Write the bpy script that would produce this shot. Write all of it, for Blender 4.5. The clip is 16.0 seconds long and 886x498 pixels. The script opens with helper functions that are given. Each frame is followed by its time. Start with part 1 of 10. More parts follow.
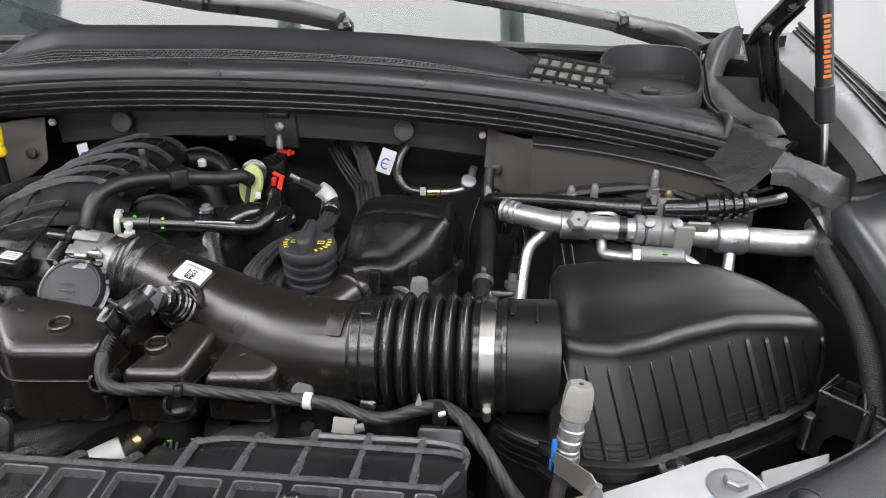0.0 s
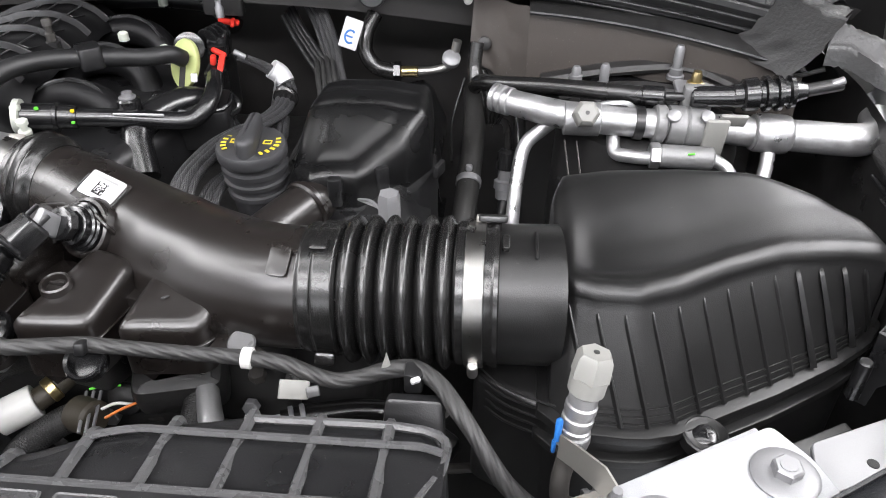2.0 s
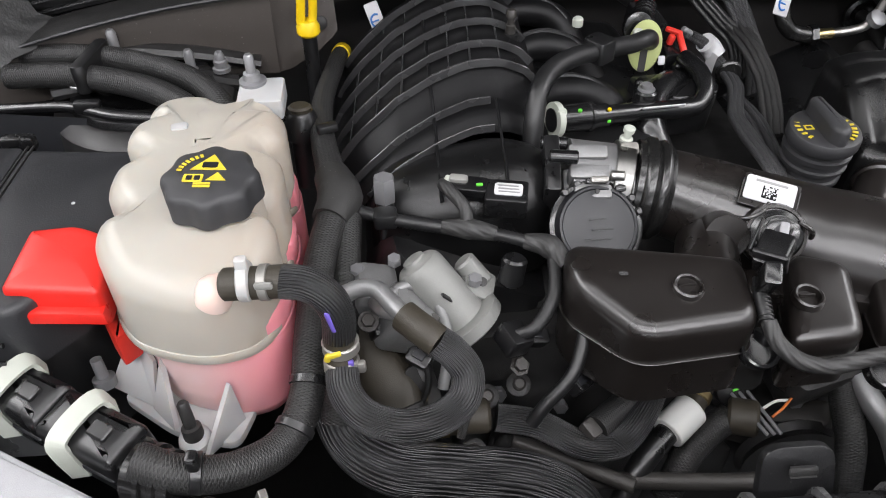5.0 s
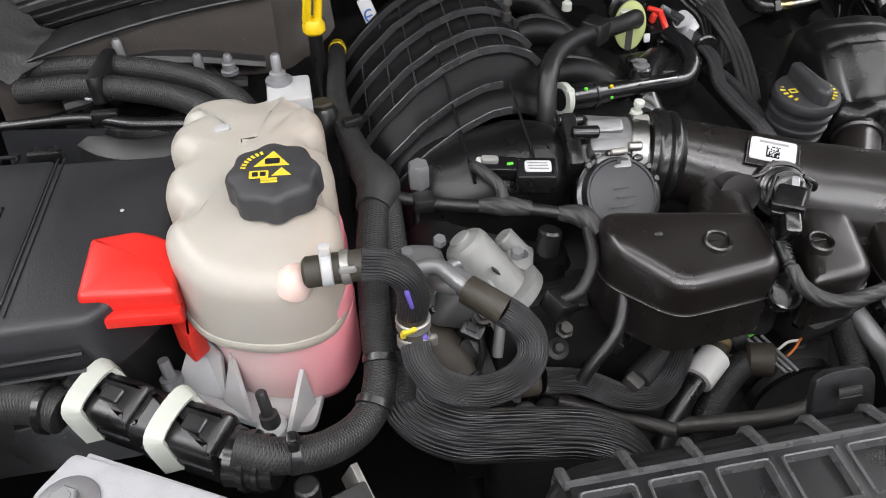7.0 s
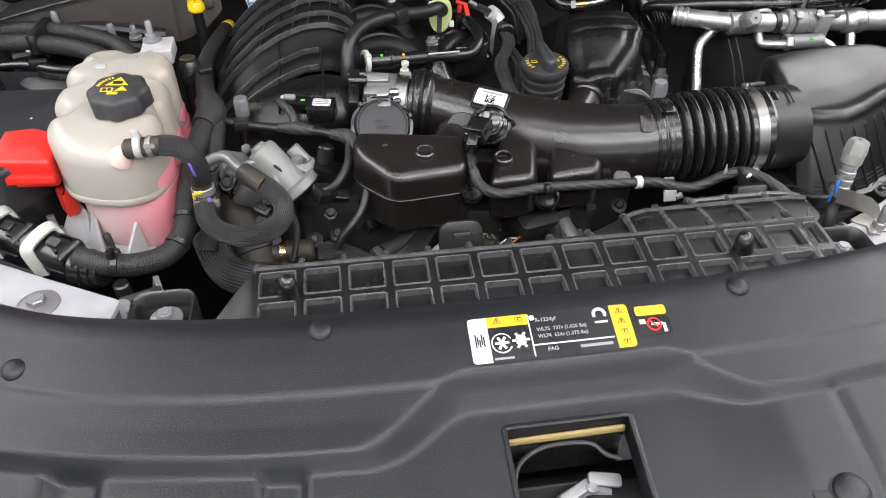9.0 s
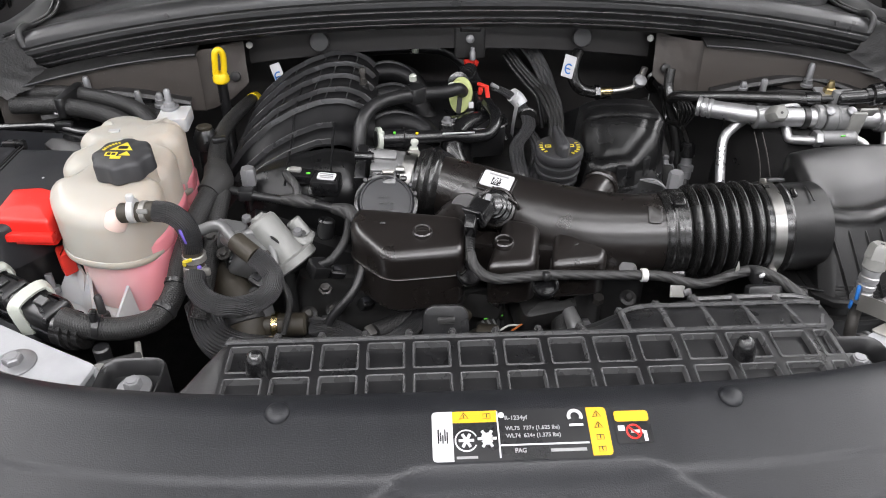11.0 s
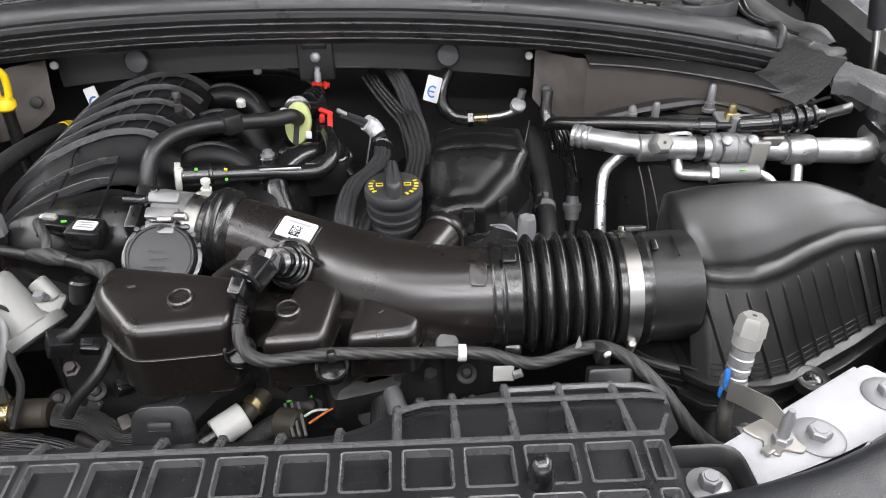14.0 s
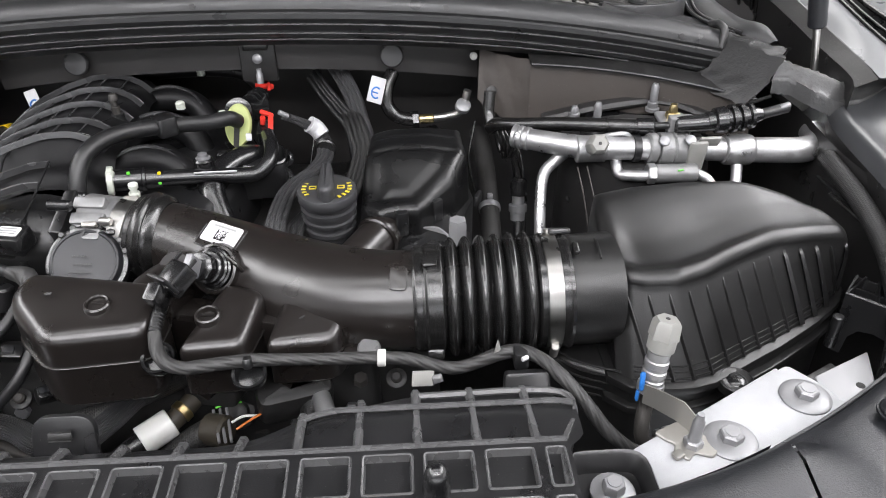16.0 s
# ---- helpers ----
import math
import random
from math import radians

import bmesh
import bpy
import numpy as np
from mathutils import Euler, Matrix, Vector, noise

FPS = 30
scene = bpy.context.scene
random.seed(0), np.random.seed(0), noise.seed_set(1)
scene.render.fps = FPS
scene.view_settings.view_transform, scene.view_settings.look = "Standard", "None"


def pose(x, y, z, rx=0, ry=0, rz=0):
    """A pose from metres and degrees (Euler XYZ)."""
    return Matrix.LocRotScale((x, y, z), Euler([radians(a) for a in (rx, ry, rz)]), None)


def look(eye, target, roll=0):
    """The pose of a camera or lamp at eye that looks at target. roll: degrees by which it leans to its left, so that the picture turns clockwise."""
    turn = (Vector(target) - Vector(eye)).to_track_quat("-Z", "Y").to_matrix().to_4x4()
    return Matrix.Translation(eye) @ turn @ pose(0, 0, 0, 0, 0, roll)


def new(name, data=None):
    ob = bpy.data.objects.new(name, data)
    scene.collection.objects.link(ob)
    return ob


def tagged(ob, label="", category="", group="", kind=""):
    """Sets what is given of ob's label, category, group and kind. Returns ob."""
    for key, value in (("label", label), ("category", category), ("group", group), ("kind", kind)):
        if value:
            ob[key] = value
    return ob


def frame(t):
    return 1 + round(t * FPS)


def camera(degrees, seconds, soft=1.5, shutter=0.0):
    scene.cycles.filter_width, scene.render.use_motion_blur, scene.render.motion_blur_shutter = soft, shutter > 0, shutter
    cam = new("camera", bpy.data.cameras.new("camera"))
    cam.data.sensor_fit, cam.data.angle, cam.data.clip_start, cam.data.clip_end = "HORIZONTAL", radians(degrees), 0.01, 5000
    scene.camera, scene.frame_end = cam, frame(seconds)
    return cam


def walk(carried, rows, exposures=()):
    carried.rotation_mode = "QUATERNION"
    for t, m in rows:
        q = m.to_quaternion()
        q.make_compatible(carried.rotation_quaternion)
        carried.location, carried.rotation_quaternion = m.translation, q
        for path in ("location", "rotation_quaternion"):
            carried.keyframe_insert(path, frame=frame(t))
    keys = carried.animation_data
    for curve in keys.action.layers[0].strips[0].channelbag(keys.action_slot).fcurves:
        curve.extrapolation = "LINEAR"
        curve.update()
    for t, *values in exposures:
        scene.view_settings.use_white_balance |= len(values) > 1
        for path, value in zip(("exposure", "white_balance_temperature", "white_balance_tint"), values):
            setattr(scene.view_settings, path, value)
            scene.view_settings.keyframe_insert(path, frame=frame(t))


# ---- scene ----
cam = camera(61.2, 16.0, 1.0)
PATH = [
    (0, (0.377, 0.04, 1.435), (0.199, 1.842, 0.586), 0.1),
    (0.5, (0.429, 0.122, 1.414), (0.259, 1.925, 0.565), 0.2),
    (1, (0.463, 0.186, 1.38), (0.298, 1.948, 0.449), 0.3),
    (1.5, (0.46, 0.212, 1.382), (0.308, 1.89, 0.305), 0.5),
    (2, (0.37, 0.203, 1.4), (0.247, 1.824, 0.235), 0.4),
    (2.5, (0.26, 0.194, 1.419), (0.178, 1.759, 0.177), 0.1),
    (3, (0.145, 0.188, 1.429), (0.09, 1.721, 0.146), -0.2),
    (3.5, (0.03, 0.173, 1.439), (0.001, 1.692, 0.138), -0.2),
    (4, (-0.089, 0.19, 1.42), (-0.11, 1.701, 0.11), -0.4),
    (4.5, (-0.191, 0.23, 1.422), (-0.172, 1.741, 0.112), -0.5),
    (5, (-0.268, 0.241, 1.448), (-0.169, 1.747, 0.136), -0.5),
    (5.2, (-0.309, 0.229, 1.46), (-0.19, 1.732, 0.145), -0.8),
    (7.3, (-0.363, 0.214, 1.464), (-0.089, 1.684, 0.137), -0.8),
    (7.5, (-0.337, 0.152, 1.495), (-0.067, 1.625, 0.169), -0.8),
    (8, (-0.267, -0.053, 1.564), (-0.02, 1.428, 0.243), -1.0),
    (8.5, (-0.163, -0.115, 1.557), (0.066, 1.366, 0.233), -0.8),
    (8.7, (-0.149, -0.128, 1.555), (0.068, 1.363, 0.239), -0.7),
    (10.8, (-0.064, -0.113, 1.553), (-0.006, 1.512, 0.389), -0.2),
    (11, (-0.063, -0.106, 1.543), (0.002, 1.537, 0.404), -0.2),
    (11.5, (-0.008, -0.035, 1.532), (0.066, 1.63, 0.426), -0.3),
    (12, (0.103, 0.041, 1.518), (0.176, 1.718, 0.43), -0.4),
    (12.5, (0.134, 0.057, 1.516), (0.212, 1.735, 0.431), -0.3),
    (13, (0.134, 0.078, 1.506), (0.214, 1.757, 0.423), -0.2),
    (13.5, (0.148, 0.081, 1.485), (0.226, 1.761, 0.402), -0.3),
    (14, (0.158, 0.065, 1.468), (0.237, 1.744, 0.384), -0.3),
    (14.5, (0.163, 0.049, 1.472), (0.243, 1.727, 0.386), -0.3),
    (15, (0.16, 0.04, 1.473), (0.237, 1.718, 0.388), -0.4),
    (15.5, (0.18, 0.051, 1.461), (0.259, 1.728, 0.374), -0.4),
    (16, (0.226, 0.069, 1.47), (0.322, 1.743, 0.38), -0.4),
]
walk(cam, [(t, look(eye, target, roll)) for t, eye, target, roll in PATH],
     [(0, -0.47), (1.5, -0.12), (2.0, 0.06), (2.5, 0.08), (3.5, 0.16), (4.2, 0.0), (5, -0.57), (6.2, -0.62), (7.5, -0.60), (8.5, -0.48), (11, -0.5), (12.5, -0.42), (14.5, -0.18), (16, -0.18)])

# ---- world and large lights ----
world = bpy.data.worlds.new("world")
scene.world = world
world.use_nodes = True
world.node_tree.nodes["Background"].inputs[0].default_value = (0.75, 0.85, 1.0, 1)
world.node_tree.nodes["Background"].inputs[1].default_value = 0.22
# Long workshop ceiling lights: x, y, length along x, length along y, watts
CEILING_LIGHTS = [(0.0, 0.30, 4.6, 0.22, 16), (0.0, -0.75, 4.6, 0.30, 60), (0.0, -1.75, 4.6, 0.45, 150),
                  (-1.1, 3.0, 0.76, 2.6, 4.5), (-0.25, 3.0, 0.76, 2.6, 4.5), (0.6, 3.0, 0.76, 2.6, 4.5), (1.5, 3.0, 0.76, 2.6, 5), (2.8, 1.2, 1.1, 3.6, 130), (-2.7, 1.2, 1.1, 3.6, 80)]
LAMP_Z = 3.18
for lx, ly, sx, sy, watts in CEILING_LIGHTS:
    lamp = bpy.data.lights.new("ceiling_lamp", "AREA")
    lamp.shape, lamp.size, lamp.size_y, lamp.energy, lamp.color = "RECTANGLE", sx, sy, watts, (1.0, 0.98, 1.025)
    new("ceiling_lamp", lamp).matrix_world = pose(lx, ly, LAMP_Z)
# Added fill light before the car, as if from an unseen gate opening
fill_light = bpy.data.lights.new("front_fill", "AREA")
fill_light.shape, fill_light.size, fill_light.size_y, fill_light.energy, fill_light.color = "RECTANGLE", 5.0, 2.2, 64, (0.97, 0.99, 1.05)
new("front_fill", fill_light).matrix_world = pose(0, -4.35, 1.35, 90, 0, 0)
EXPOSURE = -0.38
scene.view_settings.exposure = EXPOSURE

# ---- materials ----
def nodes_of(m):
    m.use_nodes = True
    return m.node_tree.nodes, m.node_tree.links, m.node_tree.nodes["Principled BSDF"]


def surface(name, col, rough=0.45, metal=0.0, grain=1200.0, bump=0.12, var=0.25, blotch=18.0, rough_var=0.12, spec=0.5, coat=0.0, dust=0.0, dist=0.0006):
    """A worn surface: blotches and grain in the colour and gloss, fine relief, a little dust."""
    m = bpy.data.materials.new(name)
    ns, ln, bsdf = nodes_of(m)
    tc = ns.new("ShaderNodeTexCoord")
    big = ns.new("ShaderNodeTexNoise"); big.inputs["Scale"].default_value = blotch; big.inputs["Detail"].default_value = 5
    fine = ns.new("ShaderNodeTexNoise"); fine.inputs["Scale"].default_value = grain; fine.inputs["Detail"].default_value = 3
    for n in (big, fine):
        ln.new(tc.outputs["Object"], n.inputs["Vector"])
    mix = ns.new("ShaderNodeMix"); mix.data_type = "RGBA"
    lo = [c * (1 - var) for c in col]
    hi = [min(1.0, c * (1 + var)) for c in col]
    mix.inputs["A"].default_value, mix.inputs["B"].default_value = (*lo, 1), (*hi, 1)
    add = ns.new("ShaderNodeMath"); add.operation = "MULTIPLY_ADD"
    add.inputs[1].default_value = 0.6
    ln.new(big.outputs["Fac"], add.inputs[0])
    half = ns.new("ShaderNodeMath"); half.operation = "MULTIPLY"; half.inputs[1].default_value = 0.4
    ln.new(fine.outputs["Fac"], half.inputs[0]); ln.new(half.outputs[0], add.inputs[2])
    ln.new(add.outputs[0], mix.inputs["Factor"])
    last = mix.outputs["Result"]
    if dust:
        dn = ns.new("ShaderNodeTexNoise"); dn.inputs["Scale"].default_value = 420; dn.inputs["Detail"].default_value = 2
        ln.new(tc.outputs["Object"], dn.inputs["Vector"])
        rg = ns.new("ShaderNodeMapRange"); rg.inputs[1].default_value, rg.inputs[2].default_value = 0.70, 0.80
        rg.inputs[4].default_value = dust
        ln.new(dn.outputs["Fac"], rg.inputs[0])
        dm = ns.new("ShaderNodeMix"); dm.data_type = "RGBA"; dm.inputs["B"].default_value = (0.45, 0.43, 0.4, 1)
        ln.new(rg.outputs[0], dm.inputs["Factor"]); ln.new(last, dm.inputs["A"])
        last = dm.outputs["Result"]
    ln.new(last, bsdf.inputs["Base Color"])
    rr = ns.new("ShaderNodeMapRange")
    rr.inputs[1].default_value, rr.inputs[2].default_value = 0.3, 0.7
    rr.inputs[3].default_value, rr.inputs[4].default_value = max(0.03, rough - rough_var), min(1, rough + rough_var)
    ln.new(big.outputs["Fac"], rr.inputs[0]); ln.new(rr.outputs[0], bsdf.inputs["Roughness"])
    if bump:
        bp = ns.new("ShaderNodeBump"); bp.inputs["Strength"].default_value = bump; bp.inputs["Distance"].default_value = dist
        ln.new(fine.outputs["Fac"], bp.inputs["Height"]); ln.new(bp.outputs["Normal"], bsdf.inputs["Normal"])
    bsdf.inputs["Metallic"].default_value = metal
    bsdf.inputs["Specular IOR Level"].default_value = spec
    bsdf.inputs["Coat Weight"].default_value = coat
    bsdf.inputs["Coat Roughness"].default_value = 0.15
    return m


def woven(name, col, col2, along, around, rough=0.6, bump=0.6, dist=0.0008, crossed=True):
    """Braid or wrapped tape along a tube: two crossed diagonal bands in its own length and girth."""
    m = bpy.data.materials.new(name)
    ns, ln, bsdf = nodes_of(m)
    uv = ns.new("ShaderNodeUVMap"); uv.uv_map = "UVMap"
    sep = ns.new("ShaderNodeSeparateXYZ"); ln.new(uv.outputs[0], sep.inputs[0])
    waves = []
    for sign in (1, -1 if crossed else 1):
        a = ns.new("ShaderNodeMath"); a.operation = "MULTIPLY"; a.inputs[1].default_value = along
        b = ns.new("ShaderNodeMath"); b.operation = "MULTIPLY"; b.inputs[1].default_value = around * sign
        c = ns.new("ShaderNodeMath"); c.operation = "ADD"
        s = ns.new("ShaderNodeMath"); s.operation = "SINE"
        ln.new(sep.outputs[0], a.inputs[0]); ln.new(sep.outputs[1], b.inputs[0])
        ln.new(a.outputs[0], c.inputs[0]); ln.new(b.outputs[0], c.inputs[1]); ln.new(c.outputs[0], s.inputs[0])
        waves.append(s)
    mx = ns.new("ShaderNodeMath"); mx.operation = "MAXIMUM"
    ln.new(waves[0].outputs[0], mx.inputs[0]); ln.new(waves[1].outputs[0], mx.inputs[1])
    rg = ns.new("ShaderNodeMapRange"); rg.inputs[1].default_value, rg.inputs[2].default_value = -0.4, 1.0
    ln.new(mx.outputs[0], rg.inputs[0])
    tc = ns.new("ShaderNodeTexCoord")
    no = ns.new("ShaderNodeTexNoise"); no.inputs["Scale"].default_value = 60; no.inputs["Detail"].default_value = 4
    ln.new(tc.outputs["Object"], no.inputs["Vector"])
    ml = ns.new("ShaderNodeMath"); ml.operation = "MULTIPLY"; ln.new(rg.outputs[0], ml.inputs[0])
    ns_r = ns.new("ShaderNodeMapRange"); ns_r.inputs[1].default_value, ns_r.inputs[2].default_value = 0.3, 0.7
    ns_r.inputs[3].default_value, ns_r.inputs[4].default_value = 0.55, 1.0
    ln.new(no.outputs["Fac"], ns_r.inputs[0]); ln.new(ns_r.outputs[0], ml.inputs[1])
    mix = ns.new("ShaderNodeMix"); mix.data_type = "RGBA"
    mix.inputs["A"].default_value, mix.inputs["B"].default_value = (*col, 1), (*col2, 1)
    ln.new(ml.outputs[0], mix.inputs["Factor"]); ln.new(mix.outputs["Result"], bsdf.inputs["Base Color"])
    bp = ns.new("ShaderNodeBump"); bp.inputs["Strength"].default_value = bump; bp.inputs["Distance"].default_value = dist
    ln.new(rg.outputs[0], bp.inputs["Height"]); ln.new(bp.outputs["Normal"], bsdf.inputs["Normal"])
    bsdf.inputs["Roughness"].default_value = rough
    return m


M_TUBE = surface("intake_plastic", (0.0105, 0.0087, 0.0079), rough=0.285, grain=1400, bump=0.03, rough_var=0.03, spec=0.75, var=0.12)
M_BOX = surface("grained_black_plastic", (0.0070, 0.0069, 0.0069), rough=0.34, spec=0.5, grain=1100, bump=0.26, rough_var=0.05, dust=0.12)
M_COWL = surface("satin_cowl_plastic", (0.027, 0.027, 0.028), rough=0.40, grain=900, bump=0.25, rough_var=0.06, dust=0.3)
M_PANEL = surface("trim_plastic", (0.0095, 0.0101, 0.0121), rough=0.38, var=0.35, grain=800, bump=0.38, spec=0.42, rough_var=0.06, dust=0.05, dist=0.0009)
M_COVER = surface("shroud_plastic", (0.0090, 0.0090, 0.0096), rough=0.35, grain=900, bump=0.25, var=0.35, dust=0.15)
# Paler than the shroud: highlights of its rims and ribs put into the colour
M_COVER_RIB = surface("paler_grey_plastic", (0.060, 0.060, 0.061), rough=0.30, grain=700, bump=0.25, var=0.4, blotch=60)
M_EGR = surface("matte_cast_zinc", (0.215, 0.216, 0.206), rough=0.5, metal=0.25, grain=700, bump=0.3, var=0.12)
M_CHANNEL = surface("grey_foam_rubber", (0.040, 0.040, 0.041), rough=0.5, grain=500, bump=0.3, var=0.3)
M_BLACK = surface("black_plastic", (0.0075, 0.0075, 0.008), rough=0.33, spec=0.7, bump=0.06, dust=0.12)
M_GLOSS = surface("gloss_black_plastic", (0.0065, 0.0065, 0.007), rough=0.22, rough_var=0.05, bump=0.03, spec=0.8)
M_RUBBER = surface("black_rubber", (0.0085, 0.0083, 0.0082), rough=0.25, rough_var=0.05, bump=0.03, spec=0.75, dust=0.05)
M_SEAL = surface("seal_rubber", (0.0225, 0.0225, 0.0232), rough=0.38, bump=0.15, dust=0.2)
M_FOLD = surface("creased_rubber", (0.034, 0.034, 0.034), rough=0.42, grain=300, bump=0.5, var=0.4, blotch=40, dist=0.0012)
M_RIDGE = surface("ridge_rubber", (0.020, 0.020, 0.021), rough=0.30, bump=0.1, var=0.3)
M_DULL = surface("dull_rubber", (0.016, 0.0155, 0.015), rough=0.6, bump=0.3, dust=0.4)
M_OLIVE = surface("olive_sleeve", (0.030, 0.025, 0.017), rough=0.55, bump=0.3, var=0.4)
M_TAN = surface("tan_seal_strip", (0.34, 0.25, 0.10), rough=0.6, var=0.2)
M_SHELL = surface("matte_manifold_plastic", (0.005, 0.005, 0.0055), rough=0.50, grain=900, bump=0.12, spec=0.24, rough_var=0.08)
# Paler than the shell: the ribs' thin highlights are put into the colour
M_RIB = surface("rib_highlight_plastic", (0.026, 0.026, 0.027), rough=0.24, bump=0.03, spec=0.6)
M_CASE = surface("dark_case_plastic", (0.0048, 0.0048, 0.0050), rough=0.33, grain=1000, bump=0.2, spec=0.4, var=0.2)
M_MOTOR = surface("smooth_grey_plastic", (0.0105, 0.011, 0.0132), rough=0.46, grain=900, bump=0.06, var=0.12)
M_CAP = surface("grey_cap_rubber", (0.030, 0.030, 0.032), rough=0.5, bump=0.1, var=0.15)
M_LID = surface("grey_lid_plastic", (0.020, 0.0205, 0.0225), rough=0.42, grain=800, bump=0.3, var=0.3, dust=0.06)
M_CLIP = surface("plated_clip", (0.30, 0.29, 0.27), rough=0.42, metal=0.7, bump=0.15, var=0.15)
M_GRIME = surface("grimy_casting", (0.046, 0.043, 0.040), rough=0.5, metal=0.3, var=0.6, blotch=50, bump=0.5)
M_DARK = surface("sooty_metal", (0.0135, 0.0132, 0.013), rough=0.5, var=0.6, blotch=40, bump=0.4)
M_GRIT = surface("gritty_dirt", (0.030, 0.029, 0.027), rough=0.8, grain=600, bump=0.9, var=0.8, blotch=120, dust=0.8, dist=0.002)
M_BAY = surface("bay_paint", (0.017, 0.0165, 0.0165), rough=0.38, var=0.4, bump=0.1)
M_BROWN = surface("brown_insulation", (0.046, 0.039, 0.034), rough=0.6, var=0.35, blotch=30, bump=0.4, dust=0.3)
M_FELT = surface("pressed_felt", (0.022, 0.0205, 0.020), rough=0.55, var=0.3, bump=0.5)
M_PLATE = surface("pressed_shield_board", (0.034, 0.0325, 0.032), rough=0.5, var=0.3, bump=0.4)
M_PAINT = surface("grey_car_paint", (0.040, 0.0415, 0.0445), rough=0.36, metal=0.2, grain=2600, bump=0.02, var=0.08, coat=0.4, rough_var=0.03)
# Paler copy of the car paint: the lip's reflection is put into it
M_LIP_SHEEN = surface("grey_car_paint_with_sheen", (0.135, 0.137, 0.142), rough=0.34, metal=0.15, grain=2600, bump=0.02, var=0.08)
M_WHITE_PAINT = surface("white_primer", (0.345, 0.35, 0.362), rough=0.5, bump=0.35, var=0.30, blotch=60, dust=0.3)
M_ALU = surface("cast_aluminium", (0.21, 0.21, 0.211), rough=0.48, metal=0.55, grain=500, bump=0.35, var=0.15, dust=0.15)
M_PIPE = surface("aluminium_pipe", (0.44, 0.44, 0.445), rough=0.38, metal=0.85, grain=350, bump=0.5, var=0.32, blotch=60, rough_var=0.14)
M_STEEL = surface("bright_steel", (0.50, 0.49, 0.47), rough=0.36, metal=1.0, bump=0.05, var=0.1)
M_BAND = surface("dull_band_steel", (0.27, 0.265, 0.255), rough=0.33, metal=1.0, bump=0.1, var=0.25, blotch=40)
M_ZINC = surface("zinc_plating", (0.27, 0.27, 0.278), rough=0.45, metal=0.6, bump=0.1, var=0.2)
M_BRASS = surface("yellow_brass", (0.62, 0.50, 0.26), rough=0.3, metal=1.0)
M_GREYCAP = surface("grey_cap_plastic", (0.21, 0.208, 0.196), rough=0.5, bump=0.1, var=0.08)
M_LEVER = surface("pale_lever_plastic", (0.42, 0.44, 0.39), rough=0.42, bump=0.05, var=0.06)
M_WHITE = surface("white_plastic", (0.55, 0.55, 0.53), rough=0.45, bump=0.05, var=0.05)
M_LABEL_YELLOW = surface("yellow_label_print", (0.62, 0.36, 0.012), rough=0.42, bump=0.0, var=0.06)
M_LABEL = surface("white_label", (0.50, 0.50, 0.51), rough=0.4, bump=0.0, var=0.03)
M_LABEL_BLACK = surface("black_label", (0.012, 0.012, 0.013), rough=0.3, bump=0.0, var=0.1)
M_LABEL_GREY = surface("grey_print", (0.25, 0.25, 0.25), rough=0.5, bump=0.0, var=0.1)
M_YELLOW = surface("yellow_plastic", (0.72, 0.50, 0.008), rough=0.38, bump=0.05, var=0.08)
M_PRINT_YELLOW = surface("yellow_print", (0.58, 0.46, 0.03), rough=0.45, bump=0.0, var=0.08)
M_RED = surface("red_plastic", (0.60, 0.016, 0.010), rough=0.38, bump=0.05, var=0.06)
M_RED_PART = surface("red_clip_plastic", (0.55, 0.03, 0.02), rough=0.4)
M_ORANGE = surface("orange_print", (0.50, 0.14, 0.03), rough=0.45, bump=0.0)
M_GREEN = surface("pale_green_foam", (0.36, 0.40, 0.16), rough=0.6, bump=0.2, var=0.1)
M_PAINTDAB = surface("green_paint_dab", (0.12, 0.6, 0.05), rough=0.5, bump=0.0)
M_BLUE = surface("blue_print", (0.02, 0.14, 0.45), rough=0.5, bump=0.0)
M_PURPLE = surface("violet_paint_mark", (0.13, 0.09, 0.42), rough=0.5, bump=0.0)
M_WALL = surface("white_wall_paint", (0.82, 0.82, 0.82), rough=0.7, grain=200, bump=0.1, var=0.04, blotch=1.5)
M_CEIL = surface("ceiling_board", (0.55, 0.55, 0.56), rough=0.8, grain=200, bump=0.05, var=0.05, blotch=1.0)
M_FLOOR = surface("grey_epoxy", (0.36, 0.37, 0.38), rough=0.35, grain=80, bump=0.05, var=0.15, blotch=2.0)
M_WINDSHIELD_DARK = surface("dark_cabin_sheet", (0.02, 0.02, 0.022), rough=0.8)
M_TAPE = woven("cloth_tape", (0.020, 0.0198, 0.0195), (0.034, 0.0335, 0.033), 330.0, 6.2832, rough=0.55, bump=0.4, dist=0.0012, crossed=False)
M_LOOM = woven("woven_sleeve", (0.007, 0.007, 0.007), (0.026, 0.0255, 0.025), 2600.0, 12.0, rough=0.5, bump=0.6)
M_BRAID = woven("braided_hose", (0.004, 0.004, 0.0045), (0.038, 0.038, 0.040), 60.0, 34.0, rough=0.42, bump=0.9, dist=0.0014)
M_WEAVE = woven("fine_braided_sleeve", (0.005, 0.005, 0.0055), (0.070, 0.070, 0.073), 1500.0, 12.5664, rough=0.42, bump=0.8, dist=0.0008)
M_CONVO = surface("split_conduit", (0.009, 0.009, 0.0095), rough=0.4, bump=0.1)

M_GLASS = bpy.data.materials.new("windscreen_glass")
gn, gl, gb = nodes_of(M_GLASS)
gb.inputs["Base Color"].default_value = (0.10, 0.12, 0.12, 1)
gb.inputs["Roughness"].default_value = 0.03
gb.inputs["Transmission Weight"].default_value = 0.6
gb.inputs["IOR"].default_value = 1.7


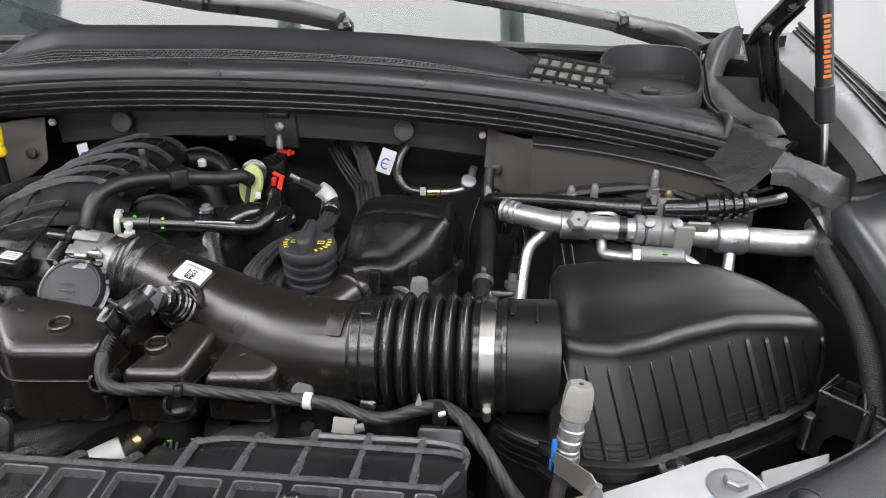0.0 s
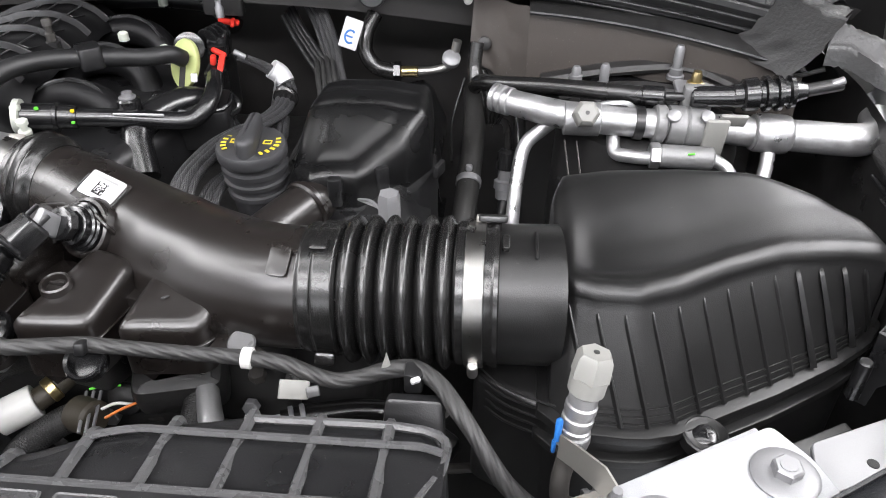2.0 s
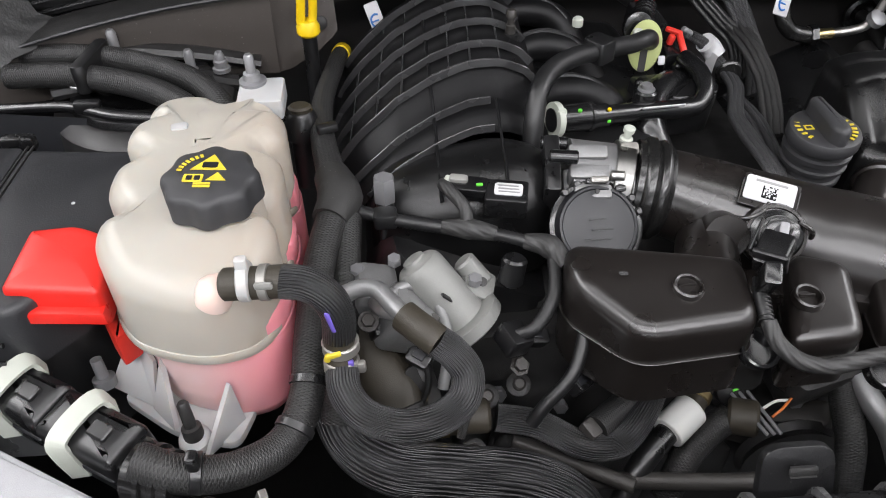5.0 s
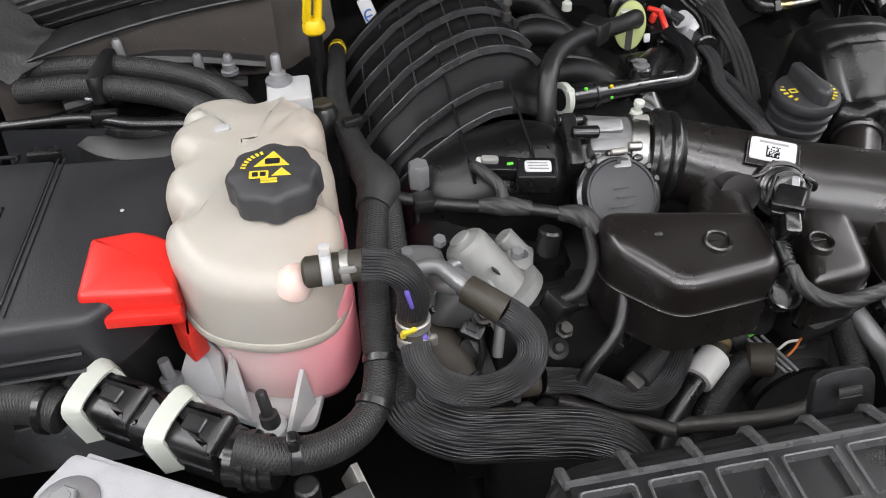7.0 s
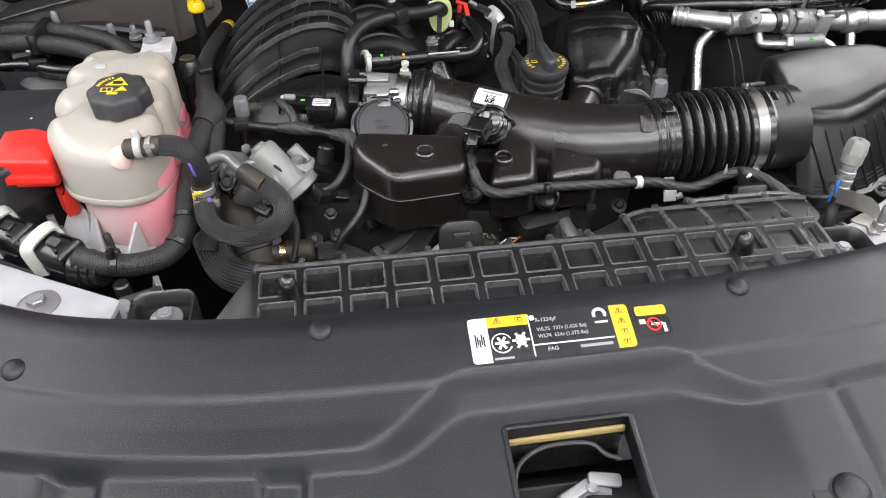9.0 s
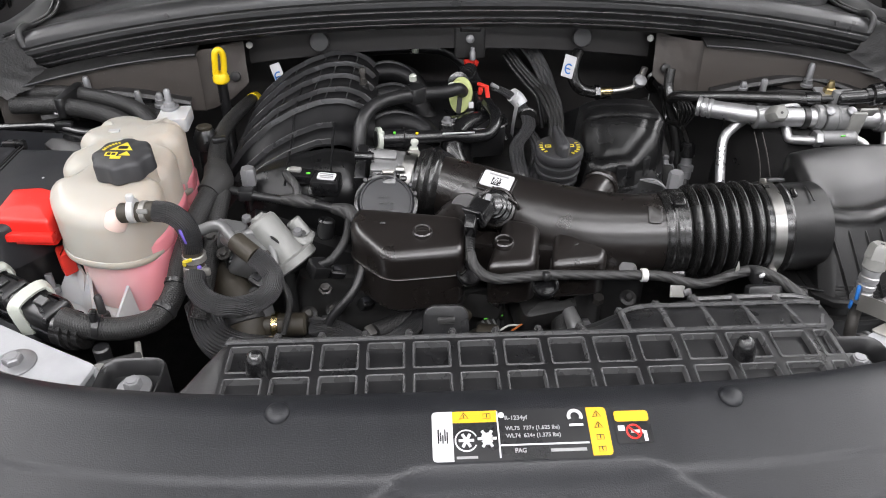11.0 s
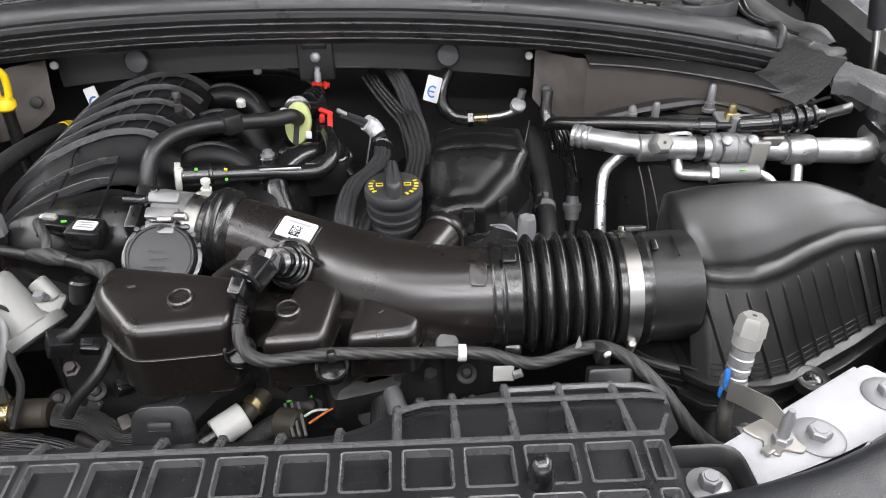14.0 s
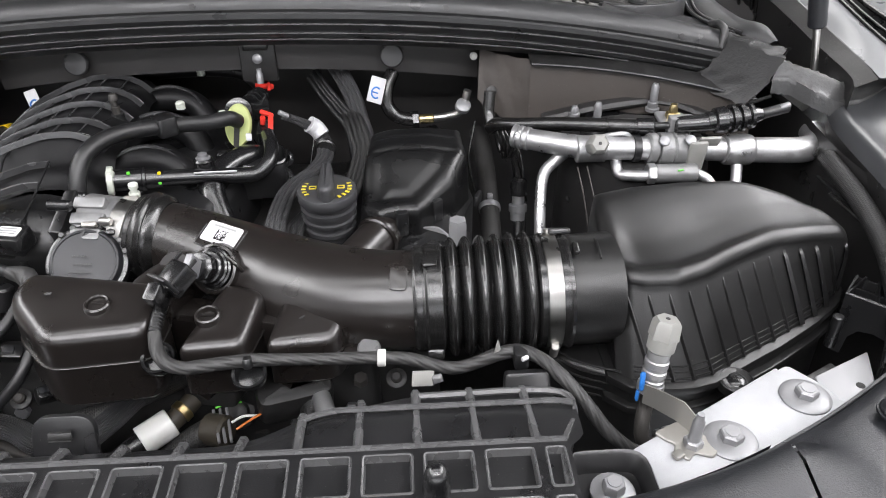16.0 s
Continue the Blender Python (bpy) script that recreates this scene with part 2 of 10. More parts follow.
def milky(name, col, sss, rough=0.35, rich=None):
    """Milky plastic; rich: coolant's see-through tint put into the colour, stronger towards the engine."""
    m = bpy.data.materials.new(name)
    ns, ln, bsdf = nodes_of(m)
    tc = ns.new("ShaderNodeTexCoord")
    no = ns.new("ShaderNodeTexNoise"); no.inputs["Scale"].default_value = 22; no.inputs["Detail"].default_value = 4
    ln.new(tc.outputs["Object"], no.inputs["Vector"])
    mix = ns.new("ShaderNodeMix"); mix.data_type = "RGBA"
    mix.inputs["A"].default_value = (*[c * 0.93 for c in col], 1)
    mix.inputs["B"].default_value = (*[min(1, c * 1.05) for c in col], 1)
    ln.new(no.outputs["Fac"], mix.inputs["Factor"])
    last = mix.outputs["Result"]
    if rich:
        # The tint is blended in along x, from pale to rich
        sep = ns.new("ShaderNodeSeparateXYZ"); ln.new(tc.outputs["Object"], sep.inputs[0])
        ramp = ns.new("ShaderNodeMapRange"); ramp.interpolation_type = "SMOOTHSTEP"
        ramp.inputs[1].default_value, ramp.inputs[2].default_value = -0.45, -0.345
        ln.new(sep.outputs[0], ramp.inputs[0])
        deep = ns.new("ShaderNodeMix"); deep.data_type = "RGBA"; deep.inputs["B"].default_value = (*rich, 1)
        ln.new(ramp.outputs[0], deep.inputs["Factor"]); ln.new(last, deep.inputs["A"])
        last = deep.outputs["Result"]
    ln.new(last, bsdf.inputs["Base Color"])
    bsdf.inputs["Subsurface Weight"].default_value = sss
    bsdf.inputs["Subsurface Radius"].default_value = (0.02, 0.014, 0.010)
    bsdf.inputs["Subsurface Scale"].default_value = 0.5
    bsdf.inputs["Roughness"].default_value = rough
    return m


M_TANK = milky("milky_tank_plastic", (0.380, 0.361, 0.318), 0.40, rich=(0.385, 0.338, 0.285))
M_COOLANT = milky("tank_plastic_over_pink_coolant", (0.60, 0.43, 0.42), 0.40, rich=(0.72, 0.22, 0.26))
M_TANK_PORT = milky("milky_pink_port", (0.66, 0.50, 0.44), 0.30)
M_TANK_FOOT = milky("milky_bracket_plastic", (0.40, 0.40, 0.40), 0.3)

# Faint glow for the pane behind the added fill light
M_FILL_GLOW = bpy.data.materials.new("fill_panel_glow")
glow_n, glow_l, glow_b = nodes_of(M_FILL_GLOW)
glow_b.inputs["Emission Color"].default_value = (0.95, 0.98, 1, 1)
glow_b.inputs["Emission Strength"].default_value = 0.8
M_LAMP = bpy.data.materials.new("lamp_diffuser")
ln_n, ln_l, ln_b = nodes_of(M_LAMP)
ln_b.inputs["Emission Color"].default_value = (1, 0.99, 0.97, 1)
ln_b.inputs["Emission Strength"].default_value = 6.0

# ---- mesh tools ----
def V3(p):
    return np.array(p, float)


def spline(pts, sub=6, closed=False):
    """Catmull-Rom through the points."""
    P = [V3(p) for p in pts]
    n = len(P)
    if n < 3 or sub < 2:
        return P
    out = []
    for i in range(n if closed else n - 1):
        p0 = P[(i - 1) % n] if closed or i > 0 else 2 * P[0] - P[1]
        p1, p2 = P[i], P[(i + 1) % n]
        p3 = P[(i + 2) % n] if closed or i + 2 < n else 2 * P[-1] - P[-2]
        for k in range(sub):
            t = k / sub
            out.append(0.5 * (2 * p1 + (p2 - p0) * t + (2 * p0 - 5 * p1 + 4 * p2 - p3) * t * t + (3 * p1 - p0 - 3 * p2 + p3) * t ** 3))
    if not closed:
        out.append(P[-1])
    return out


def frames_along(path):
    """Turned-along frames (side, up) for a path, with no twist."""
    tang = [path[min(i + 1, len(path) - 1)] - path[max(i - 1, 0)] for i in range(len(path))]
    tang = [t / (np.linalg.norm(t) + 1e-12) for t in tang]
    ref = np.array((0, 0, 1.0)) if abs(tang[0][2]) < 0.9 else np.array((0, 1.0, 0))
    side = np.cross(tang[0], ref); side /= np.linalg.norm(side)
    out = []
    for t in tang:
        side = side - t * (side @ t); side /= np.linalg.norm(side) + 1e-12
        out.append((t, side, np.cross(side, t)))
    return out


def tube(pts, r, seg=12, sub=6, caps=True, flat=1.0, section=None):
    """A tube along a spline. r: a radius, or one a control point. section: (side, up) offsets in place of a circle. Gives verts, faces, uvs."""
    path = spline(pts, sub)
    rs = [r] * len(path) if np.isscalar(r) else list(np.interp(np.linspace(0, len(pts) - 1, len(path)), range(len(pts)), r))
    if section is None:
        section = [(math.cos(2 * math.pi * k / seg), math.sin(2 * math.pi * k / seg) * flat) for k in range(seg)]
    seg = len(section)
    verts, faces, uvs, s = [], [], [], 0.0
    ring_uv = []
    for i, (p, (t, sd, up)) in enumerate(zip(path, frames_along(path))):
        if i:
            s += np.linalg.norm(p - path[i - 1])
        verts += [tuple(p + rs[i] * (a * sd + b * up)) for a, b in section]
        ring_uv.append(s)
    for i in range(len(path) - 1):
        for k in range(seg):
            k2 = (k + 1) % seg
            faces.append((i * seg + k, i * seg + k2, (i + 1) * seg + k2, (i + 1) * seg + k))
            a0, a1 = 2 * math.pi * k / seg, 2 * math.pi * (k + 1) / seg
            uvs.append(((ring_uv[i], a0), (ring_uv[i], a1), (ring_uv[i + 1], a1), (ring_uv[i + 1], a0)))
    if caps:
        faces.append(tuple(reversed(range(seg)))); uvs.append(tuple((0.0, 0.0) for _ in range(seg)))
        faces.append(tuple((len(path) - 1) * seg + k for k in range(seg))); uvs.append(tuple((s, 0.0) for _ in range(seg)))
    return verts, faces, uvs


def axes_for(axis):
    w = V3(axis); w /= np.linalg.norm(w)
    ref = np.array((0, 0, 1.0)) if abs(w[2]) < 0.9 else np.array((1.0, 0, 0))
    u = np.cross(ref, w); u /= np.linalg.norm(u)
    return u, np.cross(w, u), w


def lathe(base, axis, profile, seg=24, lobes=0, lobe=0.0):
    """A turned body: profile rows of (height along axis, radius). lobes: a wavy grip of that many lobes."""
    u, v, w = axes_for(axis)
    verts, faces = [], []
    for h, r in profile:
        for k in range(seg):
            a = 2 * math.pi * k / seg
            rr = r * (1 + (lobe * math.cos(lobes * a) if lobes else 0))
            verts.append(tuple(V3(base) + w * h + rr * (math.cos(a) * u + math.sin(a) * v)))
    for i in range(len(profile) - 1):
        for k in range(seg):
            k2 = (k + 1) % seg
            faces.append((i * seg + k, i * seg + k2, (i + 1) * seg + k2, (i + 1) * seg + k))
    faces.append(tuple(reversed(range(seg))))
    faces.append(tuple((len(profile) - 1) * seg + k for k in range(seg)))
    return verts, faces


def rod(p0, p1, r, seg=16, r1=None, bevel=None):
    p0, p1 = V3(p0), V3(p1)
    h = float(np.linalg.norm(p1 - p0))
    r1 = r if r1 is None else r1
    b = min(0.2 * min(r, r1), 0.1 * h) if bevel is None else bevel
    return lathe(p0, p1 - p0, [(0, r - b), (b, r), (h - b, r1), (h, r1 - b)], seg)


def hexnut(base, axis, r, h):
    return lathe(base, axis, [(0, r), (h * 0.85, r), (h, r * 0.86)], 6)


def join(*parts):
    verts, faces = [], []
    for p in parts:
        n = len(verts)
        verts += p[0]
        faces += [tuple(i + n for i in f) for f in p[1]]
    return verts, faces


def round_poly(pts, r, n=4):
    """A polygon (2D) with rounded corners; r: one radius, or one a corner."""
    out = []
    m = len(pts)
    for i in range(m):
        a, b, c = (np.array(pts[j % m], float) for j in (i - 1, i, i + 1))
        rr = r if np.isscalar(r) else r[i]
        u, v = a - b, c - b
        la, lc = np.linalg.norm(u), np.linalg.norm(v)
        d = min(rr, 0.45 * la, 0.45 * lc)
        if d < 1e-5:
            out.append(tuple(b)); continue
        p, q = b + u / la * d, b + v / lc * d
        for k in range(n + 1):
            t = k / n
            out.append(tuple((1 - t) ** 2 * p + 2 * t * (1 - t) * b + t * t * q))
    return out


def inset2d(pts, d):
    """An outline (counter-clockwise) moved inwards by d."""
    P = [np.array(p, float) for p in pts]
    out = []
    for i in range(len(P)):
        a, b, c = P[i - 1], P[i], P[(i + 1) % len(P)]
        e1, e2 = b - a, c - b
        n1 = np.array((-e1[1], e1[0])) / (np.linalg.norm(e1) + 1e-12)
        n2 = np.array((-e2[1], e2[0])) / (np.linalg.norm(e2) + 1e-12)
        n = n1 + n2
        n /= np.linalg.norm(n) + 1e-12
        out.append(tuple(b + n * d / max(0.5, n @ n1)))
    return out


def prism(outline, z0, z1, bevel=0.004, steps=3, m=None, low=None, tilt=None):
    """An upright body of a counter-clockwise outline with rounded top (and low: bottom) edges. tilt: z added as a function of x, y on the top. m: a pose for it."""
    rings = []
    if low:
        for k in range(steps + 1):
            a = math.pi / 2 * k / steps
            rings.append((inset2d(outline, low * (1 - math.sin(a))), z0 + low * (1 - math.cos(a))))
    else:
        rings.append((outline, z0))
    for k in range(steps + 1):
        a = math.pi / 2 * k / steps
        rings.append((inset2d(outline, bevel * (1 - math.cos(a))), z1 - bevel * (1 - math.sin(a))))
    n = len(outline)
    verts, faces = [], []
    for i, (ring, z) in enumerate(rings):
        up = tilt if tilt and i >= len(rings) - steps - 1 else None
        verts += [(x, y, z + (up(x, y) if up else 0)) for x, y in ring]
    for i in range(len(rings) - 1):
        for k in range(n):
            k2 = (k + 1) % n
            faces.append((i * n + k, i * n + k2, (i + 1) * n + k2, (i + 1) * n + k))
    faces.append(tuple(reversed(range(n))))
    top = len(rings) - 1
    if tilt:
        cx, cy = (sum(p[k] for p in rings[-1][0]) / n for k in (0, 1))
        for share in (0.8, 0.6, 0.4, 0.2):
            verts += [(x, y, z1 + tilt(x, y)) for x, y in ((cx + (px - cx) * share, cy + (py - cy) * share) for px, py in rings[-1][0])]
            faces += [(top * n + k, top * n + (k + 1) % n, (top + 1) * n + (k + 1) % n, (top + 1) * n + k) for k in range(n)]
            top += 1
    faces.append(tuple(top * n + k for k in range(n)))
    if m is not None:
        verts = [tuple(m @ Vector(v)) for v in verts]
    return verts, faces


def rect(x0, y0, x1, y1, r=0.004, n=3):
    return round_poly([(x0, y0), (x1, y0), (x1, y1), (x0, y1)], r, n)


def block(c, size, m=None, r=0.003, bevel=0.002):
    """A rounded block by centre and size; m turns it about its centre."""
    sx, sy, sz = (s / 2 for s in size)
    place = Matrix.Translation(c) @ (m if m is not None else Matrix())
    return prism(rect(-sx, -sy, sx, sy, r), -sz, sz, min(bevel, sz * 0.6), 2, place, low=min(bevel, sz * 0.6))


def sheet(fn, us, vs, thick=0.0):
    """A grid fn(u, v) -> point; thick: a second skin below, closed round the rim."""
    nu, nv = len(us), len(vs)
    verts = [tuple(fn(u, v)) for u in us for v in vs]
    faces = [(i * nv + j, (i + 1) * nv + j, (i + 1) * nv + j + 1, i * nv + j + 1) for i in range(nu - 1) for j in range(nv - 1)]
    if thick:
        n = len(verts)
        verts += [(x, y, z - thick) for x, y, z in verts]
        faces += [tuple(reversed([k + n for k in f])) for f in faces[: (nu - 1) * (nv - 1)]]
        rim = [i * nv for i in range(nu)] + [(nu - 1) * nv + j for j in range(1, nv)] + [i * nv + nv - 1 for i in range(nu - 2, -1, -1)] + [j for j in range(nv - 2, 0, -1)]
        for a, b in zip(rim, rim[1:] + rim[:1]):
            faces.append((b, a, a + n, b + n))
    return verts, faces


def part(name, geo, material, parent=None, label="", angle=38.0):
    """Links verts and faces as ONE mesh object under a thing or a part."""
    me = bpy.data.meshes.new(name)
    me.from_pydata([tuple(map(float, v)) for v in geo[0]], [], [tuple(map(int, f)) for f in geo[1]])
    if len(geo) > 2:
        layer = me.uv_layers.new(name="UVMap")
        flat = [c for face in geo[2] for uv in face for c in uv]
        layer.data.foreach_set("uv", flat)
    me.polygons.foreach_set("use_smooth", [True] * len(me.polygons))
    me.set_sharp_from_angle(angle=radians(angle))
    me.materials.append(material)
    me.update()
    ob = new(name, me)
    if parent is not None:
        ob.parent = parent
        ob.matrix_parent_inverse = Matrix.Translation(-parent.location) if parent.type == "EMPTY" else Matrix()
    if label:
        tagged(ob, label)
    return ob


def thing(name, label, category, at=(0, 0, 0), group="", kind=""):
    """An Empty at the base of a thing; its parts hang under it."""
    ob = new(name)
    ob.location = at
    ob.empty_display_size = 0.02
    return tagged(ob, label, category, group, kind)


def solo(name, geo, material, label, category, group="", kind="", angle=38.0):
    return tagged(part(name, geo, material, None, "", angle), label, category, group, kind)


def smooth(a, b, x):
    t = min(1.0, max(0.0, (x - a) / (b - a)))
    return t * t * (3 - 2 * t)


def letters(body, size, m, name, material, parent, fit=None, thick=0.0003):
    """Words in the built-in font as a mesh. fit: a function that lays each point on a surface."""
    cu = bpy.data.curves.new(name, "FONT")
    cu.body, cu.size, cu.extrude, cu.offset = body, size, thick, size * 0.03
    tmp = bpy.data.objects.new(name, cu)
    me = bpy.data.meshes.new_from_object(tmp)
    me.transform(m)
    if fit:
        for v in me.vertices:
            v.co = fit(v.co)
    bpy.data.objects.remove(tmp)
    bpy.data.curves.remove(cu)
    me.materials.clear(); me.materials.append(material)
    ob = new(name, me)
    ob.parent = parent
    ob.matrix_parent_inverse = Matrix.Translation(-parent.location) if parent.type == "EMPTY" else Matrix()
    return ob

# ---- the workshop ----
def slab(name, c, size, mat, label):
    return solo(name, block(c, size, r=0.001, bevel=0.001), mat, label, "structure", kind="structure")


slab("floor", (0, 1, -0.05), (9, 11, 0.1), M_FLOOR, "grey epoxy workshop floor under the car")
slab("wall_north", (0, 6.55, 1.7), (9.2, 0.1, 3.4), M_WALL, "white painted workshop wall ahead of the windscreen")
slab("wall_south", (0, -4.55, 1.7), (9.2, 0.1, 3.4), M_WALL, "white painted workshop wall before the car")
slab("wall_west", (-4.55, 1, 1.7), (0.1, 11, 3.4), M_WALL, "white painted workshop side wall")
slab("wall_east", (4.55, 1, 1.7), (0.1, 11, 3.4), M_WALL, "white painted workshop side wall")
slab("ceiling", (0, 1, 3.45), (9.2, 11.2, 0.1), M_CEIL, "pale workshop ceiling")
slab("baseboard", (4.485, 1, 0.06), (0.03, 10.9, 0.12), M_LABEL_GREY, "grey skirting along the workshop wall")
for lx, ly, sx, sy, watts in CEILING_LIGHTS:
    lt = thing("ceiling_light", "long white workshop ceiling light with bright diffuser", "lamp", (lx, ly, 3.24), "workshop ceiling lights")
    part("frame", block((lx, ly, 3.31), (sx + 0.06, sy + 0.06, 0.18), r=0.01, bevel=0.005), M_WHITE, lt)
    part("diffuser", block((lx, ly, 3.21), (sx, sy, 0.012)), M_LAMP, lt, "glowing white diffuser")

# Framed glowing panel, added unseen behind the front fill light
gate = thing("fill_panel_1", "added unseen fill light panel with a white frame", "gate", (0, -4.47, 0.2), kind="structure")
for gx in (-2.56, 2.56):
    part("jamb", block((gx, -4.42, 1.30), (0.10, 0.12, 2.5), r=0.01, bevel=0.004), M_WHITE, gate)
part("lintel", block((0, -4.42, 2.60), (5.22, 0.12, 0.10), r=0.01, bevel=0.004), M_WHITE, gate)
part("glow_pane", block((0, -4.49, 1.33), (5.02, 0.008, 2.44)), M_FILL_GLOW, gate, "glowing pane of the added fill light")

# ---- car shell round the engine bay ----


def edge_y(x):
    """Rear edge of the front trim panel."""
    return 0.366 + 0.064 * (abs(x) / 0.485) ** 3.6


def step_y(x):
    """Line of the step down in the front trim panel."""
    mid = smooth(-0.165, -0.06, x) * (1 - smooth(0.110, 0.195, x))
    return 0.226 + 0.014 * smooth(0.08, 0.18, x) + (0.058 - 0.014 * smooth(0.08, 0.18, x)) * mid + 0.05 * (abs(x) / 0.46) ** 3


def panel_z(x, y):
    """Top of the front trim panel."""
    d = edge_y(x) - y
    z = float(np.interp(d, (0.0, 0.004, 0.012, 0.03, 0.062, 0.115, 0.2, 0.3, 0.38, 0.42, 0.45), (1.056, 1.066, 1.075, 1.078, 1.070, 1.055, 1.037, 1.005, 0.965, 0.92, 0.80)))
    mid = smooth(-0.17, -0.10, x) * (1 - smooth(0.12, 0.195, x))
    w = 0.011 + 0.014 * mid
    z -= (0.013 + 0.008 * mid - 0.006 * smooth(0.17, 0.20, x)) * (0.9 * min(1.0, max(0.0, (step_y(x) - y) / w)) + 0.1 * smooth(0, w, step_y(x) - y)) + 0.0022 * smooth(0.0, 0.006, d - 0.088)
    # pockets along the front ledge
    for px, wide in ((-0.386, 0.026), (-0.220, 0.022), (0.252, 0.004)):
        z -= (0.011 if px < 0 else 0.002) * (1 - smooth(wide * 0.55, wide, abs(x - px))) * smooth(step_y(x) - 0.003, step_y(x) - 0.013, y)
    return z - 0.012 * smooth(0.30, 0.50, abs(x)) * 0.5


HOLE = (-0.037, 0.073, 0.148, 0.244)  # latch opening: x0, x1, y0, y1
xs = sorted(set([round(v, 4) for v in np.linspace(-0.488, 0.488, 210)] + [HOLE[0], HOLE[1]]))
ds = [0, 0.002, 0.004, 0.008, 0.012, 0.02, 0.03, 0.04, 0.05, 0.056, 0.06] + [round(0.0641 + 0.00245 * k, 4) for k in range(20)] + [0.1131] + [round(0.1156 + 0.0025 * k, 4) for k in range(21)] + [0.17, 0.18, 0.19, 0.2, 0.2081, 0.22, 0.235, 0.25, 0.268, 0.285, 0.3, 0.32, 0.34, 0.36, 0.38, 0.4, 0.42, 0.45]
pv, pf = sheet(lambda x, d: (x, edge_y(x) - d, panel_z(x, edge_y(x) - d)), xs, ds)
keep = []
for f in pf:
    cx, cy = (sum(pv[i][k] for i in f) / 4 for k in (0, 1))
    if not (HOLE[0] < cx < HOLE[1] and HOLE[2] < cy < HOLE[3]):
        keep.append(f)
# a second skin gives the panel its thickness
n0 = len(pv)
front_panel = thing("front_trim_panel", "dark grey grained plastic trim panel over the radiator support", "trim panel", (0, 0.3, 1.0))
part("panel", (pv + [(x, y, z - 0.003) for x, y, z in pv], keep + [tuple(reversed([i + n0 for i in f])) for f in keep]), M_PANEL, front_panel, angle=60)
rim = [(HOLE[0], HOLE[3]), (HOLE[1], HOLE[3]), (HOLE[1], HOLE[2]), (HOLE[0], HOLE[2])]
ring = []
for (ax, ay), (bx, by) in zip(rim, rim[1:] + rim[:1]):
    for k in range(6):
        t = k / 6
        x, y = ax + (bx - ax) * t, ay + (by - ay) * t
        ring.append((x, y, panel_z(x, y)))
rv, rf = [], []
for x, y, z in ring:
    rv += [(x, y, z + 0.0015), (x, y, z - 0.03)]
for i in range(len(ring)):
    j = (i + 1) % len(ring)
    rf.append((2 * i, 2 * j, 2 * j + 1, 2 * i + 1))
part("hole_rim", (rv, rf), M_PANEL, front_panel)
corner = round_poly([(HOLE[0], HOLE[2]), (HOLE[1], HOLE[2]), (HOLE[1], HOLE[3]), (HOLE[0], HOLE[3])], 0.004, 3)
lip = []
for (ax, ay), (bx, by) in zip(corner, corner[1:] + corner[:1]):
    m_ = max(1, int(math.hypot(bx - ax, by - ay) / 0.01))
    lip += [(ax + (bx - ax) * k / m_, ay + (by - ay) * k / m_, panel_z(ax + (bx - ax) * k / m_, ay + (by - ay) * k / m_) - 0.0006) for k in range(m_)]
part("hole_lip", tube(lip + lip[:1], 0.0028, 8, 1), M_PANEL, front_panel)
part("rear_lip", sheet(lambda x, d: (x, edge_y(x) + 0.001 + 0.006 * d, 1.0555 - 0.028 * d), xs[::3], [0, 0.3, 1.0]), M_PANEL, front_panel)


def push_pin(x, y, z, r=0.0105, tilt=(0, -0.2, 1)):
    pin = thing("push_pin", "round black plastic push pin pressed into the trim", "fastener", (x, y, z), "trim push pins")
    part("head", lathe((x, y, z - 0.002), tilt, [(0, r), (0.0022, r), (0.0042, r * 0.90), (0.0060, r * 0.62), (0.0067, r * 0.25)], 24), M_PANEL, pin)
    part("washer", lathe((x, y, z - 0.003), tilt, [(0, r * 1.16), (0.0016, r * 1.16), (0.002, r)], 20), M_PANEL, pin)


for px, py in ((-0.184, 0.334), (0.199, 0.336), (-0.447, 0.340), (0.452, 0.345)):
    push_pin(px, py, panel_z(px, py))
push_pin(0.224, 0.152, panel_z(0.224, 0.152) + 0.003, 0.0150)
hole = thing("pin_hole_disc", "dark oval disc in place of a hole behind a push pin", "hole", (0.210, 0.153, panel_z(0.21, 0.153)))
# Flat dark disc on the trim paints the shade of a recess
part("dark_disc", prism([(0.212 + 0.019 * math.cos(a), 0.153 + 0.0165 * math.sin(a)) for a in np.linspace(0, 2 * math.pi, 28)[:-1]], panel_z(0.212, 0.153) - 0.004, panel_z(0.212, 0.153) + 0.0012, 0.0004, 1), M_DARK, hole)
push_pin(0.395, 0.27, panel_z(0.395, 0.27), 0.012)

# hood latch in the opening
latch = thing("hood_latch", "zinc plated hood latch inside the panel opening", "latch", (0.02, 0.19, 0.94))
part("plate", block((0.015, 0.205, 0.940), (0.09, 0.004, 0.08), pose(0, 0, 0, -18, 0, 0)), M_DARK, latch)
part("claw", tube([(0.0, 0.200, 0.966), (0.014, 0.204, 0.978), (0.034, 0.208, 0.980), (0.050, 0.205, 0.974)], 0.006, 8), M_ZINC, latch)
part("lever", block((0.046, 0.210, 0.988), (0.030, 0.012, 0.005), pose(0, 0, 0, 14, 10, -6), r=0.004, bevel=0.0015), M_ZINC, latch, "pale plated latch lever")
part("lever", block((0.020, 0.204, 0.984), (0.030, 0.010, 0.005), pose(0, 0, 0, 8, -8, 24), r=0.003, bevel=0.001), M_ZINC, latch, "pale plated latch lever")
part("lever", block((-0.018, 0.188, 0.972), (0.034, 0.012, 0.005), pose(0, 0, 0, 0, -8, -10)), M_ZINC, latch)
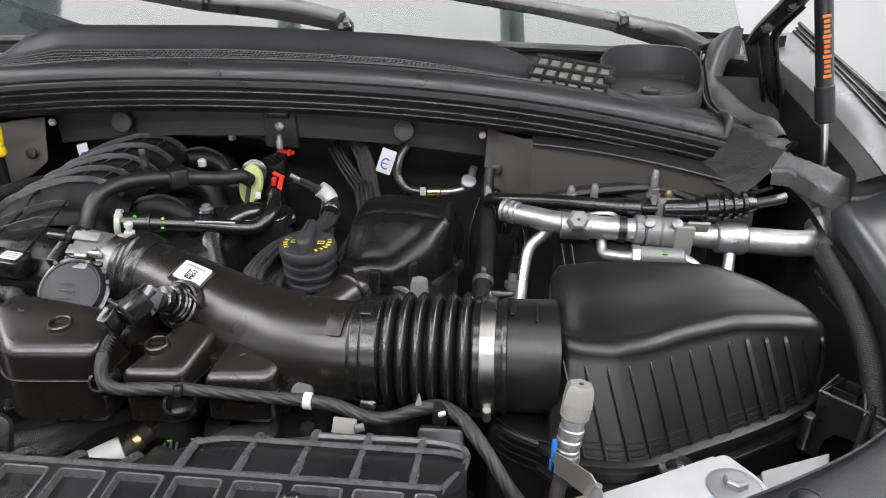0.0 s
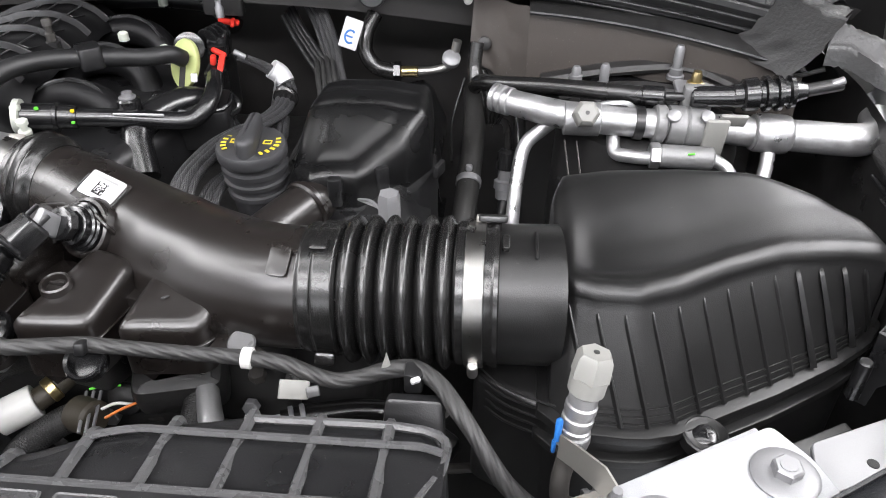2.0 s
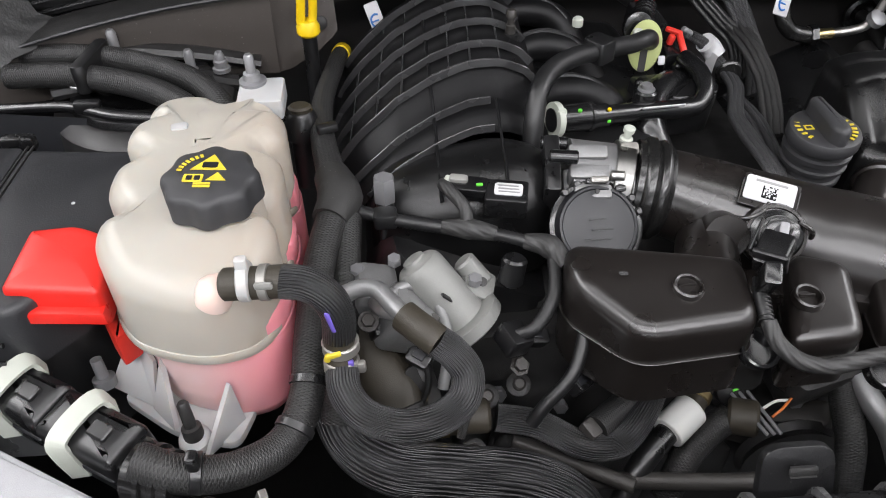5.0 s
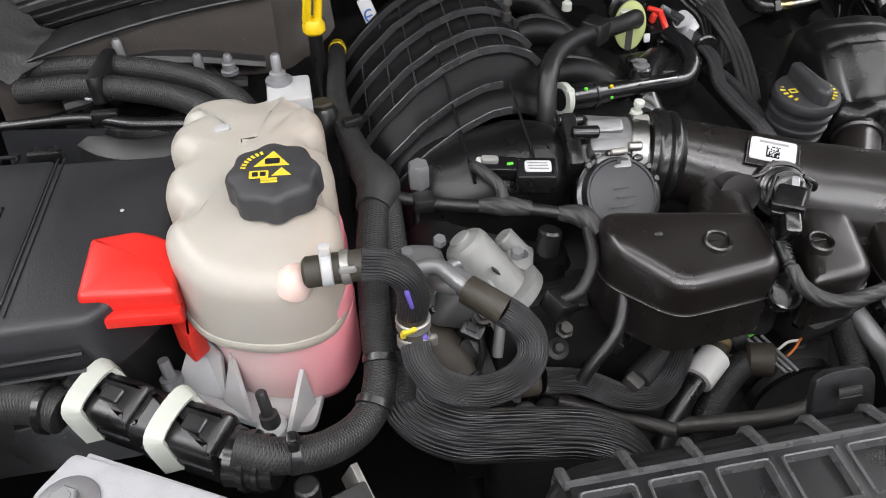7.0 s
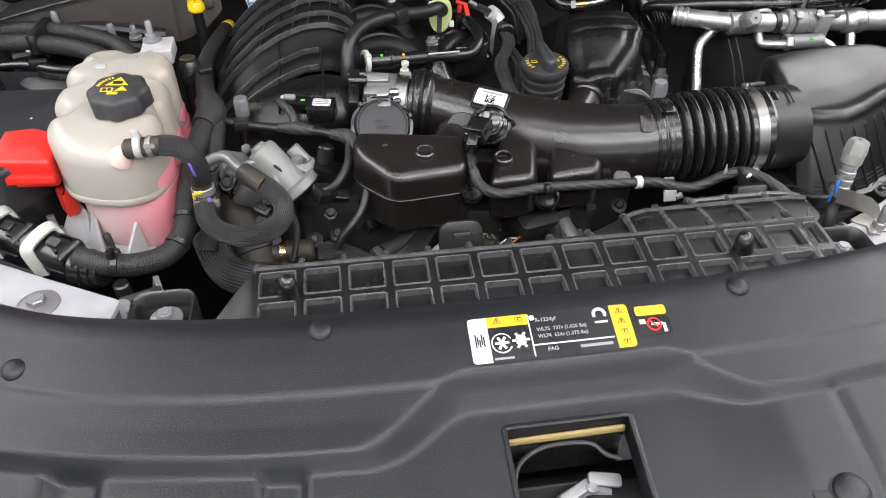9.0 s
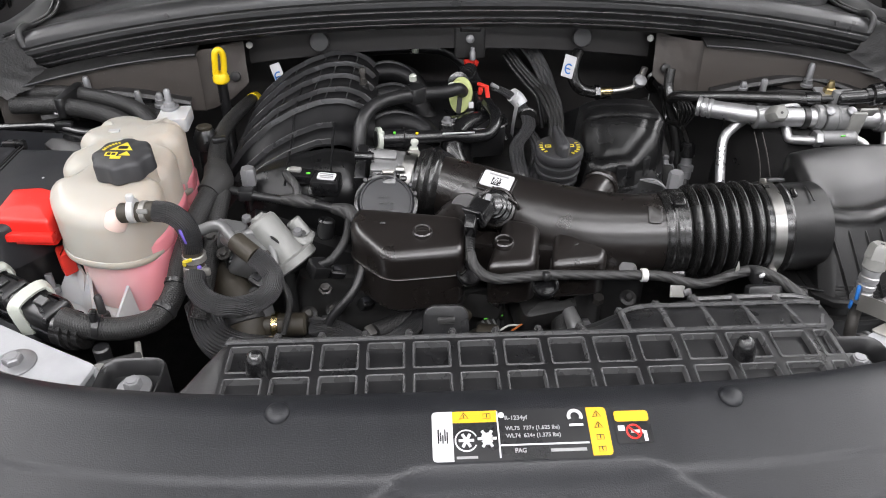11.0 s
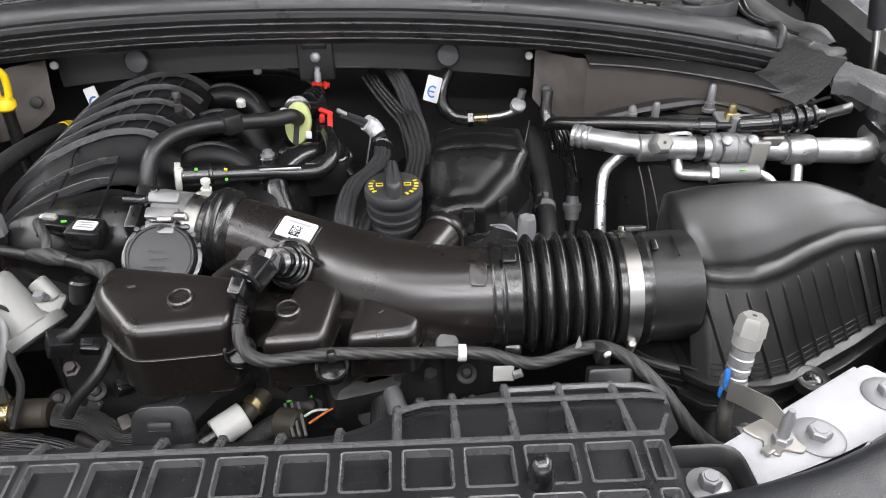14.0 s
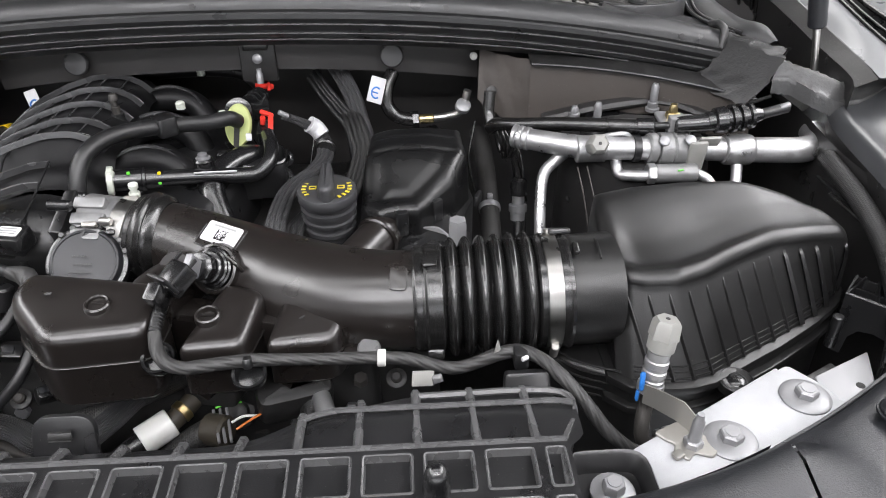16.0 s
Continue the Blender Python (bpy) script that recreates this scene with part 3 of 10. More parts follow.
part("pawl", block((0.030, 0.190, 0.976), (0.016, 0.026, 0.005), pose(0, 0, 0, -14, 0, -24), r=0.003, bevel=0.001), M_ZINC, latch)
part("cover", block((0.060, 0.190, 0.968), (0.060, 0.05, 0.02), pose(0, 0, 0, -6, 8, 6), r=0.006, bevel=0.003), M_DARK, latch)
part("rivet", lathe((0.034, 0.2055, 0.986), (0, -0.2, 1), [(0, 0.006), (0.003, 0.0055), (0.005, 0.003)], 14), M_ZINC, latch)
part("bow", tube([(-0.033, 0.208, 0.985), (-0.026, 0.226, 0.999), (-0.006, 0.237, 1.004), (0.019, 0.239, 1.005), (0.040, 0.236, 1.004), (0.051, 0.227, 1.000), (0.063, 0.222, 0.998)], 0.0022, 8), M_GRIME, latch)
part("seal_strip", block((0.018, 0.2420, 1.0125), (0.105, 0.004, 0.008), pose(0, 0, 0, 0, -1.5, 0)), M_TAN, latch, "yellowish strip behind the latch")
part("fascia", block((0.018, 0.2430, 0.985), (0.105, 0.004, 0.045)), M_BLACK, latch)
part("backing", block((0.014, 0.20, 0.915), (0.18, 0.14, 0.01)), M_DARK, latch)

# radiator support behind the panel
slab("radiator_support", (0, 0.345, 0.80), (0.98, 0.05, 0.42), M_DARK, "sooty radiator support below the trim panel")


# side covers and fenders
COVER_IN = spline([(0.4905, 0.4325, 1.058), (0.547, 0.463, 1.056), (0.607, 0.500, 1.054), (0.655, 0.532, 1.055), (0.70, 0.567, 1.060)], 6)
COVER_OUT = spline([(0.4905, -0.09, 0.80), (0.62, -0.06, 0.80), (0.76, 0.06, 0.80), (0.86, 0.22, 0.82), (0.91, 0.36, 0.84)], 6)
FENDER_IN = spline([(0.703, 0.572, 1.062), (0.728, 0.65, 1.088), (0.736, 0.75, 1.099), (0.748, 0.88, 1.105), (0.785, 0.99, 1.105), (0.797, 1.12, 1.118), (0.800, 1.30, 1.140), (0.82, 1.6, 1.17)], 6)
FENDER_OUT = spline([(0.912, 0.365, 1.0), (0.94, 0.5, 1.035), (0.955, 0.65, 1.06), (0.962, 0.80, 1.075), (0.968, 0.95, 1.085), (0.972, 1.12, 1.095), (0.975, 1.30, 1.105), (0.978, 1.6, 1.12)], 6)


def between(A, B, side, prof, sink=None):
    """A skin from line A to line B; prof: rows of (share of the way, z raised); then a drop outside (sink)."""
    def fn(i, v):
        a, b = A[int(i)], B[int(i)]
        if v > 1.0:
            return (side * (b[0] + 0.012 * (v - 1)), b[1], b[2] - (v - 1) * (sink or 0))
        z = a[2] + (b[2] - a[2]) * v + float(np.interp(v, [p[0] for p in prof], [p[1] for p in prof]))
        if sink is None and prof is COVER_PROF:
            x_, y_ = a[0] + (b[0] - a[0]) * v, a[1] + (b[1] - a[1]) * v
            z += (panel_z(0.486, y_) - z) * (1 - smooth(0.495, 0.56, x_))
        return (side * (a[0] + (b[0] - a[0]) * v), a[1] + (b[1] - a[1]) * v, z)
    vs = [0, 0.01, 0.03, 0.06, 0.1, 0.15, 0.22, 0.32, 0.45, 0.6, 0.75, 0.88, 1.0]
    if sink:
        vs += [1.2, 1.6, 2.0]
    g = sheet(fn, range(len(A)), vs)
    return g if side > 0 else (g[0], [tuple(reversed(f)) for f in g[1]])


COVER_PROF = [(0, -0.012), (0.01, 0.0), (0.03, 0.008), (0.06, 0.016), (0.22, 0.05), (0.45, 0.10), (0.75, 0.11), (1, 0)]
FENDER_PROF = [(0, -0.012), (0.03, 0.0), (0.06, 0.006), (0.15, 0.010), (0.32, 0.030), (0.6, 0.045), (0.88, 0.02), (1, 0)]
for side, word in ((1, "east"), (-1, "west")):
    fc = thing("side_trim_cover", "dark grey grained plastic cover beside the front trim panel", "trim panel", (side * 0.6, 0.35, 0.9), "side trim covers")
    part("panel", between(COVER_IN, COVER_OUT, side, COVER_PROF), M_PANEL, fc, angle=60)
    push_x, push_y = side * 0.585, 0.450
    push_pin(push_x, push_y, 1.064, 0.0115, (0, -0.1, 1))
    part("edge_lip", tube([(side * p[0], p[1] + 0.001, p[2] - 0.010) for p in COVER_IN], 0.0022, 6, 1), M_PANEL, fc)
    fd = thing("fender", "satin grey painted front fender with rolled inner edge", "fender", (side * 0.9, 0.9, 0.5), "front fenders")
    part("skin", between(FENDER_IN, FENDER_OUT, side, FENDER_PROF, 0.5), M_PAINT, fd, angle=60)
    part("inner_flange", between(FENDER_IN, [p + V3((0.004, 0, -0.06)) for p in FENDER_IN], side, [(0, -0.012), (1, 0)]), M_BAY, fd, "black painted inner flange")
    # apron below the fender
    ap = sheet(lambda y, z: (side * (0.742 + 0.02 * smooth(0.9, 0.6, z) + 0.006 * math.sin(y * 21)), y, z), np.linspace(0.40, 1.22, 24), np.linspace(0.5, 1.085, 12))
    slab_ap = solo("inner_fender", ap if side < 0 else (ap[0], [tuple(reversed(f)) for f in ap[1]]), M_BAY, "black painted inner fender apron of the engine bay", "apron", "inner fender aprons", "structure", 60)

# bay floor and firewall
slab("undertray", (0, 0.8, 0.50), (1.56, 0.95, 0.02), M_DARK, "sooty undertray deep under the engine")
fw = thing("firewall", "black firewall with pressed felt and brown insulation panels", "firewall", (0, 1.2, 0.6))
part("panel", sheet(lambda x, z: (x, 1.235 - 0.02 * smooth(0.5, 0.75, abs(x)) + 0.006 * math.sin(9 * x) * math.sin(11 * z), z), np.linspace(0.78, -0.78, 40), np.linspace(0.5, 1.19, 18), 0.0), M_FELT, fw, angle=60)
def plate_z(x):
    """Lower edge of the shield plates under the seal."""
    return 1.111 - 0.030 * (abs(x) / 0.338) ** 2


for x0, x1 in ((-0.338, 0.008), (0.054, 0.338)):
    part("shield_plate", sheet(lambda x, z: (x, 1.100 + 0.020 * (abs(x) / 0.3) ** 2 - 0.006 * smooth(0.0, 1.0, z), plate_z(x) + z * 0.070), np.linspace(x1, x0, 18), [0, 0.05, 0.5, 0.9, 1.0]), M_PLATE, fw, "charcoal pressed shield plate")
    part("shield_return", sheet(lambda x, z: (x, 1.101 + 0.020 * (abs(x) / 0.3) ** 2 + z * 0.05, plate_z(x) - 0.002 * z), np.linspace(x0, x1, 18), [0, 1.0]), M_DARK, fw)
for sx in (-0.216, 0.215):
    part("plug", lathe((sx, 1.098, 1.126), (0, -1, 0.25), [(0, 0.0165), (0.004, 0.0165), (0.006, 0.0145), (0.007, 0.006)], 24), M_SEAL, fw, "round grey rubber plug")
part("centre_clip", block((0.03, 1.10, 1.125), (0.05, 0.012, 0.06)), M_DARK, fw)
part("centre_clip", block((0.03, 1.088, 1.148), (0.034, 0.01, 0.012)), M_BLACK, fw)
part("clip_screw", lathe((0.03, 1.094, 1.128), (0, -1, 0.2), [(0, 0.007), (0.004, 0.007), (0.006, 0.004)], 16), M_ZINC, fw)
for side in (1, -1):
    def foil(u, v):
        """A crumpled heat shield: u across, v down."""
        x = 0.338 + 0.070 * u - 0.004 * v
        wave = 0.0030 * noise.noise((4 * u, 3 * v, 2.0 + side)) + 0.0012 * abs(noise.noise((11 * u, 7 * v, 5.0)))
        return (side * x, 1.094 - 0.040 * u - 0.022 * v * (1 - 0.4 * u) + wave, 1.132 - 0.004 * u - (0.092 - 0.030 * (1 - u) ** 2) * v + wave)
    part("bracket", sheet(foil, np.linspace(0, 1, 22), np.linspace(0, 1, 22), 0.002), M_BROWN, fw, "crumpled brown heat shield", 25)
    part("bracket_hole", lathe((side * 0.352, 1.066, 1.082), (0, -1, 0.3), [(0, 0.008), (0.004, 0.008), (0.005, 0.0065)], 18), M_DARK, fw)
    part("insulation", sheet(lambda u, v: (side * (0.402 + 0.285 * u), 1.044 - 0.022 * u - 0.050 * u * u - 0.006 * v, 1.128 - 0.010 * u - 0.020 * u * u - (0.088 - 0.035 * u) * v), np.linspace(0, 1, 14), np.linspace(0, 1, 6), 0.004), M_BROWN, fw, "dark brown insulation board")
    part("ledge", sheet(lambda u, v: (side * (0.402 + 0.285 * u), 1.036 - 0.022 * u - 0.050 * u * u + 0.036 * v, 1.131 - 0.010 * u - 0.020 * u * u + 0.006 * v), np.linspace(0, 1, 14), [0, 0.1, 1.0], 0.004), M_DARK, fw, "folded steel ledge")
    part("ledge_edge", tube([(side * (0.402 + 0.285 * u), 1.036 - 0.022 * u - 0.050 * u * u, 1.130 - 0.010 * u - 0.020 * u * u) for u in np.linspace(0, 1, 12)], 0.0020, 6, 2), M_MOTOR, fw, "bright folded edge")
    part("screw", lathe((side * 0.330, 1.100, 1.122), (0, -1, 0.2), [(0, 0.0055), (0.004, 0.0055), (0.006, 0.003)], 12), M_WHITE, fw)

# ---- cowl, seal, windscreen ----
def seal_line(x):
    """Height of the hood seal across the car."""
    return 1.222 - 0.052 * (abs(x) / 0.6) ** 2.3


def seal_y(x):
    return 1.034 - 0.006 * (abs(x) / 0.6) ** 2


seal = thing("hood_seal", "long black rubber hood seal with moulded grooves along the cowl", "seal", (0, 1.05, 1.15))
# section: (y from the line, z from the line), front edge first
SECT = [(0.052, -0.066), (0.044, -0.070), (0.030, -0.064), (0.020, -0.056), (0.020, -0.053), (0.013, -0.050), (0.010, -0.044), (0.012, -0.042), (0.006, -0.038), (0.002, -0.031), (0.004, -0.029),
        (-0.003, -0.022), (-0.003, -0.016), (-0.001, -0.014), (-0.003, -0.010), (-0.0015, -0.003), (0.004, 0.004), (0.012, 0.008), (0.02, 0.009), (0.03, 0.006), (0.05, 0.004)]
part("body", sheet(lambda x, k: (x, seal_y(x) + SECT[int(k)][0], seal_line(x) + SECT[int(k)][1]), np.linspace(-0.655, 0.655, 90), range(len(SECT))), M_SEAL, seal, angle=30)
for k, (dy, dz) in enumerate(((0.019, -0.055), (0.0105, -0.0445), (0.002, -0.0305))):
    part("ridge", tube([(x, seal_y(x) + dy, seal_line(x) + dz) for x in np.linspace(-0.64, 0.64, 41)], 0.0017, 8, 2), M_RIDGE, seal, "shiny rubber ridge")
for hx in (-0.43, -0.029, 0.287, 0.596):
    part("vent_dot", lathe((hx, seal_y(hx) - 0.003, seal_line(hx) - 0.004), (0, -1, 0.4), [(0, 0.0035), (0.0012, 0.0035)], 12), M_DARK, seal)
for side in (1, -1):
    def folded(u, v):
        """End block of the seal: a flat top, a sharp front edge and an upright front face; u across, v from back to foot."""
        rows = (((0.655, 1.072, 1.160), (0.735, 1.020, 1.146)), ((0.652, 1.050, 1.168), (0.718, 0.980, 1.160)), ((0.6576, 1.036, 1.160), (0.7015, 0.948, 1.159)),
                ((0.640, 1.026, 1.122), (0.687, 0.944, 1.130)), ((0.606, 1.030, 1.106), (0.664, 0.950, 1.098)))
        k = min(3, int(v))
        f = v - k
        p = [(1 - f) * (rows[k][0][i] * (1 - u) + rows[k][1][i] * u) + f * (rows[k + 1][0][i] * (1 - u) + rows[k + 1][1][i] * u) for i in range(3)]
        n = noise.noise((6 * u, 3 * v, 4.0)) * 0.0030 + 0.0012 * math.sin(17 * u + 5 * v)
        return (side * (p[0] + n), p[1] - n, p[2] + n)
    part("end_block", sheet(folded, np.linspace(0, 1, 16), np.linspace(0, 4, 25)), M_FOLD, seal, "folded rubber end block", 28)
    part("end_lip", tube([(side * x, y, z) for x, y, z in ((0.606, 1.040, 1.112), (0.618, 1.036, 1.104), (0.640, 1.010, 1.098), (0.672, 0.968, 1.095), (0.700, 0.955, 1.108))], 0.0040, 8, 4, flat=0.6), M_FOLD, seal)
    part("end_fold", tube([(side * x, y, z) for x, y, z in ((0.648, 1.058, 1.172), (0.652, 1.046, 1.176), (0.656, 1.032, 1.170), (0.652, 1.026, 1.150))], 0.0052, 10, 4), M_FOLD, seal, "rolled rubber fold")
    part("end_side", sheet(lambda u, v: (side * (0.7015 + 0.020 * u - 0.0145 * v), 0.948 + 0.034 * u - 0.004 * v + 0.002 * math.sin(5 * u + 4 * v), 1.159 + 0.001 * u - 0.030 * v), np.linspace(0, 1, 6), np.linspace(0, 1, 6)), M_FOLD, seal, "side of the folded block", 28)
    part("end_web", sheet(lambda u, v: (side * (0.655 + 0.085 * u), 1.074 - 0.062 * u + 0.010 * v, 1.159 - 0.012 * u - 0.010 * v), np.linspace(0, 1, 6), np.linspace(-0.6, 1, 4)), M_FOLD, seal, "rubber web behind the block", 60)
    TAIL_TOP = spline([(0.700, 0.962, 1.157), (0.714, 0.955, 1.150), (0.731, 0.945, 1.146), (0.7575, 0.940, 1.138), (0.786, 0.940, 1.1276), (0.812, 0.950, 1.132), (0.840, 0.965, 1.143), (0.880, 0.985, 1.150)], 6)
    TAIL_LOW = spline([(0.692, 0.946, 1.136), (0.7116, 0.940, 1.136), (0.7250, 0.930, 1.131), (0.7404, 0.920, 1.1245), (0.7733, 0.913, 1.1134), (0.812, 0.920, 1.1216), (0.845, 0.935, 1.134), (0.885, 0.955, 1.143)], 6)

    def tail(i, v):
        """The wavy rubber flap over the fender's corner, with two soft folds and a hanging front edge."""
        a, b = TAIL_TOP[int(i)], TAIL_LOW[int(i)]
        w = min(v, 1.0)
        n = 0.0035 * math.sin(2 * math.pi * w) + 0.0022 * noise.noise((0.9 * i, 4 * v, 3.0))
        p = a + (b - a) * w
        return (side * p[0], p[1] - 0.002 * max(0.0, v - 1), p[2] + n + 0.004 * math.sin(math.pi * w) - 0.020 * max(0.0, v - 1))
    g = sheet(tail, range(len(TAIL_TOP)), [0, 0.12, 0.25, 0.38, 0.5, 0.62, 0.75, 0.88, 1.0, 1.3, 2.0])
    part("end_tail", g if side > 0 else (g[0], [tuple(reversed(f)) for f in g[1]]), M_FOLD, seal, "wavy rubber tail over the fender", 70)

cowl = thing("cowl_panel", "dark grey plastic cowl panel with mesh air intake below the windscreen", "cowl panel", (0, 1.3, 1.2))


def cowl_z(x, y):
    """Top of the cowl behind the seal."""
    base = seal_line(x)
    d = y - seal_y(x)
    z = base + float(np.interp(d, (0.04, 0.06, 0.075, 0.085, 0.12, 0.16, 0.30, 0.45), (0.002, -0.004, -0.006, -0.006, -0.004, -0.010, -0.018, -0.020)))
    return z


part("body", sheet(lambda x, d: (x, seal_y(x) + d, cowl_z(x, seal_y(x) + d)), np.linspace(-0.672, 0.672, 60), [0.04, 0.05, 0.06, 0.068, 0.076, 0.084, 0.092, 0.1, 0.11, 0.12, 0.13, 0.14, 0.16, 0.2, 0.25, 0.3, 0.36, 0.45]), M_COWL, cowl, angle=50)
# raised hump along the middle of the cowl
def hump_foot(x):
    return float(np.interp(x, (-0.46, -0.31, -0.05, 0.20, 0.283, 0.364, 0.42), (1.200, 1.227, 1.233, 1.225, 1.216, 1.204, 1.195)))


def hump_top(x):
    return float(np.interp(x, (-0.46, -0.42, -0.38, -0.32, -0.057, 0.197, 0.272, 0.335, 0.352, 0.379, 0.413, 0.42), (1.202, 1.215, 1.240, 1.259, 1.262, 1.254, 1.249, 1.246, 1.239, 1.230, 1.206, 1.197)))


def hump_skin(x, v):
    zf, zt = hump_foot(x), max(hump_top(x), hump_foot(x) + 0.001)
    bow = 0.010 * (1 - (x / 0.45) ** 2)
    y = float(np.interp(v, (0, 0.08, 0.9, 1.0, 1.2, 2.0), (1.112, 1.118, 1.146, 1.150, 1.158, 1.175)))
    if v <= 1:
        return (x, y + bow, zf + (zt - zf) * float(np.interp(v, (0, 0.08, 0.9, 1.0), (0, 0.04, 0.96, 1.0))))
    return (x, y + bow, zt - (zt - zf + 0.02) * float(np.interp(v, (1, 1.2, 2), (0, 0.12, 1.0))))


part("hump", sheet(hump_skin, np.linspace(-0.455, 0.418, 70), [0, 0.04, 0.08, 0.3, 0.6, 0.9, 0.96, 1.0, 1.2, 1.6, 2.0]), M_COWL, cowl, "upright air intake hump", 50)
# mesh strip at the hump's foot: a dark bed below long bars and many slanted slats
def strip_at(x, v, up=0.0):
    return (x, 1.086 + 0.030 * v + 0.008 * (1 - (x / 0.45) ** 2), seal_line(x) + 0.003 + up + (hump_foot(x) - seal_line(x) - 0.004) * v)


part("mesh_bed", sheet(lambda x, v: strip_at(x, v, -0.002), np.linspace(-0.44, 0.41, 50), [0, 0.5, 1.0]), M_DARK, cowl, "dark bed under the mesh")
for v in (0.02, 0.25, 0.5, 0.75, 0.98):
    part("mesh_bar", tube([strip_at(x, v, 0.0006) for x in np.linspace(-0.44, 0.41, 40)], 0.0012 if 0.1 < v < 0.9 else 0.0020, 6, 2), M_COWL, cowl)
mv, mf = [], []
for k in range(148):
    x = -0.432 + 0.0057 * k
    for v0, v1 in ((0.02, 0.26), (0.26, 0.5), (0.5, 0.74), (0.74, 0.98)):
        a, b = V3(strip_at(x, v0)), V3(strip_at(x + 0.0030, v1))
        n = len(mv)
        mv += [tuple(a + V3((dx, 0, dz))) for dx, dz in ((-0.0009, -0.001), (0.0009, -0.001), (0.0009, 0.0012), (-0.0009, 0.0012))] + [tuple(b + V3((dx, 0, dz))) for dx, dz in ((-0.0009, -0.001), (0.0009, -0.001), (0.0009, 0.0012), (-0.0009, 0.0012))]
        mf += [(n, n + 1, n + 5, n + 4), (n + 1, n + 2, n + 6, n + 5), (n + 2, n + 3, n + 7, n + 6), (n + 3, n, n + 4, n + 7)]
tagged(part("mesh_slat", (mv, mf), M_COWL, cowl, "fine slanted mesh slats"), kind="stuff")
# square grid window and round bowl
gx, gy = 0.452, 1.115
part("grid_back", block((gx, gy, 1.2085), (0.11, 0.062, 0.004), pose(0, 0, 0, 16, 6, -12)), M_GREYCAP, cowl, "pale ground behind the grid")
for k in range(7):
    part("grid_bar", block((gx - 0.052 + 0.0174 * k, gy + 0.011 - 0.0037 * k, 1.2115 - 0.0018 * (k - 3)), (0.0050, 0.066, 0.005), pose(0, 0, 0, 16, 6, -12), r=0.001, bevel=0.001), M_DARK, cowl)
for k in range(3):
    part("grid_bar", block((gx + 0.006 * (k - 1), gy - 0.028 + 0.028 * k, 1.2065 + 0.0078 * k), (0.112, 0.0050, 0.005), pose(0, 0, 0, 16, 6, -12), r=0.001, bevel=0.001), M_DARK, cowl)
BOWL = (0.575, 1.185)


def bowl_skin(a, v):
    """A round recess with a thin arched back wall; v runs up the outside, over the rim and down inside."""
    s = math.sin(a)
    rim = 1.180 + 0.050 * smooth(-0.55, 0.75, s)
    r = 0.074 + 0.004 * s
    rr, z = {0: (r + 0.005, 1.13), 1: (r + 0.003, rim - 0.003), 2: (r + 0.001, rim), 3: (r - 0.002, rim - 0.001), 4: (r - 0.005, 1.179), 5: (0.04, 1.177), 6: (0.001, 1.177)}[int(v)]
    return (BOWL[0] + rr * math.cos(a), BOWL[1] + rr * s * 0.85, z)


part("bowl", sheet(bowl_skin, np.linspace(0, 2 * math.pi, 57), range(7)), M_COWL, cowl, "round cowl recess with an arched back wall", 50)
part("bowl_grit", lathe((BOWL[0], BOWL[1], 1.1785), (0.0, -0.05, 1), [(0, 0.062), (0.0015, 0.060), (0.002, 0.01)], 28), M_GRIT, cowl, "gritty dirt in the recess")
part("bowl_ring", lathe((BOWL[0] - 0.004, BOWL[1] - 0.035, 1.180), (0, -0.05, 1), [(0, 0.014), (0.003, 0.014), (0.004, 0.012), (0.002, 0.010)], 20), M_COWL, cowl)
part("grid_clip", block((0.503, 1.090, 1.2075), (0.016, 0.010, 0.010), pose(0, 0, 0, 10, 0, -20)), M_DARK, cowl)
# windscreen and wipers
glass = sheet(lambda x, v: (x, 1.42 + 0.75 * v - 0.10 * (x / 0.75) ** 2, 1.195 + 0.42 * v), np.linspace(-0.75, 0.75, 24), np.linspace(0, 1, 6), 0.005)
wind = thing("windscreen", "dark tinted windscreen glass reflecting the workshop", "windscreen", (0, 1.6, 1.2))
part("glass", glass, M_GLASS, wind)
# One flat dark sheet stands in for the cabin
part("cabin_dark", sheet(lambda x, v: (x, 1.48 + 0.75 * v, 1.15 + 0.42 * v), np.linspace(-0.75, 0.75, 4), [0, 1]), M_WINDSHIELD_DARK, wind, "flat dark sheet in place of the cabin")
part("lower_trim", tube([(x, 1.405 - 0.10 * (x / 0.75) ** 2, 1.200) for x in np.linspace(-0.74, 0.74, 15)], 0.008, 8), M_SEAL, wind)


def wiper(p0, p1, pivot):
    w = thing("wiper", "black wiper arm and blade resting on the windscreen", "wiper", pivot, "windscreen wipers")
    a, b, c = V3(pivot), V3(p0), V3(p1)
    flat = [(-1.0, -0.35), (1.0, -0.35), (1.0, 0.1), (0.55, 0.45), (-0.55, 0.45), (-1.0, 0.1)]
    part("arm", tube([a, a + (b - a) * 0.4 + V3((0, 0, 0.006)), b], [0.032, 0.036, 0.030], section=flat), M_BLACK, w)
    part("arm_tip", tube([b, (b + c) / 2 + V3((0, 0, 0.004)), c], [0.030, 0.024, 0.014], section=flat), M_BLACK, w)
    part("blade", tube([c + (c - b) * 0.35 + V3((0, 0.012, -0.004)), (b + c) / 2 + V3((0, 0.02, -0.006)), b + V3((0, 0.02, -0.006))], 0.006, 8), M_RUBBER, w)
    part("joint", block(tuple(b + V3((0, 0, 0.004))), (0.014, 0.062, 0.026)), M_GLOSS, w)
    part("pivot_cap", lathe(a + V3((0, 0, -0.018)), (0, -0.2, 1), [(0, 0.021), (0.014, 0.022), (0.022, 0.016)], 18), M_BLACK, w)


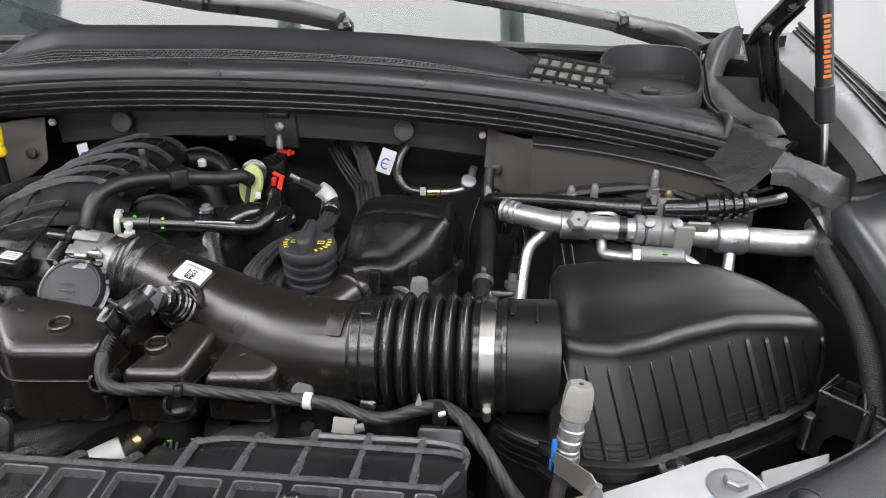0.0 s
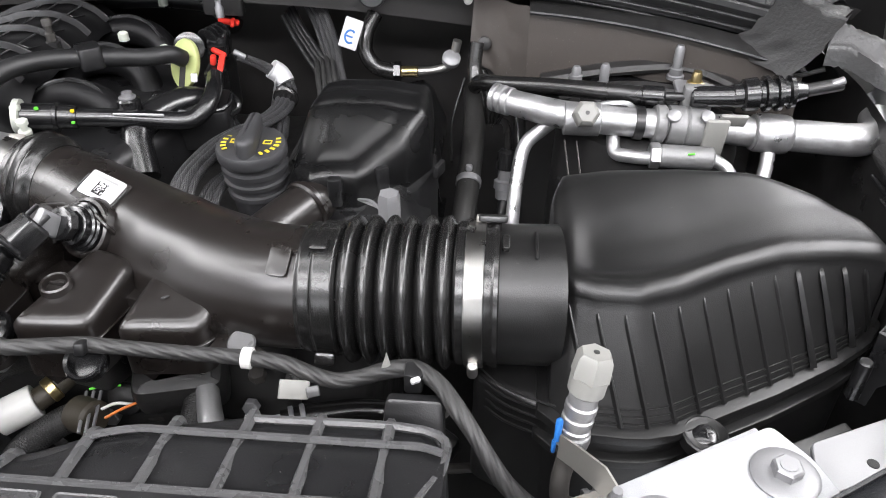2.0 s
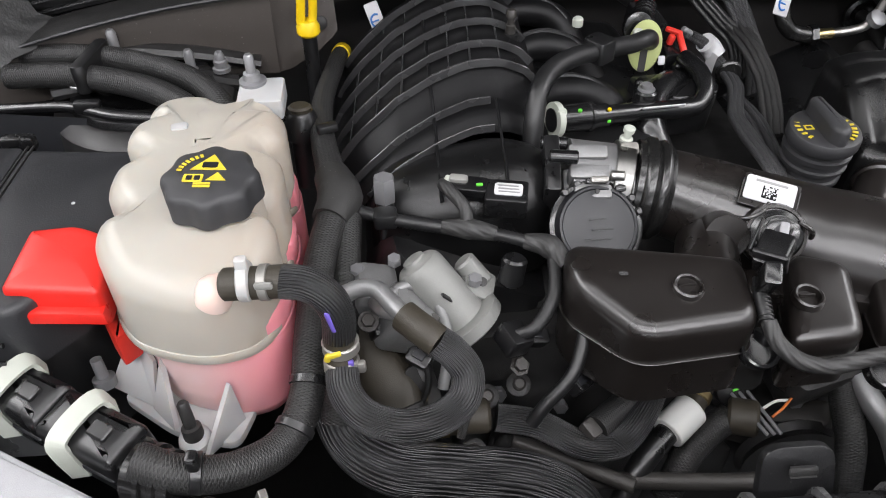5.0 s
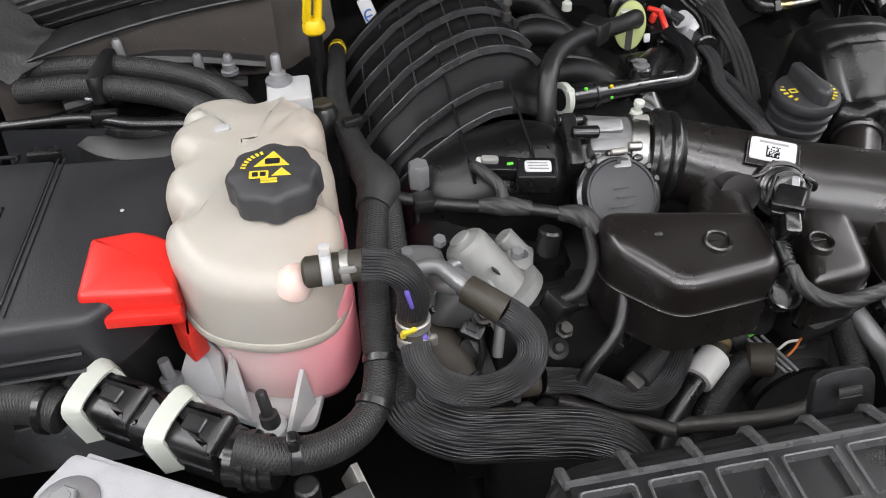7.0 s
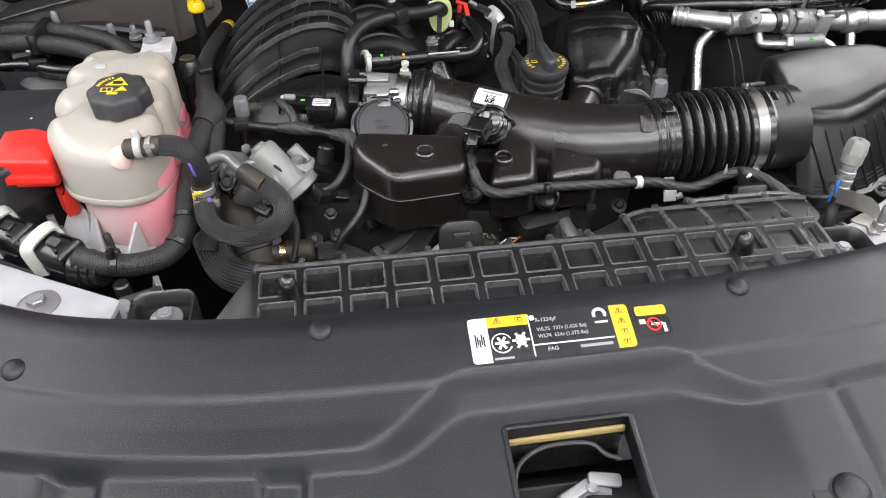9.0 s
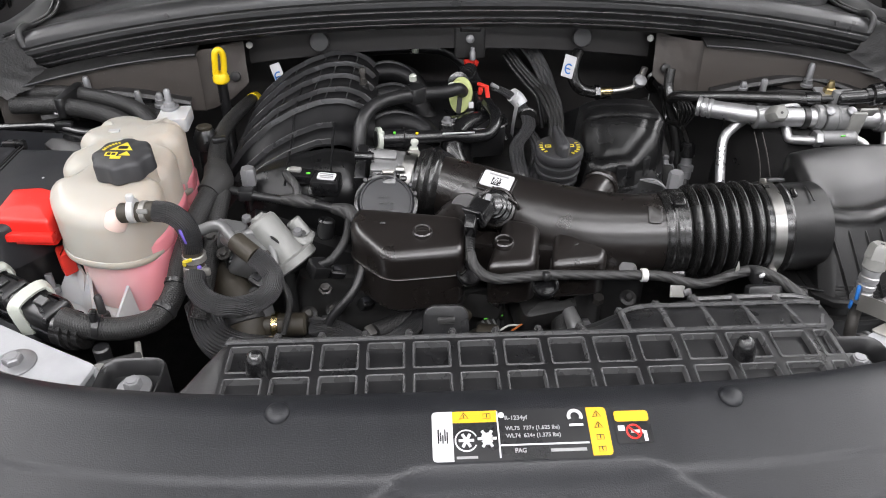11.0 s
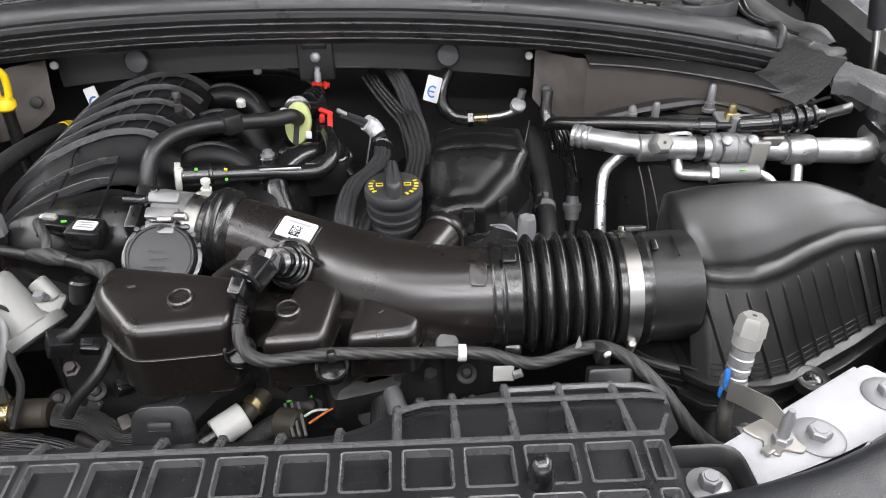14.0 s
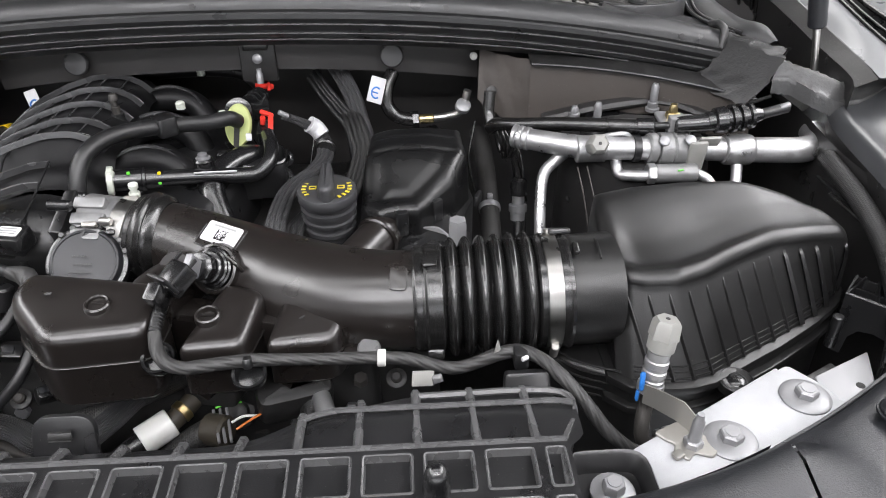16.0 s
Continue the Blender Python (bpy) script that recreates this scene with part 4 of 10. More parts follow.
wiper((0.546, 1.35, 1.246), (0.20, 1.42, 1.288), (0.668, 1.275, 1.216))
wiper((-0.160, 1.36, 1.268), (-0.60, 1.45, 1.302), (0.072, 1.345, 1.243))
part("pivot_nut", lathe((0.645, 1.245, 1.186), (0, -0.2, 1), [(0, 0.014), (0.006, 0.013), (0.01, 0.008), (0.014, 0.007)], 18), M_ZINC, cowl)

# hinge side: gutter, rubber channel, gas strut
for side in (1, -1):
    ch = thing("fender_gutter", "folded black rubber channel and dark gutter beside the hood hinge", "gutter", (side * 0.76, 1.1, 1.1), "fender gutters")
    CH_IN = spline([(0.700, 1.33, 1.222), (0.671, 1.28, 1.221), (0.658, 1.22, 1.194), (0.663, 1.174, 1.156), (0.671, 1.09, 1.157), (0.684, 1.05, 1.157), (0.712, 1.02, 1.152)], 6)
    CH_OUT = spline([(0.735, 1.32, 1.246), (0.708, 1.28, 1.252), (0.693, 1.25, 1.206), (0.692, 1.226, 1.178), (0.708, 1.12, 1.164), (0.718, 1.05, 1.171), (0.730, 1.019, 1.154)], 6)

    def chan(i, v):
        p = CH_IN[int(i)] + (CH_OUT[int(i)] - CH_IN[int(i)]) * min(v, 1.0)
        return (side * p[0], p[1] - 0.004 * math.sin(math.pi * min(v, 1.0)), p[2] + 0.007 * math.sin(math.pi * min(v, 1.0)) - 0.05 * max(0.0, v - 1))
    g = sheet(chan, range(len(CH_IN)), [0, 0.1, 0.25, 0.4, 0.55, 0.7, 0.85, 0.95, 1.0, 1.2, 2.0])
    part("channel", g if side > 0 else (g[0], [tuple(reversed(f)) for f in g[1]]), M_CHANNEL, ch, "soft grey rubber channel", 70)
    for dv in (-0.006, 0.004):
        part("channel_bead", tube([(side * (p[0] + dv), p[1] - 0.002, p[2] + 0.004) for p in CH_IN[:31]], 0.0026, 8, 1), M_SEAL, ch)
    # Dark sheet added to hide the wall and give the hinge cavity its shade
    part("gap_sheet", sheet(lambda u, v: (side * (0.675 + 0.14 * u), 1.385 - 0.03 * u, 1.08 + 0.150 * v), [0, 0.5, 1], [0, 0.5, 1], 0.004), M_DARK, ch, "dark sheet added behind the hinge cavity")
    part("trough", sheet(lambda u, v: (side * (0.715 + 0.10 * u), 1.0 + 0.45 * v, 1.118 + 0.05 * v - 0.055 * math.sin(math.pi * u)), np.linspace(0, 1, 8), np.linspace(0, 1, 8)), M_DARK, ch, "dark gutter trough", 60)
    part("hinge_post", tube([(side * x, y, z) for x, y, z in ((0.780, 1.237, 1.120), (0.768, 1.220, 1.150), (0.752, 1.200, 1.183), (0.736, 1.190, 1.225), (0.724, 1.182, 1.258))], [0.0070, 0.0070, 0.0075, 0.0080, 0.0100], 10, 6, flat=0.5), M_BLACK, ch, "black hinge arm")
    part("hinge_head", tube([(side * x, y, z) for x, y, z in ((0.712, 1.190, 1.245), (0.722, 1.175, 1.268), (0.740, 1.150, 1.300), (0.765, 1.120, 1.345))], [0.010, 0.016, 0.020, 0.024], 10, 5, flat=0.6), M_BLACK, ch, "broad upper hinge arm")
    for k, off in enumerate((-0.010, 0.009, 0.014)):
        part("hinge_cable", tube([(side * (x + off), y - 0.004 * k, z) for x, y, z in ((0.772, 1.232, 1.112), (0.764, 1.220, 1.150), (0.750, 1.200, 1.185), (0.736, 1.190, 1.225), (0.728, 1.180, 1.262), (0.745, 1.145, 1.305))], 0.0034, 8, 6), M_RUBBER, ch)
    for hx, hy, hz in ((0.722, 1.160, 1.272), (0.742, 1.136, 1.304)):
        part("hinge_bolt", lathe((side * hx, hy, hz), (-0.3 * side, -1, 0.2), [(0, 0.009), (0.003, 0.009), (0.004, 0.006), (0.009, 0.0055)], 6), M_DARK, ch)
    STRIP = spline([(0.772, 0.90, 1.138), (0.779, 0.93, 1.144), (0.787, 1.03, 1.148), (0.791, 1.16, 1.160), (0.786, 1.30, 1.177), (0.784, 1.40, 1.190)], 5)
    LIP_IN = spline([(0.799, 0.90, 1.148), (0.803, 0.94, 1.152), (0.810, 1.04, 1.160), (0.806, 1.17, 1.179), (0.794, 1.34, 1.201), (0.792, 1.42, 1.210)], 5)
    LIP_OUT = spline([(0.866, 0.90, 1.140), (0.860, 0.96, 1.153), (0.851, 1.03, 1.169), (0.848, 1.12, 1.186), (0.847, 1.22, 1.202), (0.847, 1.42, 1.226)], 5)
    BELT = spline([(0.880, 0.93, 1.160), (0.874, 1.00, 1.178), (0.864, 1.07, 1.190), (0.861, 1.16, 1.204), (0.861, 1.28, 1.217), (0.861, 1.44, 1.238)], 5)

    def skin(A, B, bow):
        g = sheet(lambda i, v: tuple((A[int(i)] + (B[int(i)] - A[int(i)]) * v + V3((0, 0, bow * math.sin(math.pi * v)))) * V3((side, 1, 1))), range(len(A)), np.linspace(0, 1, 7))
        return g if side > 0 else (g[0], [tuple(reversed(f)) for f in g[1]])
    part("inner_strip", skin(STRIP, LIP_IN, 0.0), M_DULL, ch, "brushed dark inner strip", 60)
    part("strip_skirt", skin([p + V3((-0.004, 0, -0.06)) for p in STRIP], STRIP, 0.0), M_BAY, ch, "black wall of the gutter", 60)
    part("painted_lip", skin([p + V3((0.001, 0, 0.001)) for p in LIP_IN], LIP_OUT, 0.004), M_LIP_SHEEN, ch, "painted fender lip with its bright reflection in the colour", 60)
    part("belt_moulding", skin([p + V3((0.001, 0, -0.004)) for p in LIP_OUT], BELT, 0.0), M_BLACK, ch, "black belt moulding", 60)
    for w, r in ((0.05, 0.0028), (0.45, 0.0022), (0.95, 0.0036)):
        part("moulding_edge", tube([tuple((a + (b - a) * w + V3((0, 0, 0.001))) * V3((side, 1, 1))) for a, b in zip(LIP_OUT, BELT)], r, 8, 1), M_RUBBER, ch)
    st = thing("gas_strut", "black gas strut with a bright rod and orange print", "gas strut", (side * 0.776, 0.985, 1.12), "hood struts")
    foot, mid, top = V3((side * 0.7705, 0.993, 1.124)), V3((side * 0.762, 1.0, 1.185)), V3((side * 0.70, 1.0, 1.47))
    part("rod", rod(foot, mid, 0.0045, 12), M_STEEL, st, "bright steel piston rod")
    part("cylinder", rod(mid, top, 0.0105, 20), M_BLACK, st)
    part("collar", rod(mid - (top - mid) * 0.01, mid + (top - mid) * 0.155, 0.0118, 20), M_MOTOR, st)
    part("ball_foot", lathe(foot - V3((0, 0, 0.012)), (0, 0, 1), [(0, 0.009), (0.01, 0.009), (0.014, 0.006)], 14), M_ZINC, st)
    for k in range(13):
        c = mid + (top - mid) * (0.19 + 0.0205 * k) + V3((-0.0006 * side, -0.0104, 0.0012))
        part("print_bar", block(tuple(c), (0.007 if k % 4 else 0.010, 0.0008, 0.0038), pose(0, 0, 0, 0, -12 * side, 0), r=0.0003, bevel=0.0003), M_ORANGE, st, "orange print bar")

# open hood above, hinged at the cowl
hood = thing("hood", "open grey hood with black insulation underneath", "hood", (0, 1.28, 1.22))
part("liner", sheet(lambda x, v: (x, 1.33 - 0.70 * v, 1.38 + 0.80 * v + 0.04 * math.sin(math.pi * v)), np.linspace(-0.76, 0.76, 12), np.linspace(0, 1, 12)), M_FELT, hood, "black felt hood liner")
part("skin", sheet(lambda x, v: (x, 1.37 - 0.71 * v, 1.39 + 0.82 * v + 0.045 * math.sin(math.pi * v)), np.linspace(0.82, -0.82, 12), np.linspace(0, 1, 12)), M_PAINT, hood)

# ---- radiator shroud cover ----
shroud = thing("radiator_shroud", "ribbed dark grey plastic radiator shroud behind the trim panel", "shroud", (0, 0.43, 0.95))
SH_OUT = [(-0.325, 0.33), (0.332, 0.33), (0.334, 0.40), (0.338, 0.446), (0.356, 0.480), (0.338, 0.517), (0.225, 0.516), (0.19, 0.506), (0.145, 0.489), (0.115, 0.476), (0.085, 0.468), (-0.238, 0.465), (-0.256, 0.451), (-0.292, 0.400)]
SH_OUT = round_poly(SH_OUT, [0.005, 0.01, 0.02, 0.02, 0.018, 0.022, 0.02, 0.02, 0.02, 0.02, 0.02, 0.012, 0.012, 0.03], 4)


def shroud_z(x, y):
    return 1.0535 - 0.008 * smooth(0.446, 0.468, y) * (1 - smooth(0.10, 0.16, x)) - 0.012 * smooth(0.47, 0.512, y) * smooth(0.10, 0.16, x) - 0.004 * smooth(0.43, 0.36, y) - 0.018 * smooth(-0.245, -0.30, x)


def shroud_top(x, y):
    return shroud_z(x, y) - 1.0535


sv, sf = prism(SH_OUT, 0.93, 1.0535, 0.007, 3, tilt=shroud_top)
part("wall", (sv, sf[:-1]), M_COVER, shroud, angle=50)
# the top skin, laid as a grid inside the outline


def shroud_back(x):
    return float(np.interp(x, (-0.30, -0.292, -0.256, -0.238, 0.085, 0.115, 0.145, 0.19, 0.225, 0.335, 0.351), (0.390, 0.400, 0.445, 0.458, 0.461, 0.469, 0.482, 0.499, 0.509, 0.508, 0.484)))


part("top", sheet(lambda x, v: (x * (1.0 - 0.050 * smooth(0.80, 0.66, v) * smooth(0.20, 0.35, x)), 0.33 + (shroud_back(x) - 0.33) * v, shroud_z(x, 0.33 + (shroud_back(x) - 0.33) * v) + 0.0004 - 0.004 * smooth(0.97, 1.0, v)), np.linspace(-0.299, 0.351, 80), np.linspace(0, 1, 34)), M_COVER, shroud, angle=60)
PITCH = 0.0433


def cell(x0, y0, x1, y1, ox0, oy0, ox1, oy1, h=0.006):
    """One pan of the grid: a flat bar all round it and a sloped rim with a bead down to its floor."""
    outer = rect(ox0, oy0, ox1, oy1, 0.0002, 2)
    rim = [rect(x0 - 0.0003, y0 - 0.0003, x1 + 0.0003, y1 + 0.0003, 0.003, 2), rect(x0 + 0.0006, y0 + 0.0006, x1 - 0.0006, y1 - 0.0006, 0.0026, 2), rect(x0 + 0.0016, y0 + 0.0016, x1 - 0.0016, y1 - 0.0016, 0.002, 2), rect(x0 + 0.0027, y0 + 0.0027, x1 - 0.0027, y1 - 0.0027, 0.001, 2)]
    n = len(outer)

    def ringed(rings):
        return [(x, y, shroud_z(x, y) + z) for r_, z in rings for x, y in r_], [(i * n + k, i * n + (k + 1) % n, (i + 1) * n + (k + 1) % n, (i + 1) * n + k) for i in range(len(rings) - 1) for k in range(n)]
    return ringed([(outer, h), (rim[0], h)]), ringed([(rim[0], h), (rim[1], h + 0.0012), (rim[2], h + 0.0006), (rim[3], 0.0003)])


for k in range(14):
    x0 = -0.248 + PITCH * k
    wide = PITCH if k < 13 else 0.0225
    for y0, y1 in ((0.4015, 0.436), (0.360, 0.395)):
        bar, rim_ = cell(x0 + 0.0036, y0, x0 + wide - 0.0036, y1, x0, y0 - 0.0033, x0 + wide, y1 + (0.006 if y0 > 0.4 else 0.0032))
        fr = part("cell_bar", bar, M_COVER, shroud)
        # Sloped rims get the paler plastic, so their lit look is in the colour
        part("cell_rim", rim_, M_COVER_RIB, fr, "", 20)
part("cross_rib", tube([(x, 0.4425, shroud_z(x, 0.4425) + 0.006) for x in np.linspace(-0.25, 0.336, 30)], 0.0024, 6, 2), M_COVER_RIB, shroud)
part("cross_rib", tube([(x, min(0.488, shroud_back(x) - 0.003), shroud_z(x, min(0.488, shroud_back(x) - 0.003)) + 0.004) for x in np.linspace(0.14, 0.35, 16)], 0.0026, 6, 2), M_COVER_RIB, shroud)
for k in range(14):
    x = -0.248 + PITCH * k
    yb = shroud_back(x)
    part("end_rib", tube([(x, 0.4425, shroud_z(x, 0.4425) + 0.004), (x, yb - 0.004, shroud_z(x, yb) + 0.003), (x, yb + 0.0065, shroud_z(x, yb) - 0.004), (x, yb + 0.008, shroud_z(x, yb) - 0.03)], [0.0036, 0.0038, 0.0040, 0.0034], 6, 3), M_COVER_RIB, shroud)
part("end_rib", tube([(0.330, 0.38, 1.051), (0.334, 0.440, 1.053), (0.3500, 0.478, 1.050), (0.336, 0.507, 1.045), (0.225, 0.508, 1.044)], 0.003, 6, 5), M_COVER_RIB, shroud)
for hx in (-0.215, 0.240):
    part("peg", lathe((hx, 0.402, 1.040), (0, 0.12, 1), [(0, 0.0100), (0.020, 0.0100), (0.030, 0.0092), (0.037, 0.0070), (0.040, 0.0030)], 18), M_GLOSS, shroud, "upright black locating peg")
    part("peg_foot", lathe((hx, 0.402, 1.036), (0, 0.12, 1), [(0, 0.016), (0.006, 0.0140), (0.010, 0.0104)], 18), M_COVER, shroud)
# mounting pockets with bolts at both ends
for side in (1, -1):
    bx = 0.369 if side > 0 else -0.340
    pk = thing("mount_pocket", "black plastic pocket holding a zinc radiator mounting bolt", "bracket", (bx, 0.43, 0.98), "radiator mounts")
    out = rect(bx - 0.034, 0.385, bx + 0.030, 0.4505, 0.018, 4)
    inn = inset2d(out, 0.004)
    n = len(out)
    rings = [(out, 0.94), (out, 1.036), (inset2d(out, 0.0015), 1.038), (inn, 1.036), (inset2d(out, 0.008), 1.020)]
    part("tray", ([(x, y, z) for r_, z in rings for x, y in r_], [(i * n + k, i * n + (k + 1) % n, (i + 1) * n + (k + 1) % n, (i + 1) * n + k) for i in range(4) for k in range(n)] + [tuple(4 * n + k for k in range(n))]), M_BLACK, pk)
    part("washer", lathe((bx, 0.4225, 1.021), (0, -0.05, 1), [(0, 0.0165), (0.003, 0.0165), (0.004, 0.015)], 24), M_ZINC, pk)
    part("bolt", join(hexnut((bx, 0.4225, 1.025), (0, -0.05, 1), 0.0085, 0.009), lathe((bx, 0.4225, 1.033), (0, -0.05, 1), [(0, 0.0055), (0.002, 0.005)], 12)), M_ZINC, pk)
# upright tab behind the shroud
tab = thing("shroud_tab", "upright grey plastic tab with a slot behind the shroud", "bracket", (-0.036, 0.48, 1.0))
part("plate", prism(round_poly([(-0.026, -0.06), (0.026, -0.06), (0.023, 0.022), (-0.023, 0.022)], [0.002, 0.002, 0.014, 0.014], 5), -0.003, 0.003, 0.0012, 2, pose(-0.037, 0.481, 1.040, 66, 0, 0)), M_COVER, tab)
part("slot", block((-0.037, 0.4765, 1.051), (0.018, 0.0015, 0.007), pose(0, 0, 0, -24, 0, 0)), M_DARK, tab)
tab2 = thing("loom_tab", "grey plastic tab carrying the wiring loom at the shroud corner", "bracket", (0.325, 0.55, 1.0))
part("plate", prism(round_poly([(-0.026, -0.07), (0.026, -0.07), (0.019, 0.010), (-0.019, 0.010)], 0.004, 3), -0.006, 0.006, 0.002, 2, pose(0.3255, 0.546, 1.018, 62, 0, 0)), M_COVER, tab2)

# ---- air filter box ----
XL, XR = 0.420, 0.695


def ab_ridge(x):
    """The rounded front edge of the lid's top: y and z along x."""
    return (float(np.interp(x, (0.42, 0.432, 0.448, 0.478, 0.51, 0.55, 0.595, 0.645, 0.685, 0.695), (0.650, 0.638, 0.6325, 0.632, 0.645, 0.670, 0.692, 0.705, 0.714, 0.722))),
            float(np.interp(x, (0.42, 0.60, 0.645, 0.695), (1.070, 1.070, 1.066, 1.058))))


def ab_foot(x):
    """Where the leaning front wall meets its flange."""
    return float(np.interp(x, (0.42, 0.435, 0.4827, 0.508, 0.536, 0.5587, 0.5916, 0.6445, 0.68, 0.695), (0.592, 0.577, 0.574, 0.581, 0.597, 0.610, 0.628, 0.662, 0.690, 0.712)))


def ab_back(x):
    return float(np.interp(x, (0.42, 0.428, 0.466, 0.53, 0.585, 0.64, 0.671, 0.685, 0.695), (0.742, 0.764, 0.776, 0.784, 0.783, 0.770, 0.754, 0.740, 0.730)))


def ab_top(x, v):
    ry, rz = ab_ridge(x)
    front, back = ry - 0.010, ab_back(x)
    y = front + (back - front) * v
    bend = float(np.interp(x, (0.42, 0.4745, 0.5217, 0.593, 0.66), (0.704, 0.722, 0.737, 0.752, 0.765)))
    crest = 1.088 - 0.010 * smooth(0.58, 0.69, x)
    along = (y - ry) / max(0.01, bend - ry)
    z = rz + (crest - rz) * (0.40 * smooth(0.1, 1.0, along) + 0.60 * smooth(0.72, 1.42, along))
    z -= 0.0055 * smooth(0.0, 0.24, along) * (1 - smooth(0.55, 1.05, along)) * smooth(0.008, 0.03, x - XL) * (1 - smooth(0.52, 0.62, x))
    for e, r in ((y - front, 0.013), (back - y, 0.020), (x - XL, 0.014), (XR - x, 0.022)):
        z -= r * 0.9 * (1 - math.sqrt(max(0.0, 1 - (1 - min(1, e / r)) ** 2)))
    return (x, y, z)


airbox = thing("air_filter_box", "large black grained plastic air filter box with ribbed front", "air filter box", (0.56, 0.68, 0.84))
axs = list(XL + (XR - XL) * (0.5 - 0.5 * np.cos(np.linspace(0, math.pi, 64))))
avs = list(0.5 - 0.5 * np.cos(np.linspace(0, math.pi, 56)))
lv, lf = sheet(ab_top, axs, avs)
nu, nv = len(axs), len(avs)
loop = [(i, 0) for i in range(nu)] + [(nu - 1, j) for j in range(1, nv)] + [(i, nv - 1) for i in range(nu - 2, -1, -1)] + [(0, j) for j in range(nv - 2, 0, -1)]
FOOT_Z = 0.981


def ab_wall(i, j, u):
    """A point of the lid's wall: u 0 at the top edge, 1 at the flange."""
    tx, ty, tz = lv[i * nv + j]
    fy = ab_foot(tx) + (ab_back(tx) + 0.004 - ab_foot(tx)) * avs[j]
    return (tx, ty + (fy - ty) * u, tz + (FOOT_Z - tz) * u)


last = [i * nv + j for i, j in loop]
for u in (0.06, 0.3, 0.65, 1.0):
    ring_ = [len(lv) + k for k in range(len(loop))]
    lv = lv + [ab_wall(i, j, u) for i, j in loop]
    lf += [(last[(k + 1) % len(loop)], last[k], ring_[k], ring_[(k + 1) % len(loop)]) for k in range(len(loop))]
    last = ring_
part("lid", (lv, lf), M_BOX, airbox, angle=50)
base_out = [ab_wall(i, j, 1.0)[:2] for i, j in loop[::3]]
for name, z0, z1, d in (("flange", 0.974, 0.982, 0.009), ("flange", 0.950, 0.957, 0.010), ("tray", 0.82, 0.975, 0.002)):
    part(name, prism(inset2d(base_out, -d), z0, z1, 0.002, 2), M_BOX, airbox)
RIB_SECT = [(1.2, -2.4), (0.85, 0.6), (0.42, 1.3), (-0.42, 1.3), (-0.85, 0.6), (-1.2, -2.4)]


def front_wall(x, u):
    ry, rz = ab_ridge(x)
    return V3((x, ry - 0.010 + (ab_foot(x) - ry + 0.010) * u, rz - 0.012 + (FOOT_Z - rz + 0.012) * u))


for k in range(14):
    x = 0.4296 + 0.0198 * k
    # the ribs lean towards the far end on their way down
    rib = [front_wall(min(0.693, x + 0.024 * (u - 0.1)), u) for u in (0.985, 0.7, 0.4, 0.13)]
    part("rib", tube(rib + [front_wall(x, 0.08) + V3((0, 0.004, 0))], [0.0021, 0.0019, 0.0016, 0.0014, 0.0010], sub=4, section=RIB_SECT), M_BOX, airbox)
for u in (0.83, 0.89, 0.95):
    part("foot_ridge", tube([front_wall(x, u) + V3((0, -0.0004, 0)) for x in np.linspace(0.434, 0.688, 18)], 0.0010, 6, 2), M_BOX, airbox)
part("screw_boss", lathe((0.5315, 0.5765, 0.9715), (0, -0.1, 1), [(0, 0.017), (0.009, 0.0165), (0.010, 0.0150), (0.0085, 0.0115)], 24), M_BOX, airbox)
part("screw", join(lathe((0.5315, 0.5765, 0.978), (0, -0.1, 1), [(0, 0.0095), (0.002, 0.0095), (0.0042, 0.0066)], 18), block((0.5315, 0.576, 0.9822), (0.010, 0.0018, 0.001)), block((0.5315, 0.576, 0.9822), (0.0018, 0.010, 0.001))), M_GLOSS, airbox, "cross-head screw")
part("neck", lathe((0.4225, 0.660, 1.0333), (-1, -0.08, 0.03), [(0, 0.0550), (0.010, 0.0548), (0.04, 0.0543), (0.068, 0.0540)], 48), M_BOX, airbox, "round outlet neck", 60)
part("neck_rib", tube([(0.404, 0.655 + 0.0566 * math.sin(a), 1.034 + 0.0566 * math.cos(a)) for a in np.linspace(-0.4, 0.1, 8)], 0.0012, 6, 3), M_BOX, airbox)
for k in range(5):
    part("side_ridge", tube([(0.368, 0.622, 0.988 - 0.009 * k), (0.388, 0.604, 0.986 - 0.009 * k), (0.425, 0.590, 0.984 - 0.009 * k)], 0.0012, 6, 3), M_BOX, airbox)
part("side_wall", prism(round_poly([(0.362, 0.622), (0.428, 0.585), (0.432, 0.75), (0.372, 0.73)], 0.01, 3), 0.86, 0.980, 0.008, 3), M_BOX, airbox)

# ---- intake tube with bellows ----
tube_t = thing("intake_tube", "satin black plastic intake tube with ribbed rubber bellows", "intake tube", (0.15, 0.7, 0.98))
AXIS = [(-0.060, 0.781, 1.041), (-0.02, 0.771, 1.036), (0.04, 0.745, 1.024), (0.10, 0.709, 1.017), (0.16, 0.676, 1.021), (0.205, 0.660, 1.028), (0.242, 0.656, 1.031)]
part("duct", tube(AXIS, [0.0385, 0.0400, 0.0455, 0.0530, 0.0525, 0.0490, 0.0485], 48, 8), M_TUBE, tube_t, angle=60)
TW = V3((0.042, -0.010, -0.005)); TW /= np.linalg.norm(TW)
part("collar", lathe(V3((-0.0625, 0.7822, 1.0420)), TW, [(0, 0.0385), (0.001, 0.0425), (0.006, 0.0430), (0.0072, 0.0445), (0.0100, 0.0470), (0.0150, 0.0472), (0.0175, 0.0440), (0.0190, 0.0432), (0.0205, 0.0452), (0.0230, 0.0462), (0.0265, 0.0455), (0.0290, 0.0425), (0.0330, 0.0400)], 48), M_RUBBER, tube_t, "ridged rubber collar", 40)
